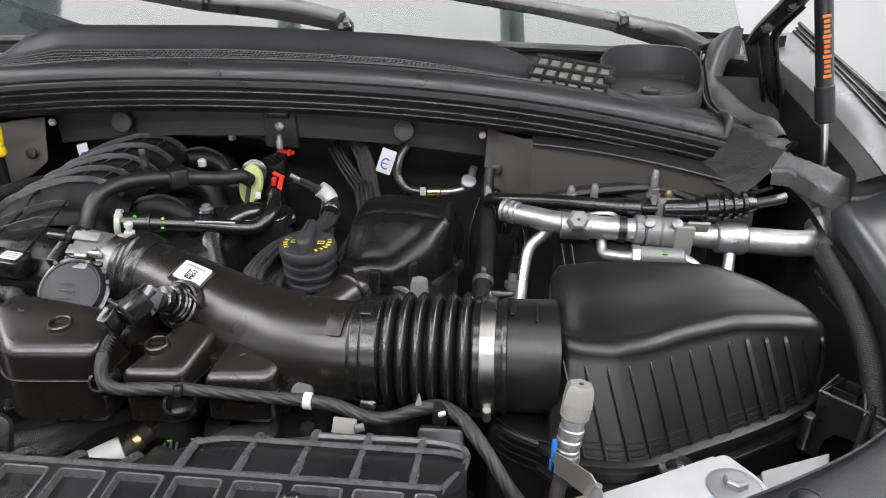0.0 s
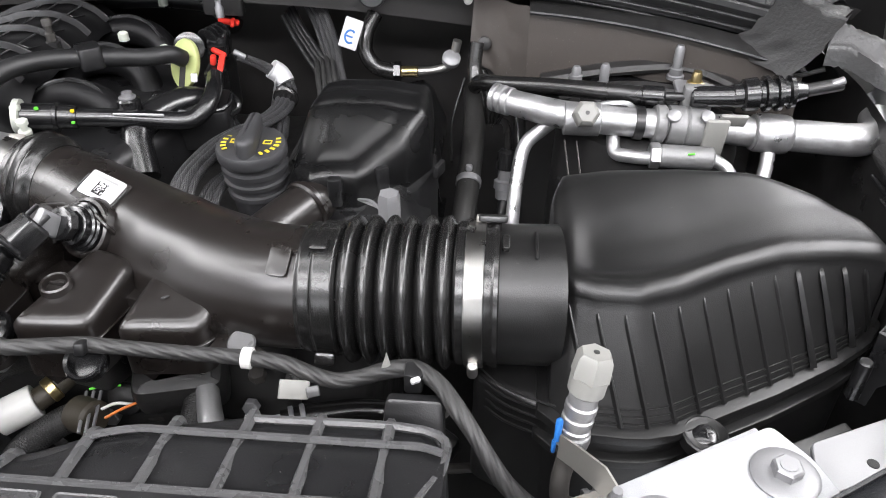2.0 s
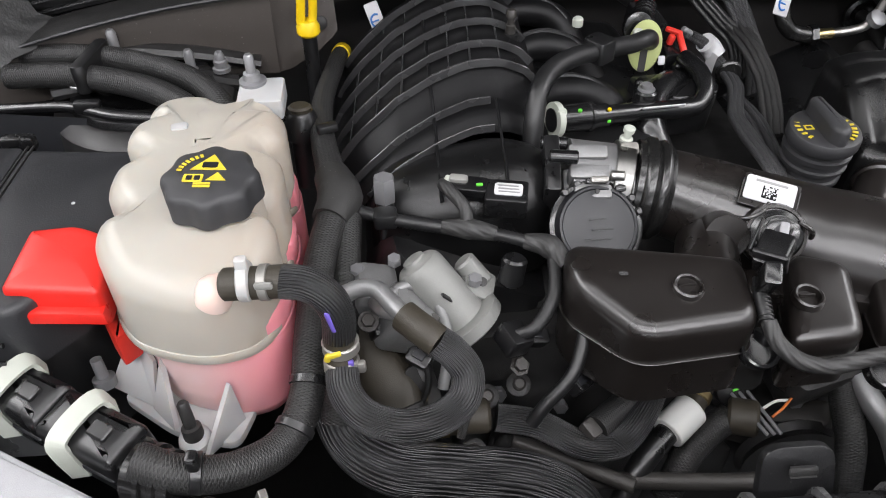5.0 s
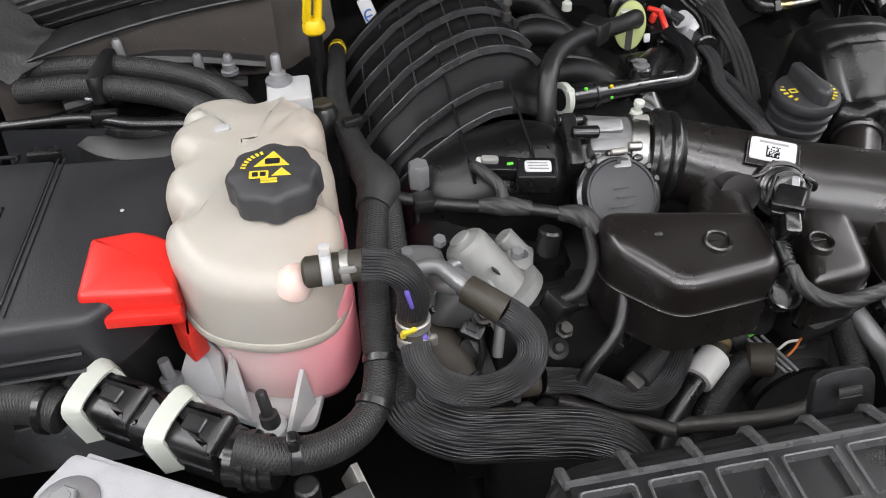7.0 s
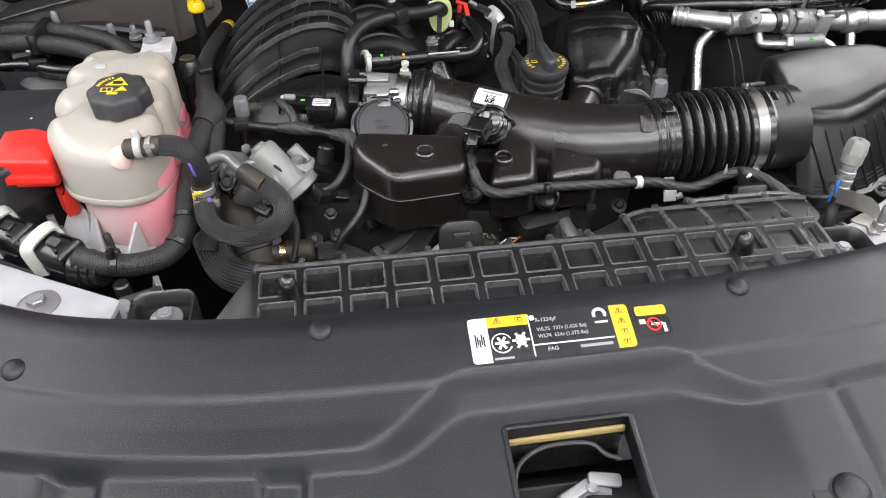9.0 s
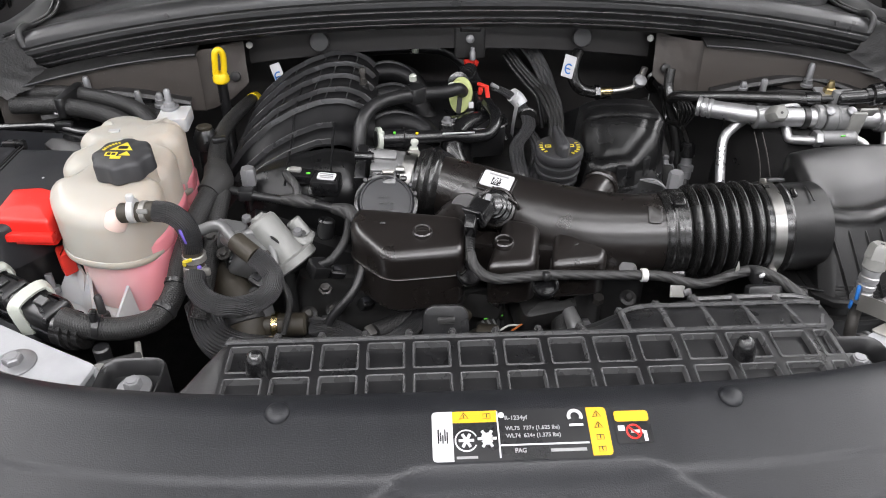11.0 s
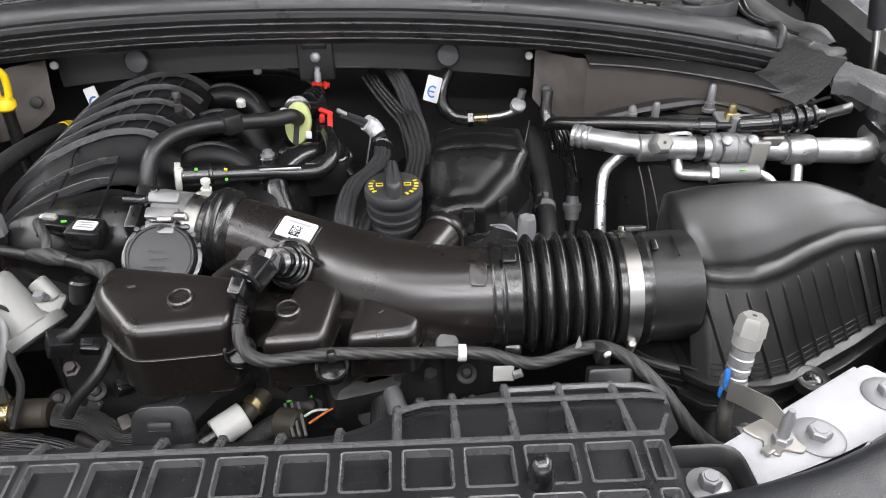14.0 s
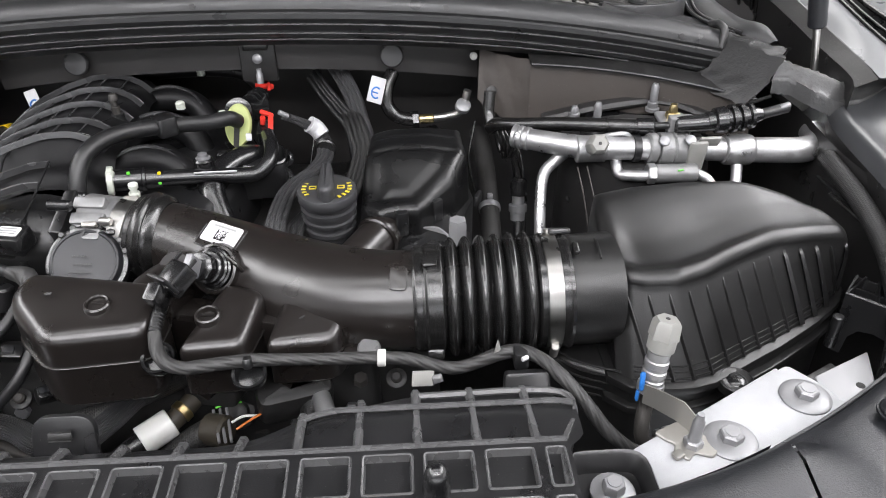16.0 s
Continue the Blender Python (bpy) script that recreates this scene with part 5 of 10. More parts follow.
part("inlet_stub", lathe((0.002, 0.724, 1.032), (-0.16, -0.86, 0.52), [(0, 0.0195), (0.030, 0.0185), (0.034, 0.0180)], 28), M_TUBE, tube_t)
part("rib_line", tube([(0.0, 0.716, 1.056), (0.012, 0.703, 1.062), (0.026, 0.706, 1.066), (0.034, 0.714, 1.068)], 0.0016, 6, 4), M_TUBE, tube_t)
# bellows: a ridged cuff, then six folds on a line from the duct to the filter neck
B0, B1 = V3((0.231, 0.6565, 1.031)), V3((0.356, 0.6550, 1.035))
prof = []
L = float(np.linalg.norm(B1 - B0))
for i in range(241):
    d = L * i / 240
    r = 0.0495 + 0.003 * i / 240
    for at, wide, high in ((0.006, 0.0045, 0.0020), (0.0165, 0.0048, 0.0034), (0.0250, 0.0042, 0.0030)):
        r += high * math.exp(-((d - at) / wide) ** 4)
    if 0.0305 < d < 0.1160:
        r += 0.0112 * abs(math.sin(math.pi * (d - 0.0305) / 0.01425)) ** 0.75 - 0.0036
    elif d >= 0.1160:
        r += 0.0012
    prof.append((d, r))
part("bellows", lathe(B0, B1 - B0, prof, 56), M_RUBBER, tube_t, "ribbed black rubber bellows", 70)
W = (B1 - B0) / L
part("clamp", lathe(B1 - W * 0.002, W, [(0, 0.0545), (0.001, 0.0572), (0.0145, 0.0572), (0.0155, 0.0545)], 48), M_BAND, tube_t, "bright steel band clamp")
part("cuff", lathe(B1 - W * 0.009, W, [(0, 0.0535), (0.002, 0.0556), (0.026, 0.0558), (0.029, 0.0575), (0.032, 0.0570), (0.033, 0.0540)], 48), M_RUBBER, tube_t)
part("clamp_screw", rod(B1 + W * 0.006 + V3((0, -0.053, -0.026)), B1 + W * 0.006 + V3((0, -0.046, -0.042)), 0.0042, 12), M_STEEL, tube_t)
part("clamp_lug", block(tuple(B1 + W * 0.009 + V3((0, 0.024, 0.053))), (0.012, 0.016, 0.006), pose(0, 0, 0, -28, 0, 0)), M_CLIP, tube_t)
part("clamp_lug", block(tuple(B1 + W * 0.026 + V3((0, -0.012, 0.056))), (0.006, 0.014, 0.005), pose(0, 0, 0, 12, 0, 0)), M_RUBBER, tube_t)
part("clamp_lug", block(tuple(B1 + W * 0.016 + V3((0, 0.020, 0.056))), (0.022, 0.012, 0.005), pose(0, 0, 0, -25, 0, 0)), M_BLACK, tube_t)
part("clip_lug", block((0.246, 0.640, 1.084), (0.014, 0.012, 0.006), pose(0, 0, 0, 18, 0, 0)), M_RUBBER, tube_t)
part("clip_lug", block((0.250, 0.608, 1.001), (0.016, 0.010, 0.006), pose(0, 0, 0, 60, 0, 0)), M_RUBBER, tube_t)
part("cast_mark", block((0.217, 0.632, 1.0735), (0.016, 0.024, 0.0012), pose(0, 0, 0, 32, 0, -6), r=0.004, bevel=0.0004), M_TUBE, tube_t)
# white part label on the duct
lab = thing("duct_label", "small white printed sticker on the intake tube", "label", (0.036, 0.722, 1.068))
LM = Matrix.Translation((0.0395, 0.7265, 1.0705)) @ pose(0, 0, 0, 24, 4, -27)
part("paper", prism(rect(-0.0205, -0.0125, 0.0205, 0.0115, 0.003, 3), -0.001, 0.0004, 0.0002, 1, LM), M_LABEL, lab)
part("backing", prism(rect(-0.0225, -0.0185, 0.0235, 0.0125, 0.001, 1), -0.0030, -0.0006, 0.0002, 1, LM), M_TUBE, lab)
random.seed(7)
dots = []
for k in range(100):
    i_, j_ = k % 10, k // 10
    if i_ == 0 or j_ == 0 or random.random() < 0.42:
        bx_, by_ = -0.006 + 0.0012 * i_, -0.0085 + 0.0012 * j_
        dots.append(prism(rect(bx_, by_, bx_ + 0.00122, by_ + 0.00122, 0.0001, 1), 0.0003, 0.0007, 0.0001, 1, LM))
part("print_block", join(*dots), M_LABEL_BLACK, lab, "speckled black print block")
part("outline", tube([tuple(LM @ Vector((x, y, 0.0))) for x, y in ((-0.0225, 0.006), (-0.0225, -0.0185), (0.0235, -0.0185), (0.0235, 0.006))], 0.0006, 6, 1), M_COVER_RIB, lab, "thin pale printed outline")
part("print_bar", prism(rect(-0.013, 0.0062, 0.013, 0.0084, 0.0003, 1), 0.0003, 0.0007, 0.0001, 1, LM), M_LABEL_GREY, lab, "grey print bar")

# resonators under the duct
res = thing("resonator", "satin black moulded resonator chambers with rounded lids", "resonator", (0.0, 0.63, 0.93))


def chamber(name, pts, zt, zs, zb, r, soft, knob=None, slope=None):
    out = round_poly(pts, r, 5)
    lo = round_poly(pts, r, 5)
    part(name, prism(inset2d(out, 0.001), zs, zt, soft, 8, tilt=slope), M_TUBE, res, angle=60)
    part("lower_shell", prism(inset2d(lo, 0.0015), zb, zs + 0.001, 0.0015, 1, low=0.014), M_TUBE, res)
    part("seam", prism(inset2d(lo, -0.0008), zs - 0.0008, zs + 0.0006, 0.0004, 1), M_TUBE, res, "moulded seam lip")
    if knob:
        kx, ky, kz = knob
        part("dimple", lathe((kx, ky, kz - 0.005), (0, -0.12, 1), [(0, 0.0125), (0.0055, 0.0118), (0.0068, 0.0104), (0.0060, 0.0090), (0.001, 0.0080)], 28), M_TUBE, res, "round dimple")
        part("dimple_tick", block((kx, ky + 0.002, kz - 0.002), (0.013, 0.002, 0.003)), M_TUBE, res)


chamber("lid", [(-0.148, 0.646), (-0.101, 0.593), (-0.008, 0.602), (-0.004, 0.664), (-0.056, 0.676), (-0.142, 0.693)], 1.060, 1.014, 0.955, [0.02, 0.018, 0.016, 0.016, 0.02, 0.020], 0.0125, (-0.058, 0.633, 1.058), lambda x, y: -0.010 * smooth(0.66, 0.60, y))
chamber("lid", [(0.012, 0.593), (0.076, 0.597), (0.090, 0.668), (0.046, 0.686)], 1.043, 1.010, 0.962, 0.015, 0.011, (0.039, 0.631, 1.042), lambda x, y: -0.010 * smooth(0.66, 0.60, y))
chamber("lid", [(0.091, 0.599), (0.158, 0.604), (0.168, 0.628), (0.140, 0.655), (0.106, 0.668)], 1.040, 1.008, 0.965, [0.013, 0.013, 0.012, 0.016, 0.013], 0.010, None, lambda x, y: -0.012 * smooth(0.65, 0.60, y))
part("neck", tube([(-0.026, 0.642, 1.022), (-0.0255, 0.646, 1.026), (-0.025, 0.654, 1.030), (-0.022, 0.676, 1.030), (-0.014, 0.70, 1.026), (-0.006, 0.72, 1.020)], [0.010, 0.019, 0.0245, 0.0265, 0.0265, 0.0265], 32, 6), M_TUBE, res, "rounded neck into the duct", 70)
part("lid_mark", block((0.126, 0.627, 1.037), (0.006, 0.002, 0.001), pose(0, 0, 0, 0, 0, 40)), M_COVER_RIB, res)
part("lid_mark", block((-0.105, 0.645, 1.0625), (0.007, 0.004, 0.001), pose(0, 0, 0, 0, 0, 0)), M_COVER_RIB, res)
part("web", block((0.04, 0.668, 0.995), (0.26, 0.03, 0.05), pose(0, 0, 0, 0, 0, -12)), M_TUBE, res)
part("lug", prism(round_poly([(0.160, 0.598), (0.208, 0.604), (0.168, 0.630)], 0.002), 1.006, 1.0085, 0.0008, 1), M_TUBE, res)

# sensor on the duct
sen = thing("air_sensor", "black air temperature sensor plug with grey lock on the duct", "sensor", (0.028, 0.69, 1.05))
SA = V3((-0.30, -0.74, 0.60))
part("boss", lathe((0.0390, 0.7040, 1.0420), SA, [(0, 0.027), (0.012, 0.0262), (0.016, 0.0250), (0.017, 0.0225), (0.013, 0.0215)], 32), M_TUBE, sen)
part("boss_rib", tube([(0.055, 0.705, 1.030), (0.063, 0.690, 1.046), (0.060, 0.684, 1.060), (0.050, 0.690, 1.066)], 0.0022, 8, 4), M_TUBE, sen)
part("ring", lathe((0.0358, 0.6940, 1.0505), SA, [(0, 0.0205), (0.006, 0.0205), (0.007, 0.0185), (0.009, 0.0185), (0.010, 0.0165), (0.016, 0.0160), (0.017, 0.0135)], 28), M_GLOSS, sen)
part("lock_ring", lathe((0.0295, 0.6790, 1.0628), SA, [(0, 0.0140), (0.007, 0.0140), (0.008, 0.0115)], 8), M_GLOSS, sen)
part("lock", join(block((0.0230, 0.6670, 1.0720), (0.007, 0.018, 0.022), pose(0, 0, 0, 38, 0, -22), r=0.002, bevel=0.001)), M_ZINC, sen, "grey lock slider")
PM = pose(0, 0, 0, 26, -6, -40)
plug_ = part("plug", block((0.0110, 0.6500, 1.0700), (0.024, 0.030, 0.019), PM, r=0.004, bevel=0.002), M_GLOSS, sen)
for k in (-1, 1):
    part("plug_rail", block((0.012 + 0.0085 * k, 0.661 - 0.0072 * k, 1.0745), (0.0026, 0.030, 0.004), PM), M_BLACK, plug_)
part("plug_face", block((0.0030, 0.6390, 1.0730), (0.026, 0.004, 0.022), PM, r=0.003, bevel=0.001), M_BLACK, plug_)
part("plug_tail", block((-0.0010, 0.6280, 1.0660), (0.013, 0.018, 0.026), pose(0, 0, 0, 28, 0, -16), r=0.003, bevel=0.0015), M_GLOSS, sen)
part("plug_latch", block((-0.002, 0.630, 1.062), (0.0050, 0.003, 0.026), pose(0, 0, 0, 28, 0, -16), r=0.001, bevel=0.0006), M_MOTOR, sen)

# grey wrapped loom in front of the resonators
loom = thing("front_loom", "grey cloth-taped wiring loom running before the resonators", "wiring loom", (0.15, 0.57, 1.0))
part("conduit", tube([(0.000, 0.640, 1.054), (-0.003, 0.628, 1.050), (-0.004, 0.616, 1.046), (-0.003, 0.604, 1.040)], [0.0052, 0.0050, 0.0050, 0.0052], 12), M_CONVO, loom)
for k in range(9):
    part("conduit_ring", lathe((-0.0012 - 0.0003 * k, 0.634 - 0.0032 * k, 1.0525 - 0.0013 * k), (-0.1, -0.92, -0.36), [(0, 0.0054), (0.0006, 0.0060), (0.0014, 0.0060), (0.0020, 0.0054)], 14), M_CONVO, loom)
rnd = random.Random(17)
LOOM_PTS = [(-0.003, 0.606, 1.042), (0.001, 0.592, 1.034), (0.012, 0.578, 1.030), (0.028, 0.571, 1.030), (0.042, 0.572, 1.030), (0.060, 0.577, 1.028), (0.082, 0.582, 1.026), (0.11, 0.5835, 1.024), (0.15, 0.585, 1.021), (0.1982, 0.586, 1.0188), (0.225, 0.586, 1.0155), (0.248, 0.581, 1.0110), (0.2656, 0.577, 1.0105), (0.283, 0.577, 1.0150), (0.303, 0.577, 1.0240), (0.3222, 0.574, 1.0300), (0.340, 0.561, 1.0310), (0.354, 0.543, 1.0270), (0.367, 0.527, 1.020), (0.379, 0.516, 1.006), (0.392, 0.510, 0.990), (0.4136, 0.508, 0.970), (0.44, 0.506, 0.958)]
part("tape", tube(LOOM_PTS, [0.0056 + 0.0009 * rnd.random() for _ in LOOM_PTS], 14, 6), M_TAPE, loom)
part("tie", lathe((0.1955, 0.586, 1.0188), (1, 0, -0.05), [(0, 0.0070), (0.0005, 0.0080), (0.0072, 0.0080), (0.0078, 0.0070)], 18), M_WHITE, loom, "white tape band")
part("clip_disc", lathe((0.187, 0.609, 1.010), (0, -0.55, 0.83), [(0, 0.0105), (0.0016, 0.0112), (0.0028, 0.0100)], 24), M_COVER_RIB, loom, "round grey clip head")
part("flag", block((0.236, 0.570, 1.006), (0.022, 0.003, 0.014), pose(0, 0, 0, -30, 18, 20), r=0.004, bevel=0.001), M_GREYCAP, loom, "torn pale tape flag")
part("flag", block((0.249, 0.572, 1.003), (0.010, 0.003, 0.008), pose(0, 0, 0, -40, -12, 10), r=0.003, bevel=0.001), M_COVER_RIB, loom)
part("tag", prism([(-0.0035, 0), (0.0035, 0), (0.001, 0.012)], -0.0006, 0.0006, 0.0002, 1, pose(0.303, 0.574, 1.030, 80, 0, 20)), M_GREYCAP, loom)
part("clip", block((0.323, 0.568, 1.028), (0.013, 0.016, 0.017), r=0.003), M_BLACK, loom)
part("clip_pin", block((0.325, 0.559, 1.034), (0.007, 0.004, 0.005), pose(0, 0, 0, 20, 0, 30)), M_LABEL, loom)
for cx_, cy_ in ((-0.004, 0.606), (0.082, 0.580)):
    part("clip_cradle", lathe((cx_, cy_, 1.008), (0, -0.5, 1), [(0, 0.014), (0.010, 0.0160), (0.012, 0.0150), (0.011, 0.0125), (0.002, 0.0110)], 26), M_GLOSS, loom, "black loom cradle clip")
    part("clip_band", block((cx_, cy_ - 0.002, 1.028), (0.008, 0.016, 0.010), pose(0, 0, 0, -20, 0, 8)), M_BLACK, loom)

# ---- throttle body ----
tb = thing("throttle_body", "cast aluminium throttle body with black motor cover", "throttle body", (-0.10, 0.76, 0.98))
part("bore", tube([(-0.118, 0.79, 1.043), (-0.09, 0.787, 1.042), (-0.062, 0.782, 1.042)], [0.040, 0.038, 0.0365], 32, 3), M_ALU, tb)
part("band", lathe((-0.081, 0.7865, 1.0435), (0.042, -0.010, -0.005), [(0, 0.0385), (0.001, 0.0395), (0.016, 0.0395), (0.017, 0.0385)], 36), M_BAND, tb, "polished collar band")
for dy, dz, w in ((0.0, 0.0, 0.034), (-0.016, -0.010, 0.036), (-0.031, -0.020, 0.032)):
    part("casting", block((-0.105, 0.783 + dy, 1.076 + dz), (w, 0.013, 0.022), pose(0, 0, 0, 32, 0, -6)), M_ALU, tb)
part("casting", block((-0.108, 0.772, 1.045), (0.036, 0.034, 0.024), pose(0, 0, 0, 30, 0, -6)), M_ALU, tb)
part("flange", block((-0.135, 0.786, 1.055), (0.014, 0.058, 0.044), pose(0, 0, 0, 22, 0, -6)), M_BLACK, tb)
for dy in (-0.02, 0.02):
    part("bolt", rod((-0.142, 0.786 + dy, 1.083 - 0.3 * dy), (-0.118, 0.782 + dy, 1.083 - 0.3 * dy), 0.006, 12), M_GLOSS, tb)
part("bolt", rod((-0.09, 0.755, 1.074), (-0.078, 0.753, 1.074), 0.0045, 10), M_STEEL, tb)
GA = V3((0.05, -0.72, 0.72))
part("motor_cover", lathe((-0.104, 0.734, 1.034), GA, [(0, 0.038), (0.004, 0.0385), (0.006, 0.0370), (0.008, 0.0370), (0.010, 0.0355), (0.012, 0.0355), (0.0145, 0.0340), (0.0150, 0.0320), (0.0140, 0.0310), (0.0142, 0.0300)], 48), M_MOTOR, tb, "dark grey round motor cover")
part("cover_rim", lathe((-0.104, 0.734, 1.034), GA, [(-0.006, 0.040), (0.004, 0.0415), (0.007, 0.041), (0.008, 0.0385)], 40), M_GLOSS, tb)
part("cover_dot", lathe((-0.104, 0.7405, 1.0685), GA, [(0, 0.0022), (0.001, 0.002)], 10), M_DARK, tb)
for a in (-0.9, 0.9, 3.14 / 2):
    u, v, w = axes_for(GA)
    c = V3((-0.104, 0.734, 1.034)) + 0.0395 * (math.cos(a) * u + math.sin(a) * v) + w * 0.008
    part("clip", block(tuple(c), (0.010, 0.006, 0.008), pose(0, 0, 0, 45, 0, 0)), M_GLOSS, tb)
part("hose_barb", lathe((-0.066, 0.800, 1.078), (0.1, -0.1, 1), [(0, 0.006), (0.004, 0.006), (0.005, 0.0035), (0.010, 0.0035), (0.011, 0.0052), (0.015, 0.0052), (0.016, 0.0035)], 16), M_LEVER, tb, "cream hose barb")
part("barb_clip", block((-0.066, 0.785, 1.080), (0.016, 0.012, 0.003), pose(0, 0, 0, 28, 0, 0)), M_CLIP, tb)
for k in range(7):
    a_ = 0.25 + 0.33 * k
    u, v, w = axes_for(GA)
    c = V3((-0.104, 0.734, 1.034)) + 0.0400 * (math.cos(a_) * u + math.sin(a_) * v) + w * 0.004
    part("rim_clip", lathe(c, GA, [(-0.006, 0.0035), (0.006, 0.0035), (0.007, 0.0025)], 8), M_BLACK, tb)
part("cover_clip", block((-0.100, 0.752, 1.072), (0.016, 0.006, 0.007), pose(0, 0, 0, 40, 0, 0)), M_CLIP, tb, "small plated spring clip")
for k in range(3):
    part("print_bar", block((-0.106 + 0.004 * (k % 2), 0.7105 + 0.006 * k, 1.0405 + 0.006 * k), (0.022 - 0.004 * k, 0.0008, 0.0014), pose(0, 0, 0, -45, 0, 0), r=0.0002, bevel=0.0002), M_COVER, tb)

# ---- air conditioning lines ----
ac = thing("ac_pipe", "bright aluminium air conditioning pipe with clamps", "pipe", (0.55, 0.9, 1.03))
part("pipe", tube([(0.372, 0.935, 1.072), (0.40, 0.918, 1.072), (0.45, 0.897, 1.072), (0.52, 0.893, 1.070), (0.60, 0.896, 1.065), (0.68, 0.898, 1.060), (0.73, 0.900, 1.058), (0.752, 0.915, 1.060), (0.758, 0.94, 1.064)], [0.0125, 0.0135, 0.0145, 0.0145, 0.0145, 0.0160, 0.0165, 0.0165, 0.016], 24, 6), M_PIPE, ac)
for k in range(3):
    part("crimp", lathe((0.366 + 0.007 * k, 0.938 - 0.0045 * k, 1.072), (1, -0.55, 0), [(0, 0.0135), (0.001, 0.0148), (0.005, 0.0148), (0.006, 0.0135)], 24), M_PIPE, ac)
part("sleeve", lathe((0.624, 0.8965, 1.0635), (1, 0.02, -0.06), [(0, 0.0165), (0.003, 0.019), (0.018, 0.0195), (0.030, 0.0195), (0.034, 0.0185), (0.036, 0.0165)], 28), M_PIPE, ac)
part("sleeve", lathe((0.560, 0.8945, 1.0675), (1, 0.02, -0.06), [(0, 0.0150), (0.002, 0.0165), (0.010, 0.0165), (0.012, 0.015)], 28), M_PIPE, ac)
part("clamp", lathe((0.538, 0.8935, 1.069), (1, 0.02, -0.06), [(0, 0.0170), (0.001, 0.0195), (0.016, 0.0200), (0.018, 0.0185), (0.020, 0.0200), (0.036, 0.0195), (0.038, 0.017)], 28), M_ALU, ac, "cast pipe clamp")
part("clamp", lathe((0.525, 0.8935, 1.070), (1, 0.02, -0.06), [(0, 0.017), (0.002, 0.0190), (0.010, 0.0190), (0.012, 0.017)], 28), M_ALU, ac)
part("block", block((0.582, 0.876, 1.064), (0.022, 0.006, 0.044), pose(0, 0, 0, 10, 0, 0)), M_GREYCAP, ac, "pale plastic spacer")
part("clamp", block((0.566, 0.905, 1.092), (0.030, 0.012, 0.030), pose(0, 0, 0, 10, 0, 0), r=0.004), M_ALU, ac)
part("branch", tube([(0.432, 0.905, 1.066), (0.418, 0.907, 1.052), (0.402, 0.900, 1.038), (0.396, 0.885, 1.018), (0.393, 0.865, 0.990), (0.392, 0.845, 0.955), (0.392, 0.83, 0.90)], 0.0072, 14, 6), M_PIPE, ac, "thin aluminium branch pipe")
part("branch", tube([(0.488, 0.895, 1.058), (0.490, 0.880, 1.044), (0.502, 0.872, 1.044), (0.520, 0.870, 1.044), (0.535, 0.870, 1.046)], 0.0068, 14, 6), M_PIPE, ac)
part("branch_joint", rod((0.530, 0.870, 1.047), (0.584, 0.870, 1.046), 0.0115, 20), M_ALU, ac, "cast joint sleeve")
part("branch_joint", rod((0.522, 0.870, 1.047), (0.532, 0.870, 1.047), 0.0128, 6), M_PIPE, ac)
part("branch", tube([(0.584, 0.870, 1.046), (0.60, 0.860, 1.036), (0.61, 0.84, 1.005)], 0.006, 12, 5), M_PIPE, ac)
part("branch", tube([(0.642, 0.893, 1.052), (0.640, 0.880, 1.036), (0.634, 0.865, 1.018)], 0.007, 12, 5), M_PIPE, ac)
part("tie", lathe((0.506, 0.893, 1.0705), (1, 0, -0.05), [(0, 0.0155), (0.0005, 0.0166), (0.009, 0.0166), (0.0095, 0.0155)], 24), M_BLACK, ac)
for gx, gy, gz in ((0.572, 0.880, 1.084), (0.560, 0.861, 1.0545)):
    part("paint_dab", block((gx, gy, gz), (0.007, 0.002, 0.004), pose(0, 0, 0, 40, 0, 10)), M_PAINTDAB, ac, "green paint dab")
part("cap_saddle", lathe((0.455, 0.894, 1.0715), (1, 0, 0), [(-0.018, 0.0150), (-0.017, 0.0166), (0.017, 0.0166), (0.018, 0.0150)], 26), M_PIPE, ac, "bright saddle under the cap")
for gx in (0.541, 0.573):
    part("clamp_screw", lathe((gx, 0.880, 1.0845), (0, -0.6, 0.8), [(0, 0.0065), (0.003, 0.0065), (0.004, 0.0050)], 16), M_ZINC, ac)
part("spacer_tab", block((0.598, 0.8825, 1.0815), (0.026, 0.004, 0.016), pose(0, 0, 0, 30, 0, 0), r=0.003, bevel=0.001), M_GREYCAP, ac, "pale plastic spacer tab")
part("weld_bead", lathe((0.622, 0.8965, 1.0637), (1, 0.02, -0.06), [(0, 0.0150), (0.0016, 0.0178), (0.0034, 0.0172), (0.005, 0.0160)], 26), M_ALU, ac)
part("support_wire", tube([(0.440, 0.888, 1.050), (0.446, 0.866, 1.020), (0.452, 0.850, 0.98)], 0.0010, 6, 5), M_GRIME, ac)
part("support_wire", tube([(0.452, 0.888, 1.050), (0.458, 0.864, 1.020), (0.466, 0.846, 0.98)], 0.0010, 6, 5), M_GRIME, ac)
part("bridge_wire", tube([(0.470, 0.905, 1.082), (0.482, 0.898, 1.088), (0.498, 0.898, 1.088), (0.508, 0.904, 1.080)], 0.0026, 8, 5), M_PIPE, ac)
part("valve_cap", join(lathe((0.455, 0.885, 1.078), (0, -0.85, 0.52), [(0, 0.010), (0.014, 0.0105)], 20), lathe((0.455, 0.873, 1.0853), (0, -0.85, 0.52), [(0, 0.0128), (0.015, 0.0132), (0.020, 0.0122), (0.023, 0.009)], 6)), M_GREYCAP, ac, "pale grey hexagonal valve cap")
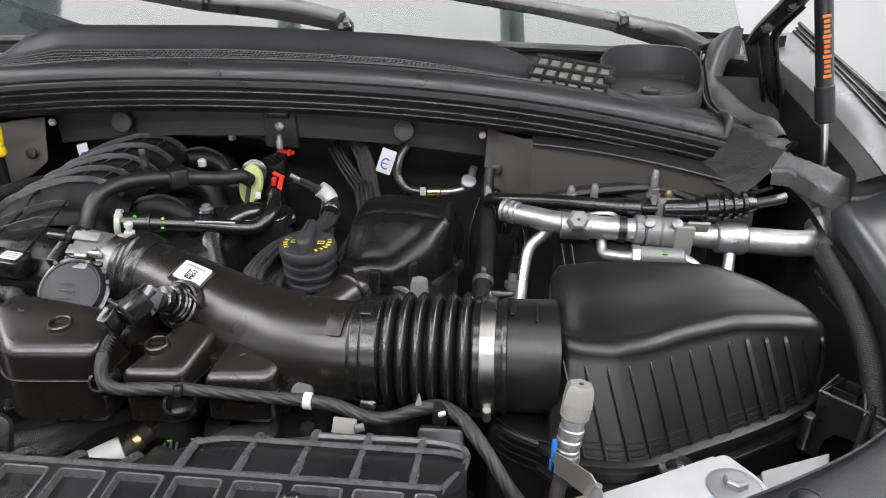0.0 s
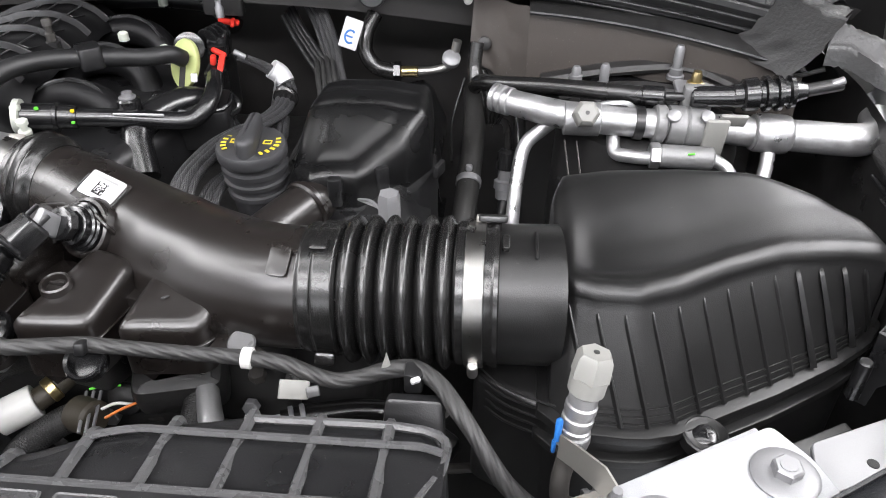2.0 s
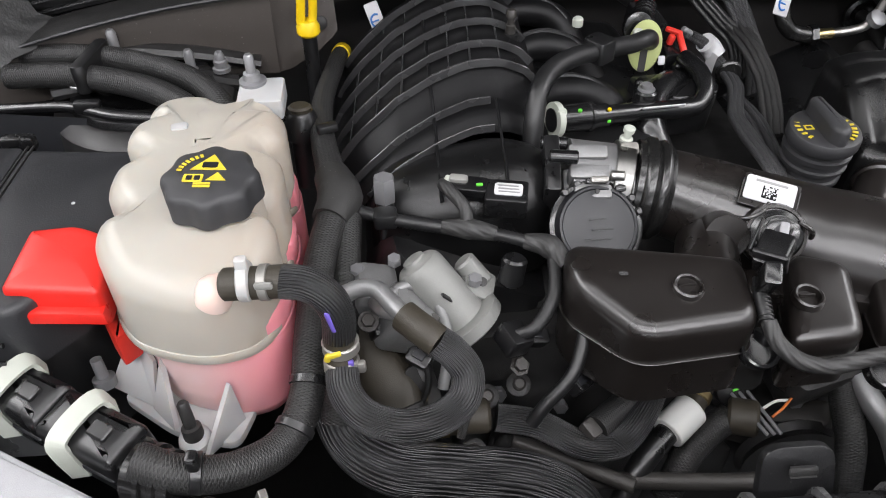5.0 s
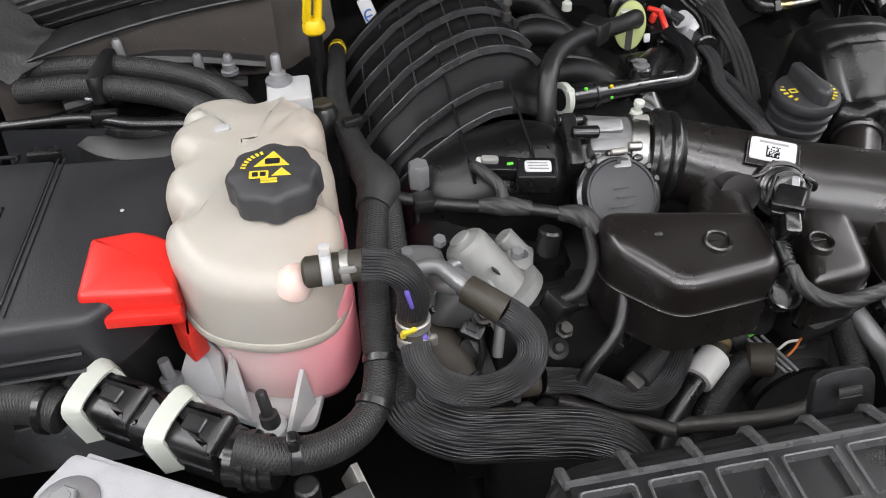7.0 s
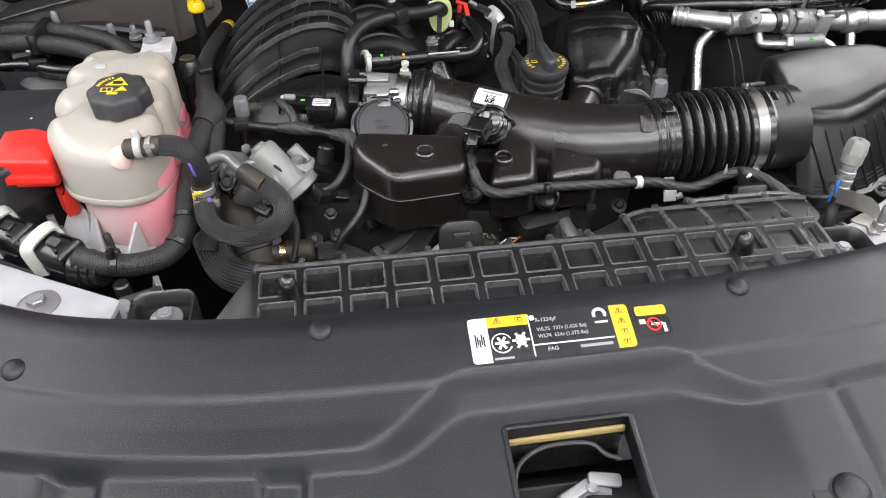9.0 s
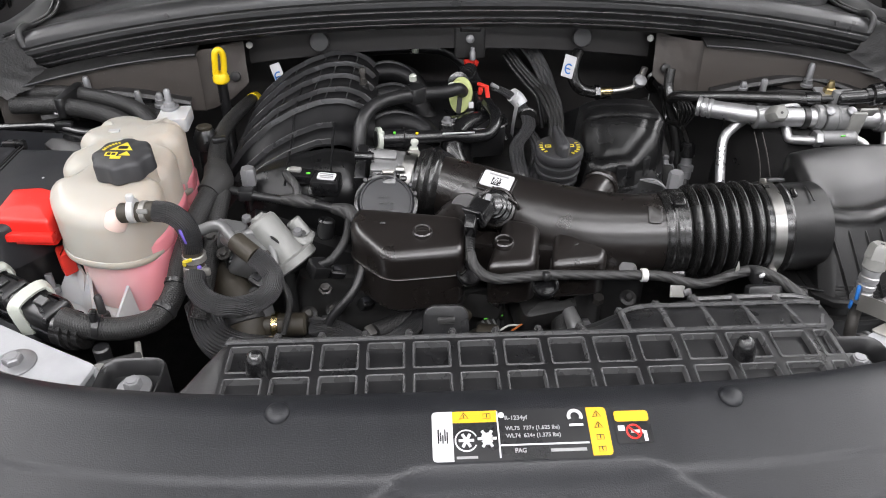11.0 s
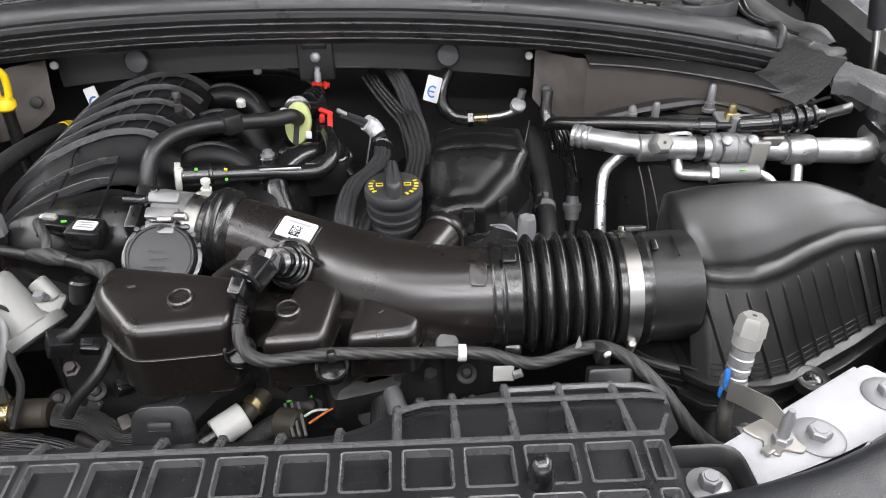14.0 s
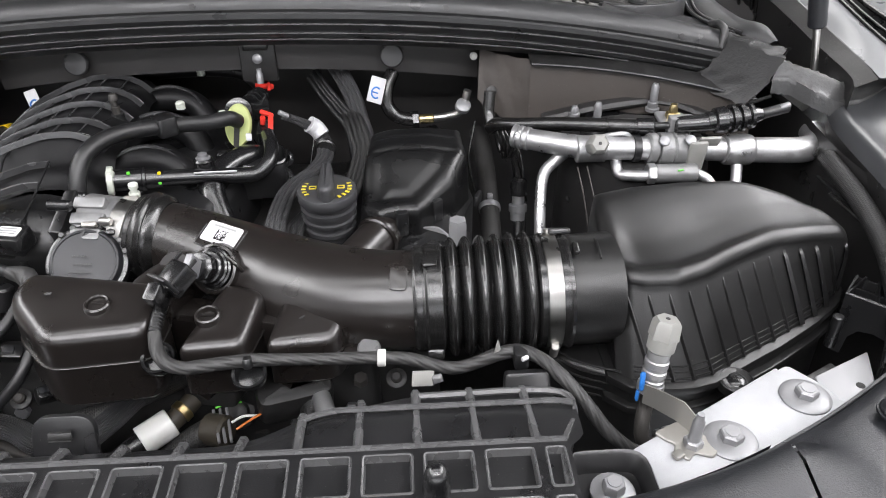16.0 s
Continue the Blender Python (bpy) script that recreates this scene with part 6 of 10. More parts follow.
part("cap_dot", lathe((0.455, 0.8532, 1.0974), (0, -0.85, 0.52), [(0, 0.002), (0.0006, 0.002)], 10), M_DARK, ac)

line = thing("brake_line", "black hydraulic line with a ribbed rubber boot above the pipe", "hose", (0.5, 0.93, 1.06))
part("hose", tube([(0.345, 1.0, 1.056), (0.352, 0.985, 1.068), (0.375, 0.965, 1.075), (0.42, 0.945, 1.083), (0.47, 0.922, 1.090), (0.515, 0.908, 1.093)], 0.0088, 14, 6), M_RUBBER, line)
part("hose", tube([(0.345, 1.0, 1.058), (0.343, 1.012, 1.075), (0.345, 1.02, 1.10)], 0.008, 12, 5), M_RUBBER, line)
part("ferrule", rod((0.512, 0.909, 1.093), (0.535, 0.905, 1.094), 0.0098, 14), M_GLOSS, line)
part("core", rod((0.533, 0.905, 1.094), (0.565, 0.902, 1.096), 0.0042, 10), M_BLACK, line)
part("sleeve", rod((0.558, 0.902, 1.096), (0.605, 0.900, 1.099), 0.0105, 18), M_GLOSS, line)
bp = [(0, 0.008), (0.006, 0.009), (0.008, 0.0118), (0.016, 0.0118), (0.018, 0.0155), (0.030, 0.0165), (0.032, 0.0132), (0.036, 0.0132), (0.037, 0.0172), (0.041, 0.0172), (0.042, 0.0132), (0.047, 0.0132), (0.048, 0.0172), (0.052, 0.0172), (0.053, 0.0130), (0.058, 0.0130), (0.060, 0.0160), (0.064, 0.0155), (0.066, 0.011), (0.076, 0.008)]
part("boot", lathe((0.590, 0.901, 1.098), (1, 0.03, 0.10), bp, 28), M_GLOSS, line, "ribbed black rubber boot", 40)
part("end", rod((0.665, 0.903, 1.106), (0.70, 0.908, 1.112), 0.0065, 12), M_BLACK, line)
part("nipple", rod((0.688, 0.905, 1.112), (0.700, 0.906, 1.117), 0.004, 10), M_ZINC, line)
for k in range(5):
    part("wire", tube([(0.352 + 0.004 * k, 0.985, 1.062), (0.356 + 0.006 * k, 0.975, 1.045), (0.36 + 0.003 * k, 0.98, 1.02)], 0.0015, 6, 4), M_RUBBER, line)

# ---- strut towers ----
for side in (1, -1):
    tw = thing("strut_tower", "black painted strut tower top with zinc studs", "strut tower", (side * 0.54, 0.98, 1.0), "strut towers")
    part("top", lathe((side * 0.535, 0.975, 0.90), (0, -0.06, 1), [(0, 0.10), (0.12, 0.098), (0.148, 0.092), (0.156, 0.082), (0.158, 0.06), (0.150, 0.045)], 40), M_BAY, tw)
    part("ring", lathe((side * 0.535, 0.97, 1.058), (0, -0.06, 1), [(0, 0.075), (0.006, 0.072), (0.008, 0.06), (0.004, 0.05), (0.0, 0.04)], 36), M_GLOSS, tw)
    part("brace", tube([(side * 0.42, 1.03, 1.055), (side * 0.50, 1.02, 1.075), (side * 0.58, 1.02, 1.08), (side * 0.64, 0.98, 1.07)], [0.012, 0.014, 0.014, 0.012], 8, 5, flat=0.5), M_BAY, tw)
    part("brace", tube([(side * 0.44, 0.99, 1.052), (side * 0.52, 0.98, 1.07), (side * 0.62, 0.95, 1.068)], 0.008, 8, 5), M_BAY, tw)
    for sx, sy, sz, h in ((0.565, 1.005, 1.072, 0.038), (0.455, 0.99, 1.066, 0.022), (0.485, 0.985, 1.06, 0.034)):
        part("stud", join(lathe((side * sx, sy, sz), (0, 0, 1), [(0, 0.0095), (0.004, 0.0095), (0.005, 0.0072), (0.012, 0.0072), (0.013, 0.0052), (h - 0.004, 0.0052), (h, 0.0035)], 14)), M_ZINC, tw, "zinc stud and nut")
    part("mount_plate", prism(round_poly([(-0.024, -0.018), (0.026, -0.014), (0.022, 0.018), (-0.018, 0.02)], 0.008), 0, 0.003, 0.001, 1, pose(side * 0.575, 0.955, 1.079, 6, 6, 10)), M_ZINC, tw)
    part("nut", join(hexnut((side * 0.575, 0.955, 1.082), (0, 0, 1), 0.0095, 0.008), lathe((side * 0.575, 0.955, 1.088), (0, 0, 1), [(0, 0.006), (0.008, 0.0055), (0.013, 0.004)], 12)), M_BRASS if side > 0 else M_ZINC, tw)

# ---- white front brackets with bolts ----
for side in (1, -1):
    br = thing("support_bracket", "white primed steel support bracket with large washers", "bracket", (side * 0.48, 0.49, 1.0), "white support brackets")
    pts = [(0.397, 0.472), (0.405, 0.424), (0.47, 0.440), (0.54, 0.470), (0.596, 0.507), (0.586, 0.535), (0.566, 0.562), (0.46, 0.506)]
    pts = [(side * x, y) for x, y in (pts if side > 0 else reversed(pts))]
    part("plate", prism(round_poly(pts, 0.006, 3), 1.004, 1.010, 0.002, 2), M_WHITE_PAINT, br)
    part("fold", prism(round_poly([(side * x, y) for x, y in ([(0.40, 0.466), (0.56, 0.556), (0.557, 0.563), (0.396, 0.472)] if side > 0 else [(0.396, 0.472), (0.557, 0.563), (0.56, 0.556), (0.40, 0.466)])], 0.001, 1), 0.96, 1.006, 0.001, 1), M_WHITE_PAINT, br)
    for bx, by in ((0.480, 0.476), (0.563, 0.520)):
        part("washer", lathe((side * bx, by, 1.0095), (0, 0, 1), [(0, 0.0215), (0.002, 0.0215), (0.0035, 0.0195), (0.0042, 0.012)], 30), M_ZINC, br, "wide zinc washer")
        part("bolt", join(hexnut((side * bx, by, 1.0125), (0, 0, 1), 0.0098, 0.008), lathe((side * bx, by, 1.0195), (0, 0, 1), [(0, 0.006), (0.0015, 0.0055)], 12)), M_ZINC, br)

# ---- service port ----
sp = thing("service_port", "air conditioning service port with pale grey cap on a steel clip", "service port", (0.43, 0.47, 1.0))
PA = V3((0.13, 0.16, 1.0)); PA /= np.linalg.norm(PA)
P0 = V3((0.4300, 0.5320, 1.022))
part("cap", join(lathe(P0 + PA * 0.034, PA, [(0, 0.0100), (0.002, 0.0118), (0.014, 0.0120)], 28), lathe(P0 + PA * 0.047, PA, [(0, 0.0132), (0.014, 0.0122), (0.0175, 0.0098)], 6)), M_GREYCAP, sp, "pale grey hexagonal cap")
part("cap_dot", lathe(P0 + PA * 0.0644, PA, [(0, 0.002), (0.0006, 0.002)], 10), M_DARK, sp)
part("body", lathe(P0, PA, [(-0.008, 0.008), (0.0, 0.0100), (0.006, 0.0102), (0.007, 0.0090), (0.010, 0.0090), (0.011, 0.0104), (0.015, 0.0104), (0.016, 0.0092), (0.019, 0.0092), (0.020, 0.0104), (0.025, 0.0104), (0.026, 0.0092), (0.034, 0.0098)], 28), M_PIPE, sp, "ribbed aluminium port body")
part("band", lathe(P0 - PA * 0.006, PA, [(0, 0.0112), (0.004, 0.0118), (0.008, 0.0112)], 24), M_PIPE, sp)
part("paint_mark", block(tuple(P0 + V3((-0.0105, -0.006, 0.010))), (0.0045, 0.004, 0.018), pose(0, 0, 0, -10, 8, 30)), M_BLUE, sp, "blue paint mark")
part("paint_mark", block(tuple(P0 + V3((-0.012, -0.004, -0.008))), (0.003, 0.004, 0.012)), M_BLUE, sp, "blue paint mark")
part("pipe", tube([P0 - PA * 0.004, P0 - PA * 0.022, (0.4245, 0.522, 0.985), (0.4270, 0.520, 0.968), (0.4380, 0.5235, 0.9570), (0.4480, 0.526, 0.9560)], 0.0066, 16, 6), M_GRIME, sp)
part("pipe_nut", lathe((0.4440, 0.5255, 0.9560), (1, 0.25, 0.1), [(0, 0.0090), (0.001, 0.0118), (0.005, 0.0118), (0.006, 0.0100), (0.009, 0.0100), (0.010, 0.0122), (0.014, 0.0122), (0.015, 0.0095)], 20), M_ALU, sp)
def strip(rows, thick):
    """A bent metal strip through pairs of edge points."""
    a = [V3(p) for p, q in rows]; b = [V3(q) for p, q in rows]
    verts, faces = [], []
    for p, q in zip(a, b):
        verts += [tuple(p), tuple(q), tuple(q + V3((thick * 0.6, thick * 0.6, -thick * 0.3))), tuple(p + V3((thick * 0.6, thick * 0.6, -thick * 0.3)))]
    for i in range(len(rows) - 1):
        for k in range(4):
            k2 = (k + 1) % 4
            faces.append((4 * i + k, 4 * i + k2, 4 * i + 4 + k2, 4 * i + 4 + k))
    n = 4 * (len(rows) - 1)
    faces += [(3, 2, 1, 0), (n, n + 1, n + 2, n + 3)]
    return verts, faces


part("clip_plate", strip([((0.420, 0.521, 1.033), (0.420, 0.520, 1.013)), ((0.430, 0.512, 1.034), (0.429, 0.512, 1.013)), ((0.446, 0.498, 1.033), (0.441, 0.499, 1.013)), ((0.4535, 0.489, 1.026), (0.447, 0.490, 1.0128)), ((0.4560, 0.484, 1.014), (0.449, 0.485, 1.0125))], 0.0022), M_CLIP, sp, "bent steel clip plate", 20)
part("clip_foot", prism(round_poly([(0.420, 0.487), (0.428, 0.478), (0.434, 0.474), (0.430, 0.466), (0.440, 0.456), (0.446, 0.464), (0.460, 0.458), (0.470, 0.470), (0.456, 0.486), (0.444, 0.498)], 0.004, 3), 1.0105, 1.0128, 0.0006, 1), M_CLIP, sp)
part("clip_tooth", block((0.4325, 0.462, 1.013), (0.010, 0.008, 0.004), pose(0, 0, 0, 0, 0, 30)), M_CLIP, sp)
part("stud", join(hexnut((0.4475, 0.472, 1.012), (0, 0, 1), 0.0080, 0.007), lathe((0.4475, 0.472, 1.018), (0.06, 0.05, 1), [(0, 0.0050), (0.020, 0.0048), (0.022, 0.0034), (0.027, 0.003)], 12)), M_ZINC, sp)

# loom and cable along the right apron
side_loom = thing("apron_loom", "black braided loom and thin cable along the inner fender", "wiring loom", (0.71, 0.75, 1.0))
part("sleeve", tube([(0.732, 0.85, 1.070), (0.729, 0.815, 1.068), (0.727, 0.765, 1.062), (0.727, 0.716, 1.048), (0.727, 0.68, 1.028), (0.727, 0.64, 0.985), (0.722, 0.61, 0.93)], 0.0115, 14, 6), M_LOOM, side_loom)
part("cable", tube([(0.716, 0.80, 1.05), (0.722, 0.72, 1.045), (0.718, 0.66, 1.01), (0.700, 0.61, 0.955), (0.675, 0.60, 0.90)], 0.0028, 8, 6), M_RUBBER, side_loom)
part("clip", block((0.728, 0.705, 1.045), (0.020, 0.014, 0.008), pose(0, 0, 0, 0, 0, 20)), M_GREYCAP, side_loom)
lbx = thing("headlamp_bracket", "ribbed black plastic bracket behind the side cover", "bracket", (0.68, 0.60, 0.9))
LB = Matrix(((0.727, 0.687, 0.0, 0.683), (-0.687, 0.727, 0.0, 0.674), (0.0, 0.0, 1.0, 1.002), (0, 0, 0, 1)))
arch_ = [(0.012, -0.075), (0.014, -0.052), (0.022, -0.040), (0.036, -0.037), (0.050, -0.040), (0.058, -0.052), (0.060, -0.075)]
wall_ = [(0.0, 0.0), (0.0, -0.075)] + arch_ + [(0.082, -0.075), (0.082, 0.0)]
part("front_wall", ([tuple(LB @ Vector((x, y, z))) for y in (0.0, 0.003) for x, z in wall_], [tuple(range(len(wall_))), tuple(reversed(range(len(wall_), 2 * len(wall_))))] + [(k, (k + 1) % len(wall_), (k + 1) % len(wall_) + len(wall_), k + len(wall_)) for k in range(len(wall_))]), M_COVER, lbx, "grey plastic wall with an arched cut")
part("top_edge", tube([tuple(LB @ Vector(p)) for p in ((0.0, 0.04, 0.0), (0.0, 0.0, 0.0), (0.082, 0.0, 0.0))], 0.0016, 6, 1), M_COVER_RIB, lbx, "paler top edge")
for k in range(4):
    part("rib", block(tuple(LB @ Vector((0.004 + 0.022 * k, 0.024, -0.014))), (0.0024, 0.046, 0.026), pose(0, 0, 0, 0, 0, -43 + (12 if k % 2 else -10)), r=0.0005, bevel=0.0005), M_BLACK, lbx)
for k in range(2):
    part("cross_rib", block(tuple(LB @ Vector((0.040, 0.020 + 0.022 * k, -0.014))), (0.080, 0.0024, 0.024), pose(0, 0, 0, 0, 0, -43), r=0.0005, bevel=0.0005), M_BLACK, lbx)
part("shelf", block(tuple(LB @ Vector((0.040, 0.026, -0.032))), (0.080, 0.046, 0.004), pose(0, 0, 0, 0, 0, -43)), M_DARK, lbx)
part("clip_boss", rod((0.672, 0.658, 0.945), (0.672, 0.658, 0.985), 0.006, 12), M_BLACK, lbx)
hc = thing("release_cable", "thin black release cable along the apron", "cable", (0.70, 0.62, 0.99))
part("cable", tube([(0.686, 0.592, 0.978), (0.6945, 0.605, 0.997), (0.7214, 0.648, 1.006), (0.7334, 0.70, 1.0197), (0.7384, 0.76, 1.036), (0.7334, 0.86, 1.04)], 0.0026, 8, 6), M_CONVO, hc)
part("ferrule", rod((0.690, 0.598, 0.988), (0.712, 0.634, 1.003), 0.0042, 10), M_BLACK, hc)
xt = thing("bracket_extension", "tongue beyond the white support bracket, shade put into its grey", "bracket", (0.625, 0.56, 0.985))
# Grey zinc puts the plate's shaded look into its colour
part("plate", prism(round_poly([(0.590, 0.520), (0.648, 0.545), (0.668, 0.598), (0.600, 0.567)], 0.003, 2), 0.984, 0.989, 0.001, 1), M_ZINC, xt)
part("rivet", lathe((0.636, 0.552, 0.988), (0, 0, 1), [(0, 0.0045), (0.0014, 0.0040)], 14), M_DARK, xt)
part("chute", block((0.60, 0.56, 0.94), (0.14, 0.06, 0.03), pose(0, 0, 0, 10, 0, 28)), M_BLACK, lbx)

# ---- engine ----
eng = thing("engine_block", "sooty dark engine block and timing cover low in the bay", "engine", (0, 0.85, 0.6))
part("block", block((0.0, 0.92, 0.78), (0.52, 0.40, 0.36), r=0.03, bevel=0.02), M_DARK, eng)
part("timing_cover", block((-0.02, 0.70, 0.78), (0.42, 0.06, 0.34), pose(0, 0, 0, -6, 0, 0), r=0.03, bevel=0.02), M_DARK, eng)
for vx, tilt in ((-0.22, 24), (0.22, -24)):
    part("valve_cover", block((vx, 0.92, 0.955), (0.17, 0.40, 0.08), pose(0, 0, 0, 0, tilt, 0), r=0.03, bevel=0.02), M_BLACK, eng)
    for k in range(5):
        part("cover_bolt", lathe((vx + 0.05 * (1 if vx > 0 else -1), 0.76 + 0.08 * k, 0.985), (0, 0, 1), [(0, 0.008), (0.006, 0.008), (0.009, 0.005)], 12), M_DARK, eng)
for bx, by, bz, r in ((-0.19, 0.675, 0.89, 0.008), (-0.13, 0.672, 0.87, 0.007), (0.02, 0.668, 0.85, 0.008), (0.10, 0.67, 0.86, 0.009), (0.16, 0.665, 0.88, 0.008)):
    part("bolt", hexnut((bx, by, bz), (0, -1, 0.3), r, 0.008), M_ZINC, eng)
part("pulley", lathe((-0.08, 0.66, 0.78), (0, -1, 0), [(0, 0.06), (0.004, 0.066), (0.012, 0.062), (0.020, 0.066), (0.024, 0.05), (0.022, 0.02)], 36), M_DARK, eng)
part("pulley", lathe((0.10, 0.655, 0.80), (0, -1, 0), [(0, 0.045), (0.004, 0.05), (0.012, 0.046), (0.020, 0.05), (0.024, 0.035), (0.022, 0.01)], 32), M_DARK, eng)
part("casting", block((0.10, 0.665, 0.91), (0.08, 0.05, 0.05), pose(0, 0, 0, 20, 0, 15), r=0.012, bevel=0.01), M_DARK, eng)
part("casting", block((0.02, 0.675, 0.92), (0.06, 0.05, 0.04), pose(0, 0, 0, -10, 0, -12), r=0.012, bevel=0.01), M_DARK, eng)

# accessories and castings seen between the hoses
rnd = random.Random(11)
for k in range(26):
    cx_, cy_, cz_ = rnd.uniform(-0.22, 0.34), rnd.uniform(0.65, 0.71), rnd.uniform(0.79, 0.87)
    mt = (M_DARK, M_GRIME, M_BLACK, M_GRIME, M_DULL)[k % 5]
    kind_ = k % 4
    if kind_ == 0:
        part("boss", lathe((cx_, cy_, cz_), (rnd.uniform(-0.4, 0.4), -0.7, 0.6), [(0, 0.020), (0.010, 0.019), (0.012, 0.014), (0.020, 0.013), (0.022, 0.010)], 20), mt, eng)
    elif kind_ == 1:
        part("casting", block((cx_, cy_, cz_), (rnd.uniform(0.03, 0.06), rnd.uniform(0.02, 0.04), rnd.uniform(0.02, 0.04)), pose(0, 0, 0, rnd.uniform(-30, 30), rnd.uniform(-30, 30), rnd.uniform(-40, 40)), r=0.008, bevel=0.006), mt, eng)
    elif kind_ == 2:
        part("bracket_rib", tube([(cx_ - 0.04, cy_, cz_), (cx_, cy_ - 0.01, cz_ + 0.012), (cx_ + 0.04, cy_ + 0.01, cz_ - 0.006)], 0.005, 8, 4), mt, eng)
    else:
        part("flange_bolt", join(lathe((cx_, cy_, cz_), (0, -0.6, 0.8), [(0, 0.010), (0.002, 0.010)], 16), hexnut((cx_, cy_ - 0.001, cz_ + 0.0015), (0, -0.6, 0.8), 0.0065, 0.006)), M_GRIME, eng)

# intake manifold with arched runners
man = thing("intake_manifold", "black plastic intake manifold with arched ribbed runners", "intake manifold", (-0.2, 0.95, 0.98))
plen = [(-0.300, 0.770), (-0.268, 0.748), (-0.20, 0.745), (-0.145, 0.752), (-0.128, 0.775), (-0.130, 0.83), (-0.17, 0.85), (-0.27, 0.845), (-0.300, 0.82)]
part("plenum", prism(round_poly(plen, 0.02, 5), 0.97, 1.072, 0.034, 6, tilt=lambda x, y: -0.018 * smooth(-0.20, -0.30, x) - 0.012 * smooth(0.79, 0.75, y)), M_CASE, man, angle=60)
part("bed", prism(round_poly([(-0.30, 0.80), (-0.02, 0.80), (0.03, 0.95), (0.02, 1.16), (-0.29, 1.17)], 0.03, 4), 0.96, 1.035, 0.02, 4), M_BLACK, man)
def arch_z(x):
    """Crest of the runners across the manifold."""
    return float(np.interp(x, (-0.345, -0.330, -0.312, -0.300, -0.27, -0.235, -0.20, -0.165, -0.14, -0.122), (0.998, 1.030, 1.052, 1.063, 1.085, 1.099, 1.107, 1.107, 1.097, 1.078)))


def runner_y(x):
    """How far a runner leans back from its left end."""
    return 0.045 * smooth(-0.335, -0.17, x)


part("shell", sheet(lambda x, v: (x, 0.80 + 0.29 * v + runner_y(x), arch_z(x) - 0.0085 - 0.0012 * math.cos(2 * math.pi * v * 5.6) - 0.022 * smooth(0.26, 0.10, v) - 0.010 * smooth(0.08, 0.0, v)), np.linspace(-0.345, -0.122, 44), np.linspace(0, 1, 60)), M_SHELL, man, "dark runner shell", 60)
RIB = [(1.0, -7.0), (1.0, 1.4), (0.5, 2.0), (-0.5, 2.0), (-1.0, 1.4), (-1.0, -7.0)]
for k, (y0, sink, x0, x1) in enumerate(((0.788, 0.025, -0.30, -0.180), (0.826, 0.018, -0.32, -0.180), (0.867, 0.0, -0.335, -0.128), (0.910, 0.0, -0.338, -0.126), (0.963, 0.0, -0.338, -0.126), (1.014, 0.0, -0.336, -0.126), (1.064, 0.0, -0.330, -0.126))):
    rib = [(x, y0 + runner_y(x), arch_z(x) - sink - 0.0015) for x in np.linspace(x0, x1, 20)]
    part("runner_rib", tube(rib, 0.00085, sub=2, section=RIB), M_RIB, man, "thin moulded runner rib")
    if k < 2:
        continue
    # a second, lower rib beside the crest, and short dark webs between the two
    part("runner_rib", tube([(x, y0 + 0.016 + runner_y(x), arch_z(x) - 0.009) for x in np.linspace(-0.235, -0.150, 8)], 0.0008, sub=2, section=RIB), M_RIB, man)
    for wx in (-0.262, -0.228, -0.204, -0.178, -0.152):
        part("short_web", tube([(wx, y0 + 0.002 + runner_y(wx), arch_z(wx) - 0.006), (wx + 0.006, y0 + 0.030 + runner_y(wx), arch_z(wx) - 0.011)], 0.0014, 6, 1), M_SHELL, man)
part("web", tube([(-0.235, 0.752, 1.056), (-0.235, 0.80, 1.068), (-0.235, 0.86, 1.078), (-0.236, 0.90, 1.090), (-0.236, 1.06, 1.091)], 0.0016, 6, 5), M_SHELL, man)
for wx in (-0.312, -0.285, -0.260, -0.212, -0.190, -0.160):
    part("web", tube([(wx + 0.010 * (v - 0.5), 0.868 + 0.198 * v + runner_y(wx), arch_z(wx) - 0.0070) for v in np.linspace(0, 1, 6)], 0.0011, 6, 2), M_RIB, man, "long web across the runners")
part("web", tube([(-0.176, 0.762, 1.066), (-0.176, 0.81, 1.078), (-0.176, 0.862, 1.092)], 0.0014, 6, 4), M_SHELL, man)
# short glossy runners towards the middle
for bx, by, drop, size in ((-0.082, 0.925, 0.013, 1.15), (-0.090, 1.025, 0.010, 1.1), (-0.098, 1.11, 0.005, 1.1)):
    part("runner", tube([(bx - 0.065, by - 0.012, 1.033 - drop), (bx - 0.045, by + 0.006, 1.060 - drop), (bx - 0.005, by + 0.010, 1.068 - drop), (bx + 0.030, by + 0.002, 1.058 - drop), (bx + 0.050, by - 0.018, 1.03 - drop), (bx + 0.055, by - 0.030, 1.0 - drop)], [r * size for r in (0.013, 0.015, 0.016, 0.016, 0.015, 0.014)], 16, 6), M_SHELL, man)
    # Crest tube in the paler plastic draws the runner's highlight
    part("rib", tube([(bx - 0.050, by + 0.000, 1.074 - drop), (bx - 0.030, by + 0.008, 1.0835 - drop), (bx - 0.005, by + 0.010, 1.0865 - drop), (bx + 0.020, by + 0.004, 1.080 - drop), (bx + 0.040, by - 0.010, 1.066 - drop)], 0.0030, 8, 6), M_RIB, man, "pale crest rib drawn for the runner's highlight")
part("boss", lathe((-0.016, 0.905, 1.02), (0, 0, 1), [(0, 0.016), (0.04, 0.012), (0.048, 0.012), (0.05, 0.010)], 18), M_GLOSS, man)
part("boss_bolt", lathe((-0.016, 0.905, 1.068), (0, 0, 1), [(0, 0.009), (0.003, 0.009), (0.004, 0.006), (0.008, 0.0055)], 14), M_ZINC, man)
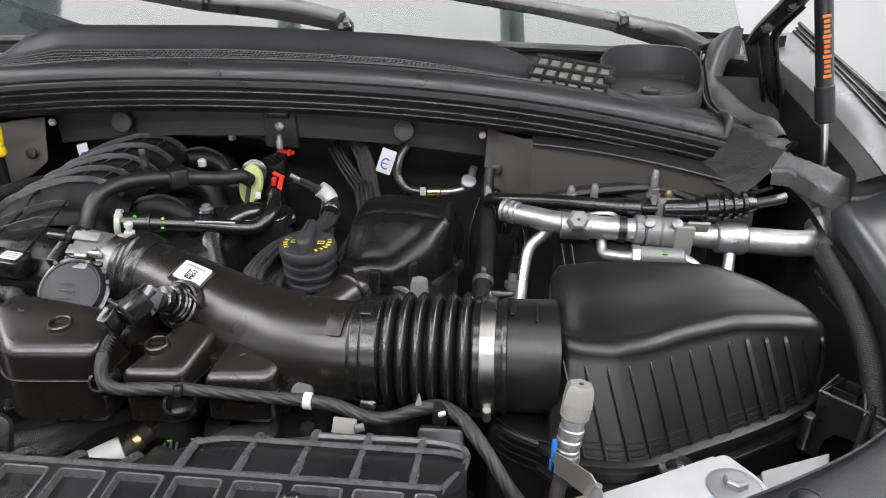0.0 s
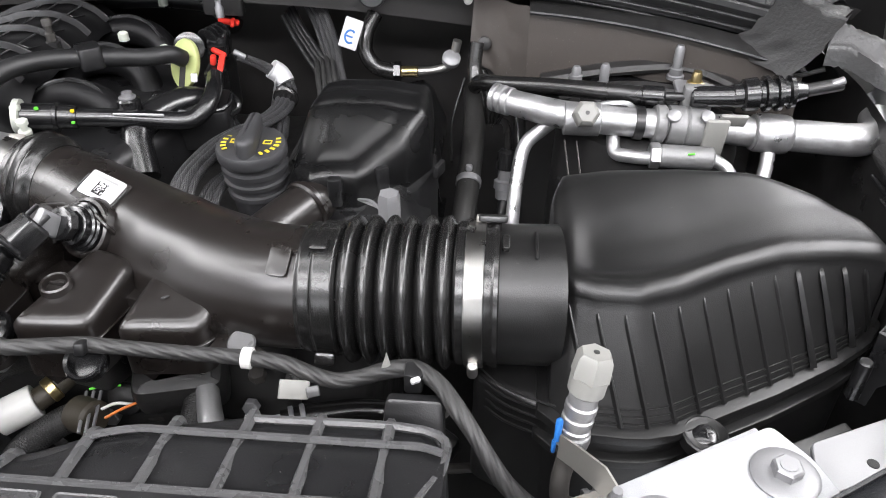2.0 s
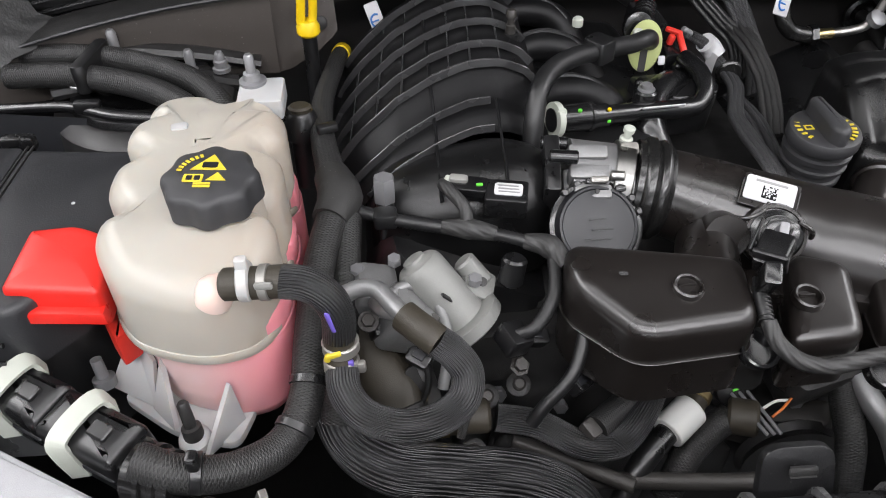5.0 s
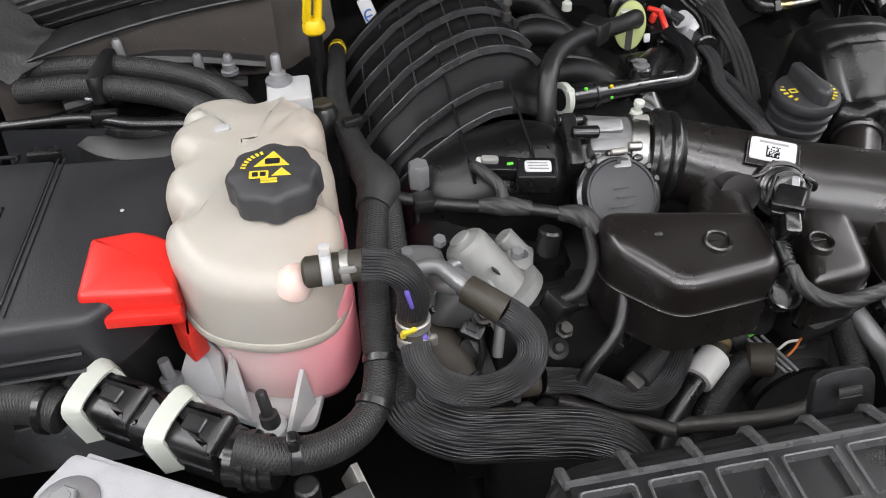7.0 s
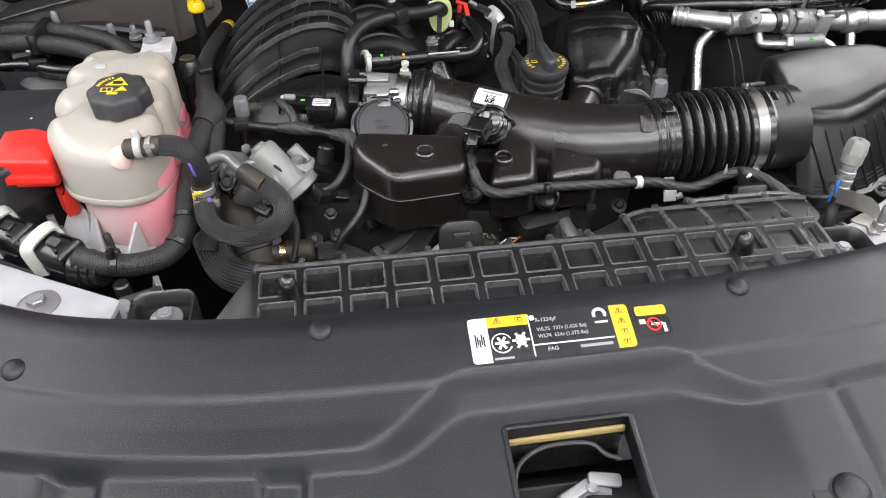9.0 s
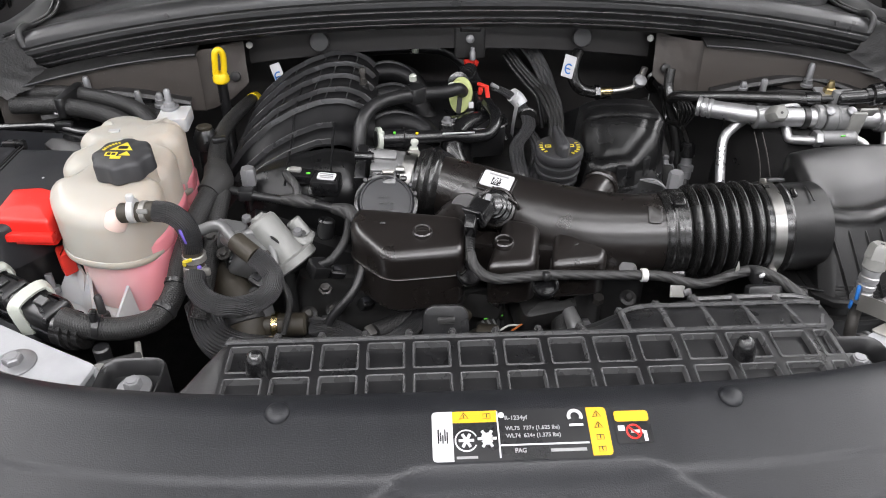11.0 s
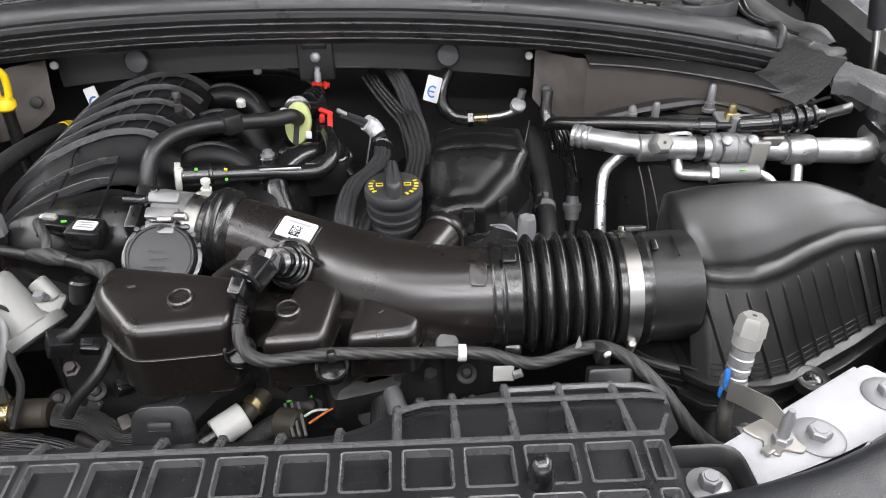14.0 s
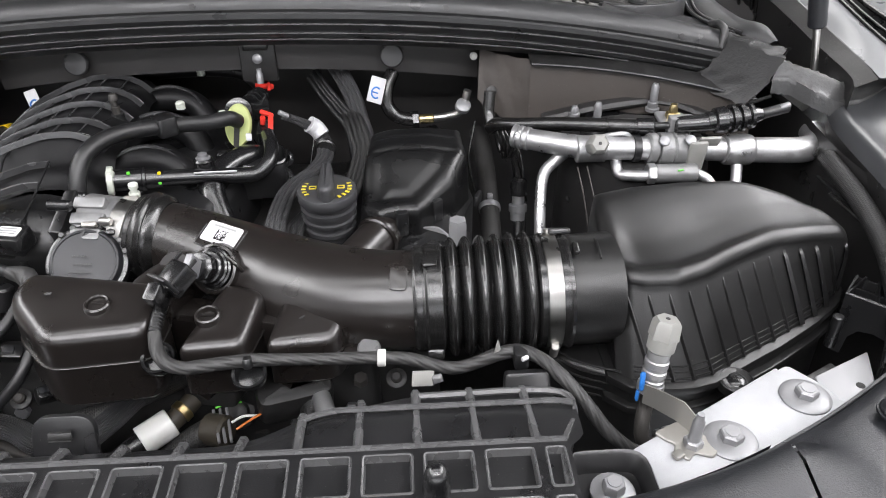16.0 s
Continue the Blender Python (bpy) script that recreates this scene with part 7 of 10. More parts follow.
part("boss", lathe((-0.1425, 1.003, 1.060), (0, 0, 1), [(0, 0.014), (0.006, 0.013), (0.010, 0.010), (0.030, 0.0085), (0.031, 0.0066)], 16), M_BLACK, man, "black stud tower")
part("stud", lathe((-0.1425, 1.003, 1.090), (0, 0, 1), [(0, 0.0058), (0.010, 0.0054), (0.011, 0.0038), (0.018, 0.0038), (0.019, 0.0058), (0.025, 0.0056), (0.027, 0.004)], 14), M_GRIME, man, "grey stud")
part("runner", tube([(0.06, 0.98, 1.03), (0.02, 0.95, 1.045), (-0.01, 0.90, 1.035), (0.005, 0.86, 1.0)], 0.017, 12, 5), M_GLOSS, man)
for wx, wy, wz in ((-0.06, 1.13, 1.094), (-0.065, 1.02, 1.088), (-0.005, 0.99, 1.085)):
    part("cap", lathe((wx, wy, wz), (0, 0, 1), [(0, 0.006), (0.008, 0.006), (0.010, 0.004)], 14), M_LEVER, man, "pale green plastic cap")
# extra dark shapes at the back of the manifold
part("rail", tube([(-0.25, 1.16, 1.06), (-0.15, 1.17, 1.085), (-0.02, 1.16, 1.09), (0.03, 1.13, 1.07)], 0.012, 10, 5), M_BLACK, man)

# breather hose, quick connector and foam disc
hose = thing("breather_hose", "black moulded breather hose with pale print", "hose", (-0.10, 0.9, 1.05))
part("hose", tube([(-0.143, 0.832, 1.05), (-0.142, 0.842, 1.075), (-0.136, 0.860, 1.097), (-0.120, 0.885, 1.106), (-0.092, 0.911, 1.106), (-0.05, 0.942, 1.098), (-0.018, 0.966, 1.09), (0.004, 0.982, 1.088), (0.012, 0.995, 1.078)], 0.0098, 18, 8), M_CONVO, hose)
part("clip", block((-0.062, 0.934, 1.102), (0.024, 0.026, 0.024), pose(0, 0, 0, 0, 0, 38), r=0.005), M_BLACK, hose)
for k in range(9):
    part("print_bar", block((-0.1385 + 0.0004 * k, 0.8285 + 0.0024 * k, 1.064 + 0.0036 * k), (0.0035, 0.0006, 0.0022), pose(0, 0, 0, -30, 0, 0), r=0.0002, bevel=0.0002), M_COVER_RIB, hose, "grey print bar")
disc = thing("foam_disc", "pale green foam isolator with a slot round the hose", "foam pad", (0.012, 1.0, 1.04))
dm = Matrix.Translation((0.010, 1.004, 1.070)) @ pose(0, 0, 0, 68, 0, -18)
part("pad", prism([(0.0185 * math.cos(a), 0.027 * math.sin(a) * (1 if math.sin(a) > 0 else 1.1)) for a in np.linspace(0, 2 * math.pi, 32, endpoint=False)], -0.004, 0.004, 0.002, 2, dm, low=0.002), M_GREEN, disc)
part("slot", prism(rect(-0.004, -0.030, 0.004, 0.0, 0.003, 3), 0.003, 0.0046, 0.0003, 1, dm), M_DULL, disc)
qc = thing("quick_connector", "black vapour line with cream quick connector", "hose", (-0.05, 0.88, 1.03))
Q0, Q1 = V3((-0.112, 0.868, 1.062)), V3((-0.02, 0.893, 1.052))
QW = (Q1 - Q0) / np.linalg.norm(Q1 - Q0)
part("collar", lathe(Q0 - QW * 0.008, QW, [(0, 0.012), (0.001, 0.0175), (0.007, 0.0175), (0.008, 0.013)], 24), M_LEVER, qc, "cream collar")
part("collar_bore", lathe(Q0 - QW * 0.0088, QW, [(0, 0.0118), (0.0012, 0.0118)], 20), M_BLACK, qc)
for a in (0.9, -2.2):
    part("collar_lug", block(tuple(Q0 + V3((0.0, -0.012 * math.cos(a), 0.016 * math.sin(a)))), (0.010, 0.008, 0.006)), M_LEVER, qc)
part("body", lathe(Q0, QW, [(0, 0.0135), (0.03, 0.0140), (0.031, 0.0155), (0.034, 0.0155), (0.035, 0.0125), (0.052, 0.0120)], 24), M_GLOSS, qc)
part("line", tube([Q0 + QW * 0.048, Q1, (0.02, 0.905, 1.045), (0.045, 0.915, 1.043), (0.058, 0.930, 1.052), (0.058, 0.955, 1.06), (0.05, 0.985, 1.062)], 0.0098, 16, 6), M_GLOSS, qc)
part("print_bar", block((0.0, 0.889, 1.0585), (0.05, 0.002, 0.004), pose(0, 0, 0, 35, 6, 15)), M_LABEL, qc, "white print stripe")
for dx, mat, dz in ((0.02, M_PAINTDAB, 0.013), (0.053, M_YELLOW, 0.011), (0.053, M_PAINTDAB, 0.002)):
    c = Q0 + QW * dx + V3((0, -0.0085 if dz > 0.005 else -0.012, dz if dz > 0.005 else 0.0))
    part("paint_dab", block(tuple(c), (0.004, 0.004, 0.003)), mat, qc)

# oil filler
oil = thing("oil_filler", "black oil filler cap with yellow symbols on a ribbed neck", "oil cap", (0.135, 0.83, 0.98))
OC = V3((0.1375, 0.829, 1.0530)); OA = V3((0.0, -0.06, 1.0))
part("neck", lathe((0.1375, 0.836, 0.955), OA, [(0, 0.0215), (0.05, 0.0265), (0.056, 0.0275), (0.057, 0.0300), (0.062, 0.0302), (0.063, 0.0275), (0.070, 0.0275), (0.071, 0.0312), (0.075, 0.0318), (0.076, 0.0290), (0.082, 0.0290), (0.083, 0.0320), (0.088, 0.0325), (0.089, 0.0290), (0.098, 0.0290)], 40), M_CAP, oil)
cap = part("cap", lathe(OC, OA, [(-0.003, 0.0320), (0.0, 0.0338), (0.008, 0.0338), (0.0105, 0.0325), (0.0115, 0.0300), (0.0112, 0.008)], 44), M_CAP, oil)
part("grip", prism(round_poly([(-0.0095, -0.022), (-0.004, -0.0315), (0.004, -0.0315), (0.0095, -0.022), (0.0060, 0.031), (-0.0060, 0.031)], 0.004, 3), 0.0, 0.021, 0.006, 4, Matrix.Translation(tuple(OC + V3((0, 0, 0.008)))) @ pose(0, 0, 0, 3, 0, 3)), M_CAP, cap)
for sx in (-1, 1):
    for k in range(7):
        a = (math.pi if sx < 0 else 0.0) + (-0.95 + 0.26 * k)
        c = OC + V3((0.0262 * math.cos(a), 0.0262 * math.sin(a), 0.0116))
        part("print_mark", block(tuple(c), (0.0052, 0.0030, 0.0010), pose(0, 0, 0, 3, 0, math.degrees(a)), r=0.0003, bevel=0.0003), M_PRINT_YELLOW, cap, "yellow print mark")
    for dx, dy, wx, wy in ((0.0, 0.0030, 0.0085, 0.0014), (0.0, -0.0030, 0.0085, 0.0014), (-0.0036, 0.0, 0.0014, 0.0070), (0.0036, 0.0, 0.0014, 0.0070)):
        part("print_symbol", block(tuple(OC + V3((sx * 0.0160 + dx, 0.001 + dy, 0.0116))), (wx, wy, 0.0010), pose(0, 0, 0, 3, 0, 0), r=0.0003, bevel=0.0003), M_PRINT_YELLOW, cap, "yellow symbol line")

# black box beside the filler
cov = thing("coil_cover", "black plastic cover box with stepped front", "cover", (0.24, 0.87, 0.93))


def depth_in(poly, x, y):
    """Distance inside a convex outline (minus: outside)."""
    out = 1.0
    for (ax, ay), (bx, by) in zip(poly, poly[1:] + poly[:1]):
        dx, dy = bx - ax, by - ay
        out = min(out, (dx * (y - ay) - dy * (x - ax)) / math.hypot(dx, dy))
    return out


COVER_OUT_LINE = [(0.174, 0.818), (0.196, 0.803), (0.242, 0.806), (0.284, 0.848), (0.302, 0.886), (0.300, 0.950), (0.186, 0.942), (0.178, 0.870)]


def cover_z(x, y):
    """Top of the cover: a flat rear half, a sloped front half with a raised lip, and upright walls."""
    d = depth_in(COVER_OUT_LINE, x, y)
    z = 1.087 - 0.006 * smooth(0.25, 0.30, x) - 0.038 * smooth(0.900, 0.812, y) - 0.006 * smooth(0.215, 0.180, x)
    lip = 1 - smooth(0.845, 0.900, y)
    z -= lip * 0.0030 * math.exp(-((d - 0.022) / 0.006) ** 2)
    z -= 0.0020 * (math.exp(-((y - 0.915) / 0.003) ** 2) + math.exp(-((y - 0.885) / 0.003) ** 2)) * smooth(0.006, 0.016, d)
    z -= 0.013 * (1 - math.sqrt(max(0.0, 1 - (1 - min(1.0, max(0.0, d) / 0.013)) ** 2)))
    return z - 0.14 * smooth(0.0005, -0.010, d)


part("box", sheet(lambda x, y: (x, y, cover_z(x, y)), np.linspace(0.160, 0.316, 84), np.linspace(0.788, 0.964, 92)), M_CASE, cov, angle=70)
for nx, ny in ((0.262, 0.830), (0.222, 0.804)):
    part("notch", block((nx, ny - 0.002, 1.030), (0.014, 0.010, 0.030), pose(0, 0, 0, 0, 0, 40 if nx > 0.25 else 4), r=0.003, bevel=0.002), M_BLACK, cov)
part("skirt", prism(round_poly([(0.182, 0.800), (0.246, 0.798), (0.296, 0.842), (0.312, 0.890), (0.306, 0.945), (0.19, 0.945)], 0.008, 3), 0.93, 1.012, 0.004, 2), M_BLACK, cov)
part("spout", tube([(0.206, 0.818, 1.016), (0.188, 0.790, 1.014), (0.158, 0.745, 1.006)], [0.0225, 0.0225, 0.0225], 28, 4), M_TUBE, cov, "round spout")
part("spout_collar", lathe((0.196, 0.802, 1.0155), (-0.46, -0.82, -0.10), [(0, 0.0235), (0.002, 0.0260), (0.006, 0.0262), (0.008, 0.0240)], 28), M_TUBE, cov)
for k in range(3):
    part("bracket_wire", tube([(0.246, 0.790, 1.030), (0.262 + 0.004 * k, 0.775, 1.038 - 0.004 * k), (0.276, 0.762, 1.030)], 0.0012, 6, 4), M_ZINC, cov)
part("side_clip", block((0.315, 0.868, 1.022), (0.006, 0.020, 0.014), pose(0, 0, 0, 0, 0, -20)), M_BLACK, cov)
nut = thing("spacer_nut", "tall zinc hexagonal spacer nut behind the bellows", "nut", (0.281, 0.752, 1.0))
part("nut", hexnut((0.281, 0.752, 1.03), (0, 0, 1), 0.0105, 0.032), M_ZINC, nut)
part("post", rod((0.281, 0.752, 0.95), (0.281, 0.752, 1.031), 0.006, 12), M_DARK, nut)
part("foot", block((0.281, 0.76, 0.955), (0.05, 0.04, 0.02)), M_DARK, nut)
nut2 = thing("spacer_nut", "tall zinc hexagonal spacer nut beside the plenum", "nut", (-0.285, 0.768, 1.0))
part("nut", hexnut((-0.284, 0.768, 1.050), (0, 0, 1), 0.0102, 0.024), M_ZINC, nut2)
part("post", rod((-0.284, 0.768, 0.96), (-0.284, 0.768, 1.05), 0.008, 12), M_BLACK, nut2)

# right rear wiring and small pipes
wires = thing("rear_loom", "bundle of black braided wires at the firewall", "wiring loom", (0.15, 1.05, 1.0))
rnd = random.Random(5)


def strands(path, n, r, gap, side, name, material):
    """Parallel sleeves along one path, laid side by side."""
    for k in range(n):
        o = (k - (n - 1) / 2) * gap
        pts = [(x + side[0] * o + rnd.uniform(-0.0006, 0.0006), y + side[1] * o, z + side[2] * o - abs(o) * 0.25) for x, y, z in path]
        part(name, tube(pts, r * rnd.uniform(0.9, 1.1), 12, 7), material, wires)


strands([(0.118, 1.155, 1.116), (0.133, 1.140, 1.099), (0.146, 1.120, 1.084), (0.158, 1.100, 1.061), (0.166, 1.080, 1.040), (0.174, 1.060, 1.018), (0.178, 1.045, 0.97)], 4, 0.0042, 0.0060, (0.86, 0.1, 0.45), "loom", M_WEAVE)
strands([(0.098, 1.140, 1.090), (0.114, 1.120, 1.071), (0.134, 1.100, 1.052), (0.152, 1.080, 1.034), (0.160, 1.06, 0.99)], 4, 0.0034, 0.0062, (0.7, 0.1, 0.6), "wire", M_CONVO)
strands([(0.150, 1.10, 1.050), (0.160, 1.06, 1.040), (0.168, 1.02, 1.020), (0.160, 0.97, 1.004), (0.150, 0.93, 0.99)], 4, 0.0036, 0.0070, (0.9, 0.2, 0.2), "wire", M_LOOM)
part("plug_pin", rod((0.060, 1.028, 1.076), (0.072, 1.031, 1.068), 0.0035, 10), M_ZINC, wires)
strands([(0.070, 1.031, 1.069), (0.088, 1.040, 1.057), (0.105, 1.047, 1.042), (0.1145, 1.040, 1.031), (0.1198, 1.015, 1.0266), (0.1181, 0.985, 1.0248), (0.1054, 0.95, 1.0252), (0.0902, 0.91, 1.0313), (0.0829, 0.86, 1.0381), (0.0803, 0.79, 1.040), (0.080, 0.76, 1.01)], 4, 0.0036, 0.0058, (0.88, 0.35, -0.25), "loom", M_WEAVE)
strands([(0.118, 0.99, 1.012), (0.126, 0.94, 1.010), (0.116, 0.88, 1.015), (0.098, 0.82, 1.02), (0.094, 0.78, 1.0)], 3, 0.0040, 0.0070, (0.95, 0.2, 0.0), "loom", M_WEAVE)
part("label_sleeve", tube([(0.097, 1.0445, 1.050), (0.106, 1.0472, 1.042), (0.1135, 1.0425, 1.0325)], [0.0118, 0.0122, 0.0118], 20, 4), M_LABEL, wires, "white printed sleeve")


def tag_point(u, v):
    """White tag: it hangs from the sleeve and bends to the front."""
    return (0.105 - 0.0100 * v + 0.001 * u, 1.032 - 0.022 * v * v - 0.0105 * u, 1.042 - 0.048 * v + 0.001 * u)


part("tag", sheet(tag_point, np.linspace(-1, 1, 5), np.linspace(0, 1, 10), 0.0006), M_LABEL, wires, "white printed tag hanging from the loom")
part("sleeve_ring", lathe((0.1203, 1.018, 1.0268), (-0.05, -1, -0.08), [(0, 0.0135), (0.002, 0.0150), (0.006, 0.0150), (0.008, 0.0130)], 22), M_RUBBER, wires)
conn = thing("harness_connector", "black connectors with red locking clips on the manifold", "connector", (0.03, 1.05, 1.03))
part("body", block((0.025, 1.080, 1.070), (0.026, 0.026, 0.026), pose(0, 0, 0, 15, 0, 12)), M_GLOSS, conn)
part("red_clip", join(block((0.033, 1.100, 1.086), (0.026, 0.008, 0.005), pose(0, 0, 0, 25, 10, 12)), block((0.024, 1.092, 1.083), (0.005, 0.016, 0.005), pose(0, 0, 0, 25, 10, 12)), block((0.040, 1.094, 1.087), (0.005, 0.014, 0.005), pose(0, 0, 0, 25, 10, 12))), M_RED_PART, conn, "red locking clip")
part("red_clip", join(block((0.046, 1.018, 1.078), (0.020, 0.006, 0.005), pose(0, 0, 0, 20, 14, -20)), block((0.052, 1.004, 1.070), (0.007, 0.024, 0.005), pose(0, 0, 0, 30, 8, 8))), M_RED_PART, conn, "red locking clip")
part("body", block((0.030, 1.060, 1.072), (0.024, 0.040, 0.020), pose(0, 0, 0, 15, 0, 16), r=0.004, bevel=0.002), M_GLOSS, conn)
for k in range(4):
    part("collar_ring", lathe((0.020 + 0.003 * k, 1.052 + 0.008 * k, 1.080), (0.3, 1, 0.1), [(0, 0.010), (0.001, 0.013), (0.003, 0.013), (0.004, 0.010)], 16), M_GLOSS, conn)
part("red_clip", block((0.041, 1.010, 1.072), (0.007, 0.008, 0.012), pose(0, 0, 0, 10, 8, 10)), M_RED_PART, conn, "red locking clip")
part("body", block((0.042, 1.01, 1.045), (0.018, 0.030, 0.04), pose(0, 0, 0, 10, 0, 0), r=0.004, bevel=0.002), M_GLOSS, conn)
for bx_, by_ in ((0.048, 0.985), (-0.004, 0.948)):
    part("stud", lathe((bx_, by_, 0.99), (0, 0.05, 1), [(0, 0.0075), (0.046, 0.0070), (0.047, 0.0048), (0.056, 0.0048), (0.057, 0.0085), (0.063, 0.0085), (0.066, 0.006)], 14), M_GLOSS, conn)
part("clip_arm", tube([(0.060, 0.975, 1.045), (0.075, 0.970, 1.044), (0.080, 0.962, 1.036), (0.072, 0.955, 1.030)], 0.004, 8, 3, flat=0.6), M_GLOSS, conn)
part("clip_arm", tube([(0.058, 0.965, 1.024), (0.073, 0.960, 1.023), (0.080, 0.952, 1.015)], 0.004, 8, 3, flat=0.6), M_GLOSS, conn)
part("collar", lathe((0.005, 1.04, 1.075), (0.2, -1, 0.3), [(0, 0.014), (0.01, 0.018), (0.014, 0.018), (0.016, 0.012)], 18), M_GLOSS, conn)
part("pin", lathe((0.033, 1.075, 1.10), (0, 0, 1), [(0, 0.005), (0.012, 0.005), (0.014, 0.0035), (0.02, 0.0035)], 10), M_ZINC, conn)
part("tag", block((0.025, 0.985, 1.06), (0.008, 0.002, 0.010), pose(0, 0, 0, -20, 0, 0)), M_LABEL, conn)
part("box", block((0.030, 0.955, 1.022), (0.085, 0.05, 0.05), pose(0, 0, 0, 8, 0, 8), r=0.008, bevel=0.003), M_BLACK, conn)
part("box_rim", tube([(-0.012, 0.936, 1.048), (0.030, 0.930, 1.044), (0.072, 0.936, 1.046), (0.074, 0.965, 1.051)], 0.0022, 6, 3), M_GLOSS, conn)
fl = thing("heater_pipe", "black hose with brass fitting and bent steel pipe at the firewall", "pipe", (0.26, 1.1, 1.03))
part("hose", tube([(0.215, 1.11, 1.098), (0.206, 1.095, 1.080), (0.206, 1.085, 1.058), (0.220, 1.08, 1.042), (0.245, 1.078, 1.037)], 0.010, 14, 6), M_RUBBER, fl)
part("nut", lathe((0.242, 1.078, 1.0375), (1, 0, 0.05), [(0, 0.0125), (0.008, 0.0125)], 6), M_GLOSS, fl)
part("ferrule", rod((0.250, 1.078, 1.038), (0.272, 1.078, 1.039), 0.0068, 14), M_BRASS, fl, "brass ferrule")
part("pipe", tube([(0.270, 1.078, 1.039), (0.29, 1.078, 1.041), (0.308, 1.075, 1.048), (0.315, 1.073, 1.062), (0.320, 1.072, 1.082)], 0.0055, 12, 6), M_STEEL, fl)
part("ring", lathe((0.312, 1.068, 1.058), (0.2, -0.6, 0.8), [(0, 0.011), (0.008, 0.011), (0.010, 0.008)], 14), M_ZINC, fl)
for tx, ty, tz, mk in ((0.192, 1.07, 1.087, 22), (-0.290, 1.10, 1.071, -16)):
    tag = thing("wire_tag", "white hanging wire tag with a blue print", "tag", (tx, ty, tz - 0.02), "wire tags")
    part("card", block((tx, ty, tz), (0.022 if mk > 0 else 0.017, 0.0015, 0.036), pose(0, 0, 0, -25, mk, 10)), M_LABEL, tag)
    face = pose(tx, ty, tz, -25, mk, 10)
    mark = [tuple(face @ Vector((0.0062 * math.cos(a), -0.0012, -0.004 + 0.0075 * math.sin(a)))) for a in np.linspace(0.9, 2 * math.pi - 0.9, 14)]
    part("print_mark", tube(mark, 0.0012, 6, 2), M_BLUE, tag, "round blue print")
    part("print_bar", tube([tuple(face @ Vector((x, -0.0012, -0.004))) for x in (-0.005, 0.003)], 0.0010, 6, 1), M_BLUE, tag)

# ---- coolant tank ----
tank = thing("coolant_tank", "milky white coolant tank half full of pink coolant", "coolant tank", (-0.425, 0.70, 0.95))


def scalloped():
    """Outline of the tank: four bulging lobes along each side, two at the back."""
    right = [(-0.420, 0.604), (-0.388, 0.607), (-0.370, 0.622), (-0.3605, 0.650), (-0.3625, 0.672), (-0.3735, 0.6865), (-0.3625, 0.702), (-0.3600, 0.722), (-0.3635, 0.744), (-0.3755, 0.7575), (-0.3645, 0.774), (-0.3635, 0.792), (-0.3680, 0.810), (-0.3800, 0.8195), (-0.3760, 0.836), (-0.3870, 0.852), (-0.4040, 0.854), (-0.4200, 0.842)]
    left = [(-0.4370, 0.854), (-0.4600, 0.856), (-0.4800, 0.846), (-0.4870, 0.826), (-0.4780, 0.812), (-0.4900, 0.796), (-0.4915, 0.774), (-0.4790, 0.756), (-0.4910, 0.738), (-0.4915, 0.712), (-0.4800, 0.692), (-0.4890, 0.674), (-0.4850, 0.650), (-0.4620, 0.620)]
    return [(p[0], p[1]) for p in spline([(x, y, 0) for x, y in right + left], 5, True)]


UP = scalloped()


def tank_tilt(x, y):
    side = smooth(0.018, 0.050, abs(x + 0.426))
    notch = sum(math.exp(-((y - c) / 0.007) ** 2) for c in (0.689, 0.757, 0.816))
    return 0.008 * smooth(0.64, 0.80, y) - 0.012 * smooth(0.67, 0.60, y) - 0.007 * smooth(0.800, 0.822, y) - 0.0045 * notch * side


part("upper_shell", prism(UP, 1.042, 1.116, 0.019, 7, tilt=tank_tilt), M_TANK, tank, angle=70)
part("seam", prism(inset2d(UP, -0.0018), 1.034, 1.044, 0.003, 2, low=0.003), M_TANK, tank)
LOW = [(x + 0.008, y + 0.002) for x, y in UP]
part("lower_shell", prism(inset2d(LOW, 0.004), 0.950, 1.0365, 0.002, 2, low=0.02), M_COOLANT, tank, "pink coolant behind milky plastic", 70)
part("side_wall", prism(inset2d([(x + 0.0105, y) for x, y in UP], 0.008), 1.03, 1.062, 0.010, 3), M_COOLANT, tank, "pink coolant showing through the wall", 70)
part("bulge", lathe((-0.400, 0.614, 1.090), (0.25, -0.10, 0.6), [(0, 0.014), (0.010, 0.013), (0.016, 0.009), (0.019, 0.003)], 24), M_TANK_PORT, tank, "pale pink port dome", 70)
part("filler_neck", lathe((-0.404, 0.690, 1.10), (0, -0.04, 1), [(0, 0.034), (0.016, 0.031), (0.026, 0.030)], 32), M_TANK, tank)
CA = V3((-0.02, -0.07, 1.0))
CB = V3((-0.404, 0.688, 1.118))
tcap = part("cap", lathe(CB, CA, [(0, 0.0320), (0.002, 0.0340), (0.019, 0.0336), (0.0225, 0.0322), (0.0245, 0.029), (0.0252, 0.009)], 96, 8, 0.050), M_CAP, tank, "dark grey lobed pressure cap")
u_, v_, w_ = axes_for(CA)


def on_cap(px, py, sx, sy, rot=0.0):
    return Matrix.Translation(tuple(CB + V3(CA) / np.linalg.norm(CA) * 0.0254 + V3((px * 0.86, py * 0.86, 0.06 * py)))) @ pose(0, 0, 0, 4, 1, rot)


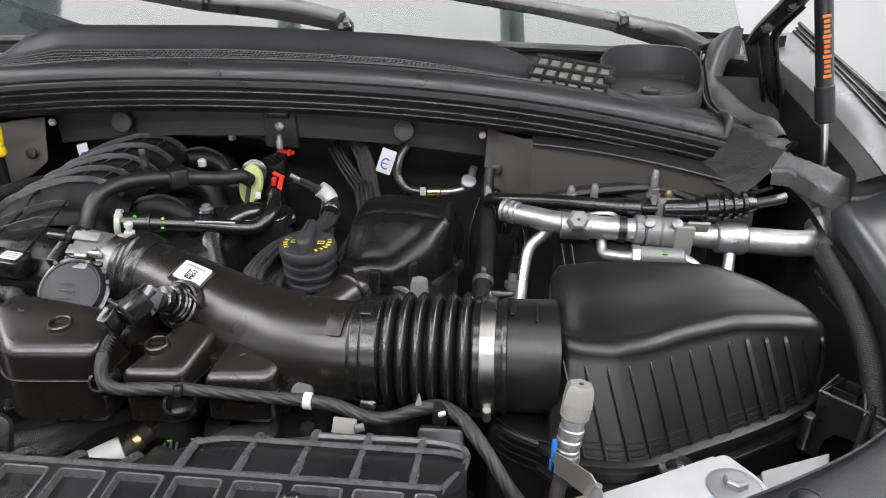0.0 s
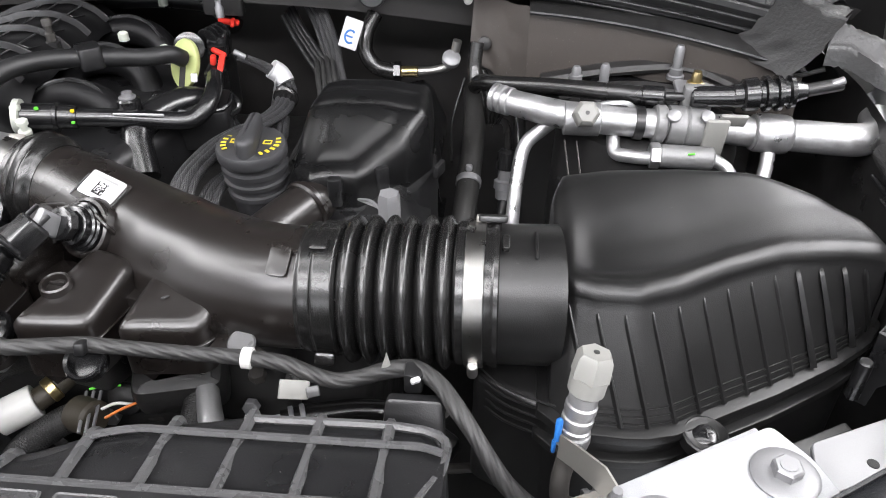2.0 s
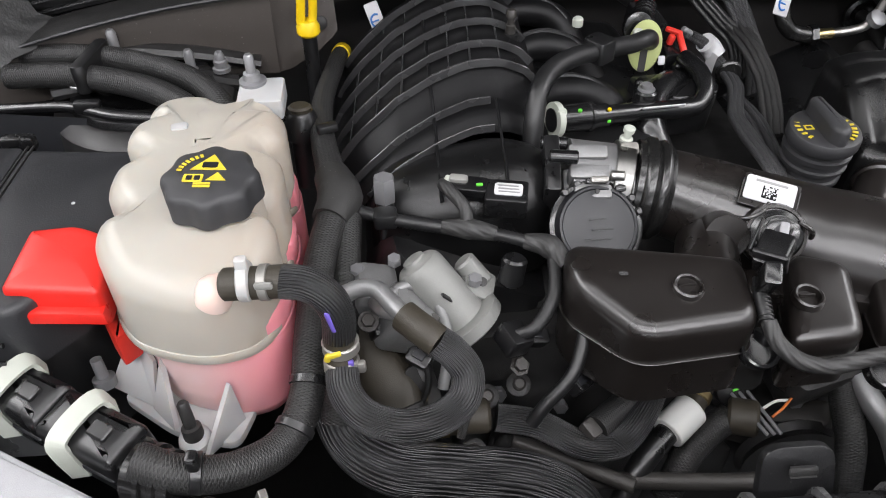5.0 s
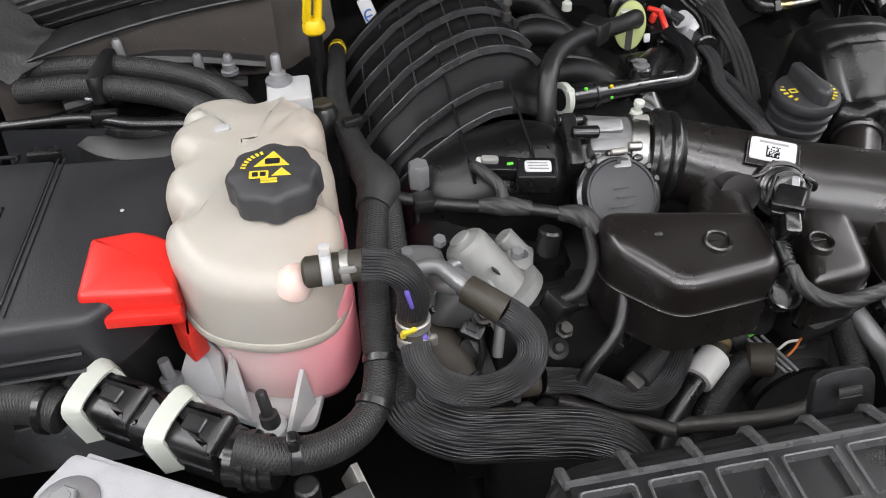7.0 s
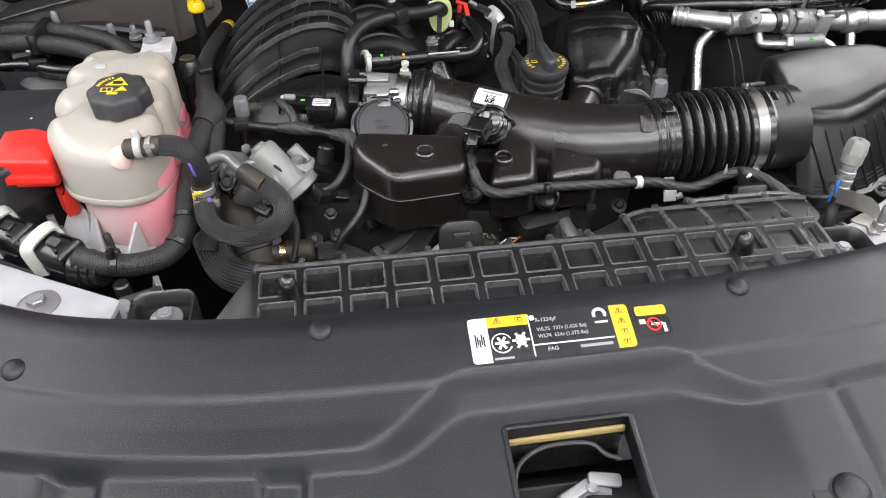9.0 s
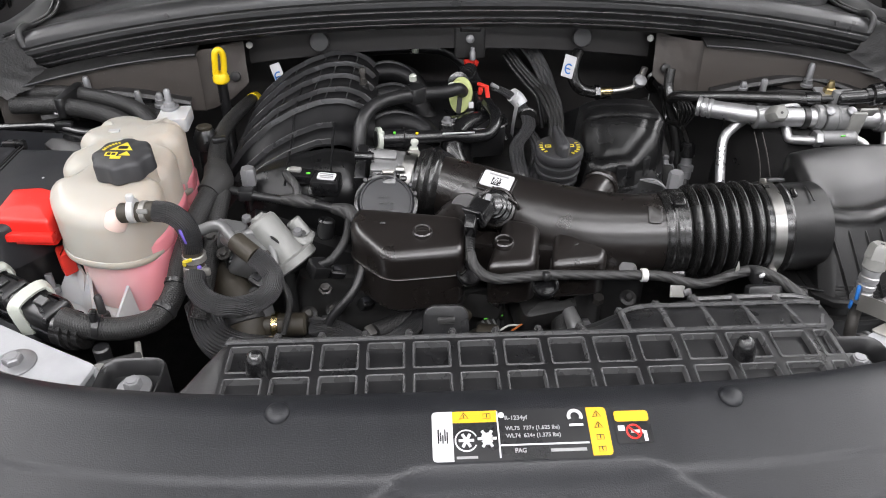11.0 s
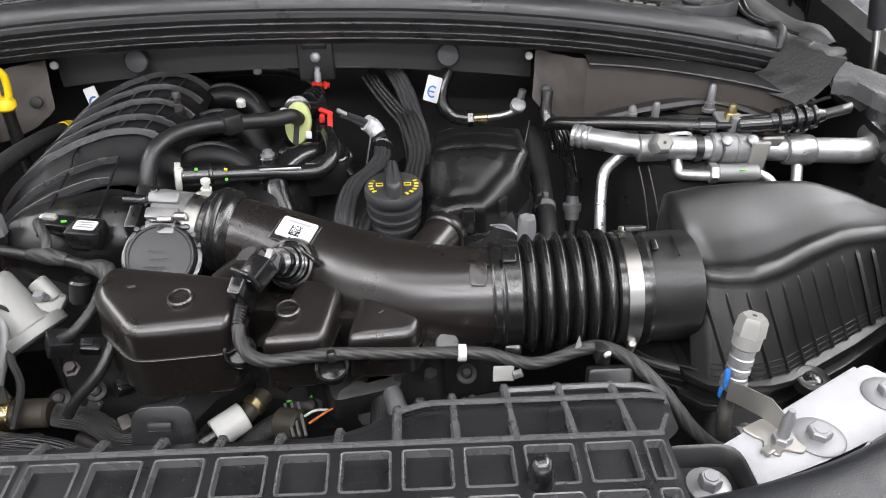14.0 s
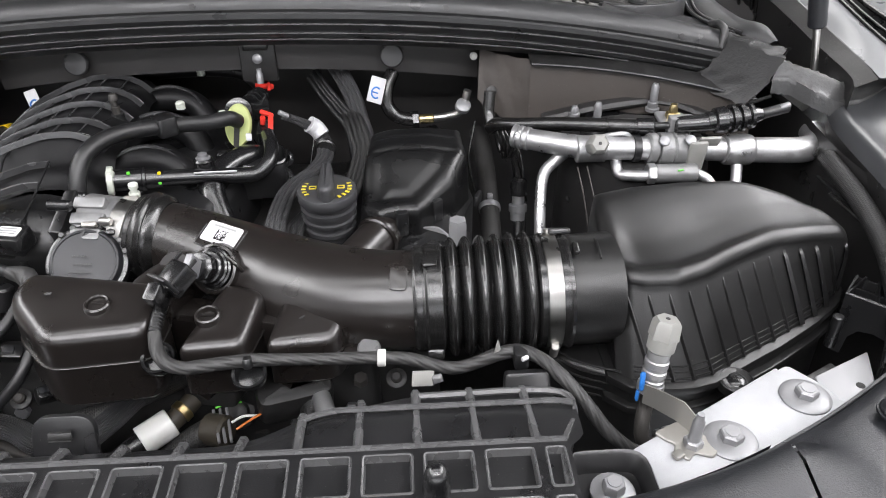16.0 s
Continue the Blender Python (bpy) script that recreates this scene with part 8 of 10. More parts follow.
part("print_triangle", prism([(-0.013, -0.001), (0.013, -0.001), (0.001, 0.0165)], 0, 0.0005, 0.0001, 1, on_cap(0.0, 0.004, 0, 0, -4)), M_PRINT_YELLOW, tcap, "yellow warning triangle")
part("print_figure", prism(rect(-0.005, 0.001, 0.006, 0.0075, 0.001, 1), 0.0004, 0.0008, 0.0001, 1, on_cap(0.0, 0.004, 0, 0, -4)), M_PANEL, tcap)
part("print_triangle", prism([(-0.007, -0.0045), (0.007, -0.0045), (0.0, 0.0045)], 0, 0.0005, 0.0001, 1, on_cap(0.008, -0.006, 0, 0, -4)), M_PRINT_YELLOW, tcap, "yellow warning triangle")
part("print_book", prism(rect(-0.0075, -0.0042, 0.0065, 0.0042, 0.0012, 2), 0, 0.0005, 0.0001, 1, on_cap(-0.0105, -0.007, 0, 0, -4)), M_PRINT_YELLOW, tcap, "yellow book symbol")
part("print_gap", prism(rect(-0.0052, -0.0024, -0.0010, 0.0024, 0.0005, 1), 0.0004, 0.0008, 0.0001, 1, on_cap(-0.0105, -0.007, 0, 0, -4)), M_PANEL, tcap)
part("print_gap", prism(rect(0.0004, -0.0024, 0.0046, 0.0024, 0.0005, 1), 0.0004, 0.0008, 0.0001, 1, on_cap(-0.0105, -0.007, 0, 0, -4)), M_PANEL, tcap)
for k in range(2):
    part("print_bar", prism(rect(-0.006, 0, 0.006, 0.0022, 0.0003, 1), 0, 0.0005, 0.0001, 1, on_cap(-0.003, -0.0155 - 0.0034 * k, 0, 0, -4)), M_PRINT_YELLOW, tcap, "yellow print bar")
for k in range(7):
    a = math.radians(112 + 9.5 * k)
    part("print_bar", prism(rect(-0.0011, -0.0018, 0.0011, 0.0018, 0.0002, 1), 0, 0.0005, 0.0001, 1, on_cap(0.0265 * math.cos(a) + 0.002, 0.0235 * math.sin(a), 0, 0, math.degrees(a) - 90)), M_PRINT_YELLOW, tcap, "yellow print bar")
part("rear_tab", block((-0.390, 0.850, 1.108), (0.040, 0.040, 0.020), pose(0, 0, 0, 4, 0, 0), r=0.004, bevel=0.002), M_TANK_FOOT, tank, "milky mounting tab")
part("rear_stud", join(lathe((-0.398, 0.862, 1.118), (0, 0, 1), [(0, 0.0125), (0.003, 0.0125), (0.004, 0.008), (0.010, 0.0075), (0.011, 0.0045), (0.026, 0.0045), (0.028, 0.003)], 16)), M_ZINC, tank)
def fin(pts, thick):
    """A thin moulded web of three or four corners."""
    P = [V3(p) for p in pts]
    nrm = np.cross(P[1] - P[0], P[2] - P[0]); nrm = nrm / np.linalg.norm(nrm) * thick / 2
    k = len(P)
    return [tuple(p + nrm) for p in P] + [tuple(p - nrm) for p in P], [tuple(range(k)), tuple(range(2 * k - 1, k - 1, -1))] + [((i + 1) % k, i, k + i, k + (i + 1) % k) for i in range(k)]


part("foot_web", fin([(-0.458, 0.632, 1.012), (-0.471, 0.620, 0.968), (-0.450, 0.598, 0.966)], 0.004), M_TANK_FOOT, tank)
part("foot_web", fin([(-0.405, 0.607, 1.008), (-0.424, 0.572, 0.966), (-0.400, 0.606, 0.962)], 0.004), M_TANK_FOOT, tank)
part("foot_web", fin([(-0.487, 0.664, 1.014), (-0.510, 0.645, 0.968), (-0.470, 0.622, 0.966), (-0.468, 0.640, 1.0)], 0.004), M_TANK_FOOT, tank)
part("foot", prism(round_poly([(-0.502, 0.634), (-0.452, 0.596), (-0.402, 0.580), (-0.390, 0.62), (-0.476, 0.668)], 0.012, 4), 0.960, 0.967, 0.002, 2), M_TANK_FOOT, tank, "milky mounting foot")
part("foot_nut", lathe((-0.434, 0.587, 0.966), (0, -0.1, 1), [(0, 0.013), (0.006, 0.012), (0.008, 0.009)], 16), M_TANK_FOOT, tank)
part("foot_stud", lathe((-0.434, 0.587, 0.970), (-0.1, 0.2, 1), [(0, 0.008), (0.012, 0.0075), (0.013, 0.0048), (0.034, 0.0045), (0.036, 0.003)], 16), M_DARK, tank)
part("foot_stud", lathe((-0.512, 0.640, 0.975), (-0.1, 0.2, 1), [(0, 0.009), (0.008, 0.009), (0.009, 0.005), (0.026, 0.0045)], 14), M_ZINC, tank)
part("side_mark", block((-0.447, 0.782, 1.123), (0.014, 0.010, 0.004), pose(0, 0, 0, 0, 0, 8)), M_TANK_FOOT, tank)

th = thing("overflow_hose", "braided black coolant hose looping from the tank with clips", "hose", (-0.30, 0.58, 1.0))
part("port", rod((-0.388, 0.608, 1.108), (-0.372, 0.606, 1.110), 0.0085, 18), M_TANK, th)
part("port_clip", lathe((-0.378, 0.605, 1.112), (1, 0, 0), [(0, 0.0125), (0.001, 0.0138), (0.007, 0.0138), (0.008, 0.0125)], 20), M_TANK_FOOT, th, "translucent clip")
part("port_clip", block((-0.374, 0.605, 1.127), (0.008, 0.007, 0.010), r=0.002, bevel=0.001), M_TANK_FOOT, th)
part("sleeve", rod((-0.390, 0.607, 1.108), (-0.346, 0.603, 1.112), 0.0112, 20), M_OLIVE, th)
part("sleeve_mark", block((-0.360, 0.5935, 1.1175), (0.012, 0.003, 0.006)), M_GREYCAP, th)
part("sleeve_clip", lathe((-0.364, 0.6045, 1.1105), (1, -0.09, 0.08), [(0, 0.0114), (0.0005, 0.0124), (0.006, 0.0124), (0.0065, 0.0114)], 20), M_CLIP, th, "plated hose clip")
part("hose", tube([(-0.350, 0.603, 1.112), (-0.334, 0.601, 1.110), (-0.321, 0.598, 1.100), (-0.316, 0.597, 1.084), (-0.317, 0.598, 1.064)], 0.0118, 20, 7), M_BRAID, th)
part("joint", tube([(-0.317, 0.598, 1.068), (-0.318, 0.596, 1.050), (-0.317, 0.590, 1.036)], 0.0112, 16, 5), M_OLIVE, th)
part("band", lathe((-0.317, 0.598, 1.058), (0, -0.05, -1), [(0, 0.0124), (0.001, 0.0134), (0.004, 0.0128), (0.008, 0.0134), (0.009, 0.0120)], 20), M_CLIP, th, "plated clamp band")
part("mark", block((-0.3215, 0.5860, 1.056), (0.012, 0.004, 0.004), pose(0, 0, 0, 0, -20, 0)), M_PRINT_YELLOW, th, "yellow paint mark")
part("mark", block((-0.3260, 0.5880, 1.050), (0.005, 0.004, 0.005)), M_PRINT_YELLOW, th, "yellow paint mark")
part("band", lathe((-0.3175, 0.5945, 1.043), (0, -0.35, -1), [(0, 0.0120), (0.001, 0.0130), (0.008, 0.0130), (0.009, 0.0118)], 20), M_CLIP, th, "plated clamp band")
part("band_ear", block((-0.304, 0.590, 1.038), (0.008, 0.006, 0.010)), M_CLIP, th)
part("mark", block((-0.3200, 0.5870, 1.088), (0.004, 0.004, 0.020), pose(0, 0, 0, 0, -12, 0)), M_PURPLE, th, "violet paint mark")
part("mark", block((-0.3105, 0.5865, 1.046), (0.005, 0.004, 0.006)), M_PURPLE, th, "violet paint mark")
part("hose", tube([(-0.3175, 0.592, 1.038), (-0.315, 0.574, 1.030), (-0.302, 0.560, 1.021), (-0.276, 0.554, 1.014), (-0.250, 0.557, 1.016), (-0.233, 0.568, 1.022), (-0.229, 0.582, 1.033), (-0.238, 0.591, 1.045), (-0.250, 0.596, 1.054)], 0.0120, 20, 7), M_BRAID, th)
part("end_sleeve", tube([(-0.248, 0.595, 1.053), (-0.262, 0.606, 1.058), (-0.272, 0.616, 1.060)], 0.0118, 16, 4), M_OLIVE, th)
part("pipe", tube([(-0.270, 0.614, 1.060), (-0.280, 0.622, 1.066), (-0.290, 0.634, 1.070), (-0.304, 0.638, 1.068), (-0.322, 0.634, 1.062)], 0.0068, 12, 5), M_ALU, th)
part("pipe", tube([(-0.276, 0.622, 1.056), (-0.288, 0.634, 1.050), (-0.292, 0.648, 1.044), (-0.280, 0.660, 1.040)], 0.0062, 12, 5), M_ALU, th)

# ---- silver valve ----
egr = thing("egr_valve", "cast silver valve with a round motor can", "valve", (-0.23, 0.68, 0.95))
E0, E1 = V3((-0.262, 0.690, 1.046)), V3((-0.222, 0.668, 0.992))
EW = (E1 - E0) / np.linalg.norm(E1 - E0)
part("can", lathe(E0, EW, [(0, 0.010), (0.002, 0.012), (0.003, 0.017), (0.006, 0.0195), (0.010, 0.0205), (0.060, 0.0225), (0.066, 0.024)], 32), M_EGR, egr)
part("flange", lathe(E0 + EW * 0.062, EW, [(0, 0.030), (0.002, 0.034), (0.012, 0.034), (0.014, 0.031)], 32), M_EGR, egr)
part("boss", rod((-0.222, 0.700, 1.035), (-0.205, 0.692, 1.015), 0.010, 16), M_EGR, egr)
part("boss", block((-0.213, 0.692, 1.012), (0.030, 0.026, 0.026), pose(0, 0, 0, 30, 30, 0), r=0.006, bevel=0.005), M_EGR, egr)
part("body", block((-0.268, 0.664, 1.006), (0.052, 0.045, 0.046), pose(0, 0, 0, 20, 35, 20), r=0.010, bevel=0.008), M_ALU, egr)
part("body", block((-0.295, 0.682, 1.024), (0.036, 0.040, 0.026), pose(0, 0, 0, 10, 20, 10), r=0.008, bevel=0.006), M_ALU, egr)
part("paint_line", block(tuple(E0 + EW * 0.040 + V3((0.004, -0.0165, 0.0135))), (0.002, 0.004, 0.026), pose(0, 0, 0, 20, -32, 0)), M_DARK, egr)
for bx, by, bz in ((-0.308, 0.69, 1.036), (-0.278, 0.70, 1.036), (-0.213, 0.682, 1.026)):
    part("bolt", hexnut((bx, by, bz), (0, -0.2, 1), 0.006, 0.007), M_ZINC, egr)
part("bracket", prism(round_poly([(-0.016, -0.03), (0.016, -0.03), (0.014, 0.02), (-0.010, 0.02)], 0.008, 4), -0.0015, 0.0015, 0.0006, 1, pose(-0.262, 0.628, 0.962, 55, 0, 20)), M_DARK, egr, "dark bracket ear with a hole")
part("can_step", lathe(E0 + EW * 0.001, EW, [(-0.004, 0.007), (-0.003, 0.0095), (0.002, 0.0105)], 24), M_EGR, egr)
part("boss_hole", lathe((-0.207, 0.681, 1.027), (0.3, -0.5, 0.8), [(0, 0.004), (0.001, 0.004)], 12), M_DARK, egr)
for k in range(5):
    part("cast_fin", block((-0.300 + 0.010 * k, 0.668 - 0.003 * k, 1.022 - 0.004 * k), (0.003, 0.036, 0.030), pose(0, 0, 0, 12, 20, 24), r=0.001, bevel=0.001), M_EGR, egr)
for bx, by, bz in ((-0.300, 0.650, 1.020), (-0.252, 0.642, 1.000), (-0.318, 0.672, 1.030)):
    part("bolt", join(lathe((bx, by, bz), (0, -0.5, 0.8), [(0, 0.0085), (0.003, 0.0085)], 14), hexnut((bx, by - 0.001, bz + 0.002), (0, -0.5, 0.8), 0.0058, 0.006)), M_GRIME, egr)
part("rod", tube([(-0.262, 0.645, 0.99), (-0.258, 0.635, 0.965), (-0.25, 0.63, 0.94)], 0.005, 10, 4), M_ALU, egr)

# ---- main looms ----
ml = thing("main_loom", "thick black woven wiring loom with yellow tape", "wiring loom", (-0.35, 0.75, 1.0))
part("sleeve", tube([(-0.332, 1.12, 1.01), (-0.334, 1.09, 1.032), (-0.338, 1.02, 1.048), (-0.345, 0.93, 1.058), (-0.342, 0.86, 1.062), (-0.332, 0.80, 1.062), (-0.325, 0.765, 1.060)], [0.0095, 0.0097, 0.0102, 0.0108, 0.0116, 0.0130, 0.0150], 16, 6), M_LOOM, ml)
part("tape", tube([(-0.333, 1.098, 1.030), (-0.334, 1.078, 1.036)], 0.0112, 16, 2), M_YELLOW, ml, "yellow tape band")
part("wrap", tube([(-0.330, 0.79, 1.062), (-0.322, 0.76, 1.060), (-0.330, 0.735, 1.055)], [0.016, 0.020, 0.016], 16, 5), M_DULL, ml, "black tape junction")
part("sleeve", tube([(-0.328, 0.74, 1.055), (-0.338, 0.69, 1.045), (-0.343, 0.63, 1.030), (-0.346, 0.585, 1.010), (-0.362, 0.556, 0.998), (-0.392, 0.534, 1.004), (-0.425, 0.528, 1.014), (-0.452, 0.535, 1.020)], [0.014, 0.0130, 0.0125, 0.0130, 0.0130, 0.0130, 0.0132, 0.0135], 16, 7), M_LOOM, ml)
part("sleeve", tube([(-0.316, 0.745, 1.05), (-0.318, 0.69, 1.03), (-0.322, 0.64, 1.0), (-0.33, 0.60, 0.96)], 0.012, 14, 6), M_LOOM, ml)
part("tie", lathe((-0.3435, 0.60, 1.0185), (-0.1, -0.85, -0.45), [(0, 0.0130), (0.0005, 0.0142), (0.006, 0.0142), (0.0065, 0.0130)], 18), M_BLACK, ml)
part("tie", lathe((-0.352, 0.57, 1.003), (-0.4, -0.8, -0.3), [(0, 0.0134), (0.0005, 0.0145), (0.006, 0.0145), (0.0065, 0.0134)], 18), M_BLACK, ml)
part("tie", lathe((-0.410, 0.529, 1.011), (-1, -0.1, 0.2), [(0, 0.0132), (0.0005, 0.0144), (0.007, 0.0144), (0.0075, 0.0132)], 18), M_BLACK, ml)
part("tie_head", block((-0.412, 0.526, 1.030), (0.008, 0.010, 0.014)), M_BLACK, ml)
part("clip", block((-0.335, 0.845, 1.078), (0.020, 0.010, 0.008), pose(0, 0, 0, 0, 0, 20)), M_BLACK, ml)

bl = thing("branch_loom", "corrugated wiring branch with taped joints across the plenum", "wiring loom", (-0.2, 0.73, 1.02))


def corrugated(pts, r, parent):
    """A split conduit: many small rings along a spline, in one mesh."""
    path = spline(pts, 14)
    s = [0.0]
    for a, b in zip(path, path[1:]):
        s.append(s[-1] + float(np.linalg.norm(b - a)))
    n = max(4, int(s[-1] / 0.0016))
    fine = [tuple(np.interp(s[-1] * k / n, s, [p[i] for p in path]) for i in range(3)) for k in range(n + 1)]
    radii = [r * (1.0 if k % 2 else 0.84) for k in range(n + 1)]
    return part("conduit", tube(fine, radii, 12, 1), M_CONVO, parent, "corrugated split conduit", 80)


corrugated([(-0.315, 0.755, 1.052), (-0.284, 0.742, 1.050), (-0.255, 0.734, 1.048), (-0.225, 0.726, 1.047)], 0.0062, bl)
part("clip", block((-0.284, 0.742, 1.050), (0.020, 0.017, 0.014), r=0.004), M_BLACK, bl)
part("taped_joint", tube([(-0.236, 0.729, 1.048), (-0.215, 0.722, 1.050), (-0.192, 0.716, 1.048)], [0.006, 0.0095, 0.0065], 12, 5), M_TAPE, bl)
corrugated([(-0.20, 0.718, 1.048), (-0.18, 0.710, 1.048), (-0.165, 0.705, 1.046)], 0.006, bl)
part("taped_joint", tube([(-0.170, 0.706, 1.047), (-0.150, 0.698, 1.046), (-0.140, 0.680, 1.040)], [0.0065, 0.0105, 0.0065], 12, 5), M_TAPE, bl)
part("branch", tube([(-0.215, 0.722, 1.052), (-0.218, 0.735, 1.064), (-0.230, 0.752, 1.070), (-0.232, 0.765, 1.066), (-0.215, 0.762, 1.064)], 0.0055, 12, 5), M_TAPE, bl)
corrugated([(-0.148, 0.690, 1.042), (-0.152, 0.660, 1.030), (-0.168, 0.640, 1.015), (-0.185, 0.640, 1.005)], 0.006, bl)
part("cable", tube([(-0.138, 0.682, 1.040), (-0.128, 0.650, 1.020), (-0.140, 0.615, 0.99), (-0.165, 0.600, 0.965), (-0.175, 0.595, 0.95)], 0.0056, 12, 6), M_CONVO, bl)
part("plug", block((-0.186, 0.64, 1.002), (0.022, 0.024, 0.018), pose(0, 0, 0, 10, 20, 30)), M_BLACK, bl)
part("plug", rod((-0.178, 0.70, 1.035), (-0.182, 0.695, 1.010), 0.011, 14), M_BLACK, bl)
ms = thing("pressure_sensor", "black manifold pressure sensor with a white printed label", "sensor", (-0.19, 0.745, 1.05))
part("body", block((-0.180, 0.747, 1.060), (0.036, 0.026, 0.022), pose(0, 0, 0, 10, 0, -12)), M_BLACK, ms)
part("plug", block((-0.212, 0.757, 1.066), (0.034, 0.018, 0.014), pose(0, 0, 0, 10, 0, -14)), M_GLOSS, ms)
part("plug_latch", block((-0.220, 0.760, 1.074), (0.016, 0.008, 0.006), pose(0, 0, 0, 10, 0, -14)), M_GREYCAP, ms)
part("plug_end", block((-0.229, 0.763, 1.070), (0.006, 0.008, 0.010), pose(0, 0, 0, 10, 0, -14)), M_LEVER, ms)
part("label", block((-0.179, 0.745, 1.0716), (0.024, 0.014, 0.001), pose(0, 0, 0, 10, 0, -12)), M_LABEL, ms, "white label with grey bars")
for k in range(3):
    part("print_bar", block((-0.179, 0.7415 + 0.0035 * k, 1.0718 + 0.0006 * k), (0.018, 0.001, 0.001), pose(0, 0, 0, 10, 0, -12), r=0.0002, bevel=0.0002), M_LABEL_GREY, ms)
part("paint_dab", block((-0.203, 0.752, 1.073), (0.006, 0.003, 0.002)), M_PAINTDAB, ms)

# ---- fuse box ----
fb = thing("fuse_box", "black fuse box lid with a bright red terminal cover", "fuse box", (-0.62, 0.72, 0.95))
part("lid", prism(round_poly([(-0.735, 0.622), (-0.545, 0.622), (-0.498, 0.68), (-0.492, 0.822), (-0.735, 0.845)], [0.01, 0.012, 0.02, 0.014, 0.02], 5), 1.02, 1.078, 0.007, 3), M_LID, fb)
part("base", prism(round_poly([(-0.73, 0.63), (-0.55, 0.63), (-0.506, 0.68), (-0.50, 0.815), (-0.73, 0.838)], 0.01, 4), 0.90, 1.021, 0.002, 1), M_BLACK, fb)
for gx in (-0.605, -0.600):
    part("groove", block((gx, 0.735, 1.0785), (0.0018, 0.20, 0.002), pose(0, 0, 0, 0, 0, -2)), M_DARK, fb)
part("lid_step", prism(round_poly([(-0.732, 0.632), (-0.609, 0.632), (-0.603, 0.83), (-0.732, 0.838)], 0.006, 3), 1.070, 1.0805, 0.002, 2), M_LID, fb)
for pts in ([(-0.69, 0.765), (-0.668, 0.765), (-0.668, 0.775), (-0.650, 0.775), (-0.650, 0.765), (-0.632, 0.765), (-0.632, 0.752), (-0.650, 0.752), (-0.650, 0.740), (-0.668, 0.740)], [(-0.69, 0.735), (-0.662, 0.735), (-0.655, 0.725), (-0.640, 0.725), (-0.640, 0.712), (-0.69, 0.712)]):
    part("emboss_line", tube([(x, y, 1.0808) for x, y in pts], 0.0012, 6, 1), M_GLOSS, fb, "embossed lid marking")
for k in range(2):
    part("front_ledge", tube([(-0.735, 0.614 - 0.006 * k, 1.050 - 0.012 * k), (-0.64, 0.616 - 0.006 * k, 1.050 - 0.012 * k), (-0.556, 0.618 - 0.006 * k, 1.050 - 0.012 * k)], 0.0022, 6, 2), M_GLOSS, fb)
for gx, gy in ((-0.722, 0.852), (-0.655, 0.855)):
    part("latch_clip", tube([(gx - 0.008, gy, 1.066), (gx - 0.008, gy + 0.012, 1.066), (gx + 0.008, gy + 0.012, 1.066), (gx + 0.008, gy, 1.066)], 0.0022, 6, 1), M_PANEL, fb)
part("hinge", block((-0.618, 0.852, 1.072), (0.030, 0.012, 0.014)), M_BLACK, fb)
part("arrow", prism([(-0.007, 0.0), (0.0, -0.010), (0.007, 0.0), (0.003, 0.0), (0.003, 0.008), (-0.003, 0.008), (-0.003, 0.0)][::-1], 0, 0.0006, 0.0001, 1, pose(-0.625, 0.80, 1.078)), M_DARK, fb)
red = part("terminal_cover", prism(round_poly([(-0.554, 0.640), (-0.484, 0.633), (-0.486, 0.680), (-0.497, 0.693), (-0.517, 0.703), (-0.551, 0.700)], [0.004, 0.006, 0.006, 0.008, 0.006, 0.004], 4), 1.05, 1.090, 0.005, 3, tilt=lambda x, y: -0.006 * smooth(0.66, 0.635, y)), M_RED, fb, "bright red terminal cover", 45)
part("skirt", prism(round_poly([(-0.558, 0.632), (-0.483, 0.626), (-0.484, 0.642), (-0.556, 0.648)], 0.003, 2), 1.058, 1.068, 0.003, 2), M_RED, red)
part("skirt", prism(round_poly([(-0.558, 0.632), (-0.548, 0.631), (-0.548, 0.645), (-0.556, 0.646)], 0.001, 2), 1.036, 1.055, 0.001, 1), M_RED, red)
part("red_wedge", prism(round_poly([(-0.502, 0.655), (-0.487, 0.633), (-0.476, 0.646), (-0.489, 0.666)], 0.003, 2), 1.004, 1.034, 0.004, 2), M_RED_PART, fb, "red terminal base")
part("dot", lathe((-0.536, 0.746, 1.078), (0, 0, 1), [(0, 0.0018), (0.0006, 0.0016)], 8), M_LABEL, fb)
for k in range(4):
    part("ridge", block((-0.56 - 0.035 * k, 0.612, 1.01 - 0.012 * (k % 2)), (0.05, 0.02, 0.004), pose(0, 0, 0, 0, 0, 12)), M_BLACK, fb)
tray = thing("battery_tray", "black plastic tray rim behind the fuse box", "tray", (-0.6, 0.89, 1.0))
part("rim", tube([(-0.68, 0.935, 1.06), (-0.60, 0.925, 1.066), (-0.55, 0.910, 1.062), (-0.50, 0.900, 1.062), (-0.47, 0.89, 1.06)], [0.006, 0.006, 0.008, 0.007, 0.005], 10, 5), M_GLOSS, tray)
part("wall", sheet(lambda u, v: (-0.68 + 0.22 * u, 0.93 - 0.04 * u - 0.02 * v, 1.06 - 0.06 * v), np.linspace(0, 1, 10), np.linspace(0, 1, 4), 0.004), M_PANEL, tray)

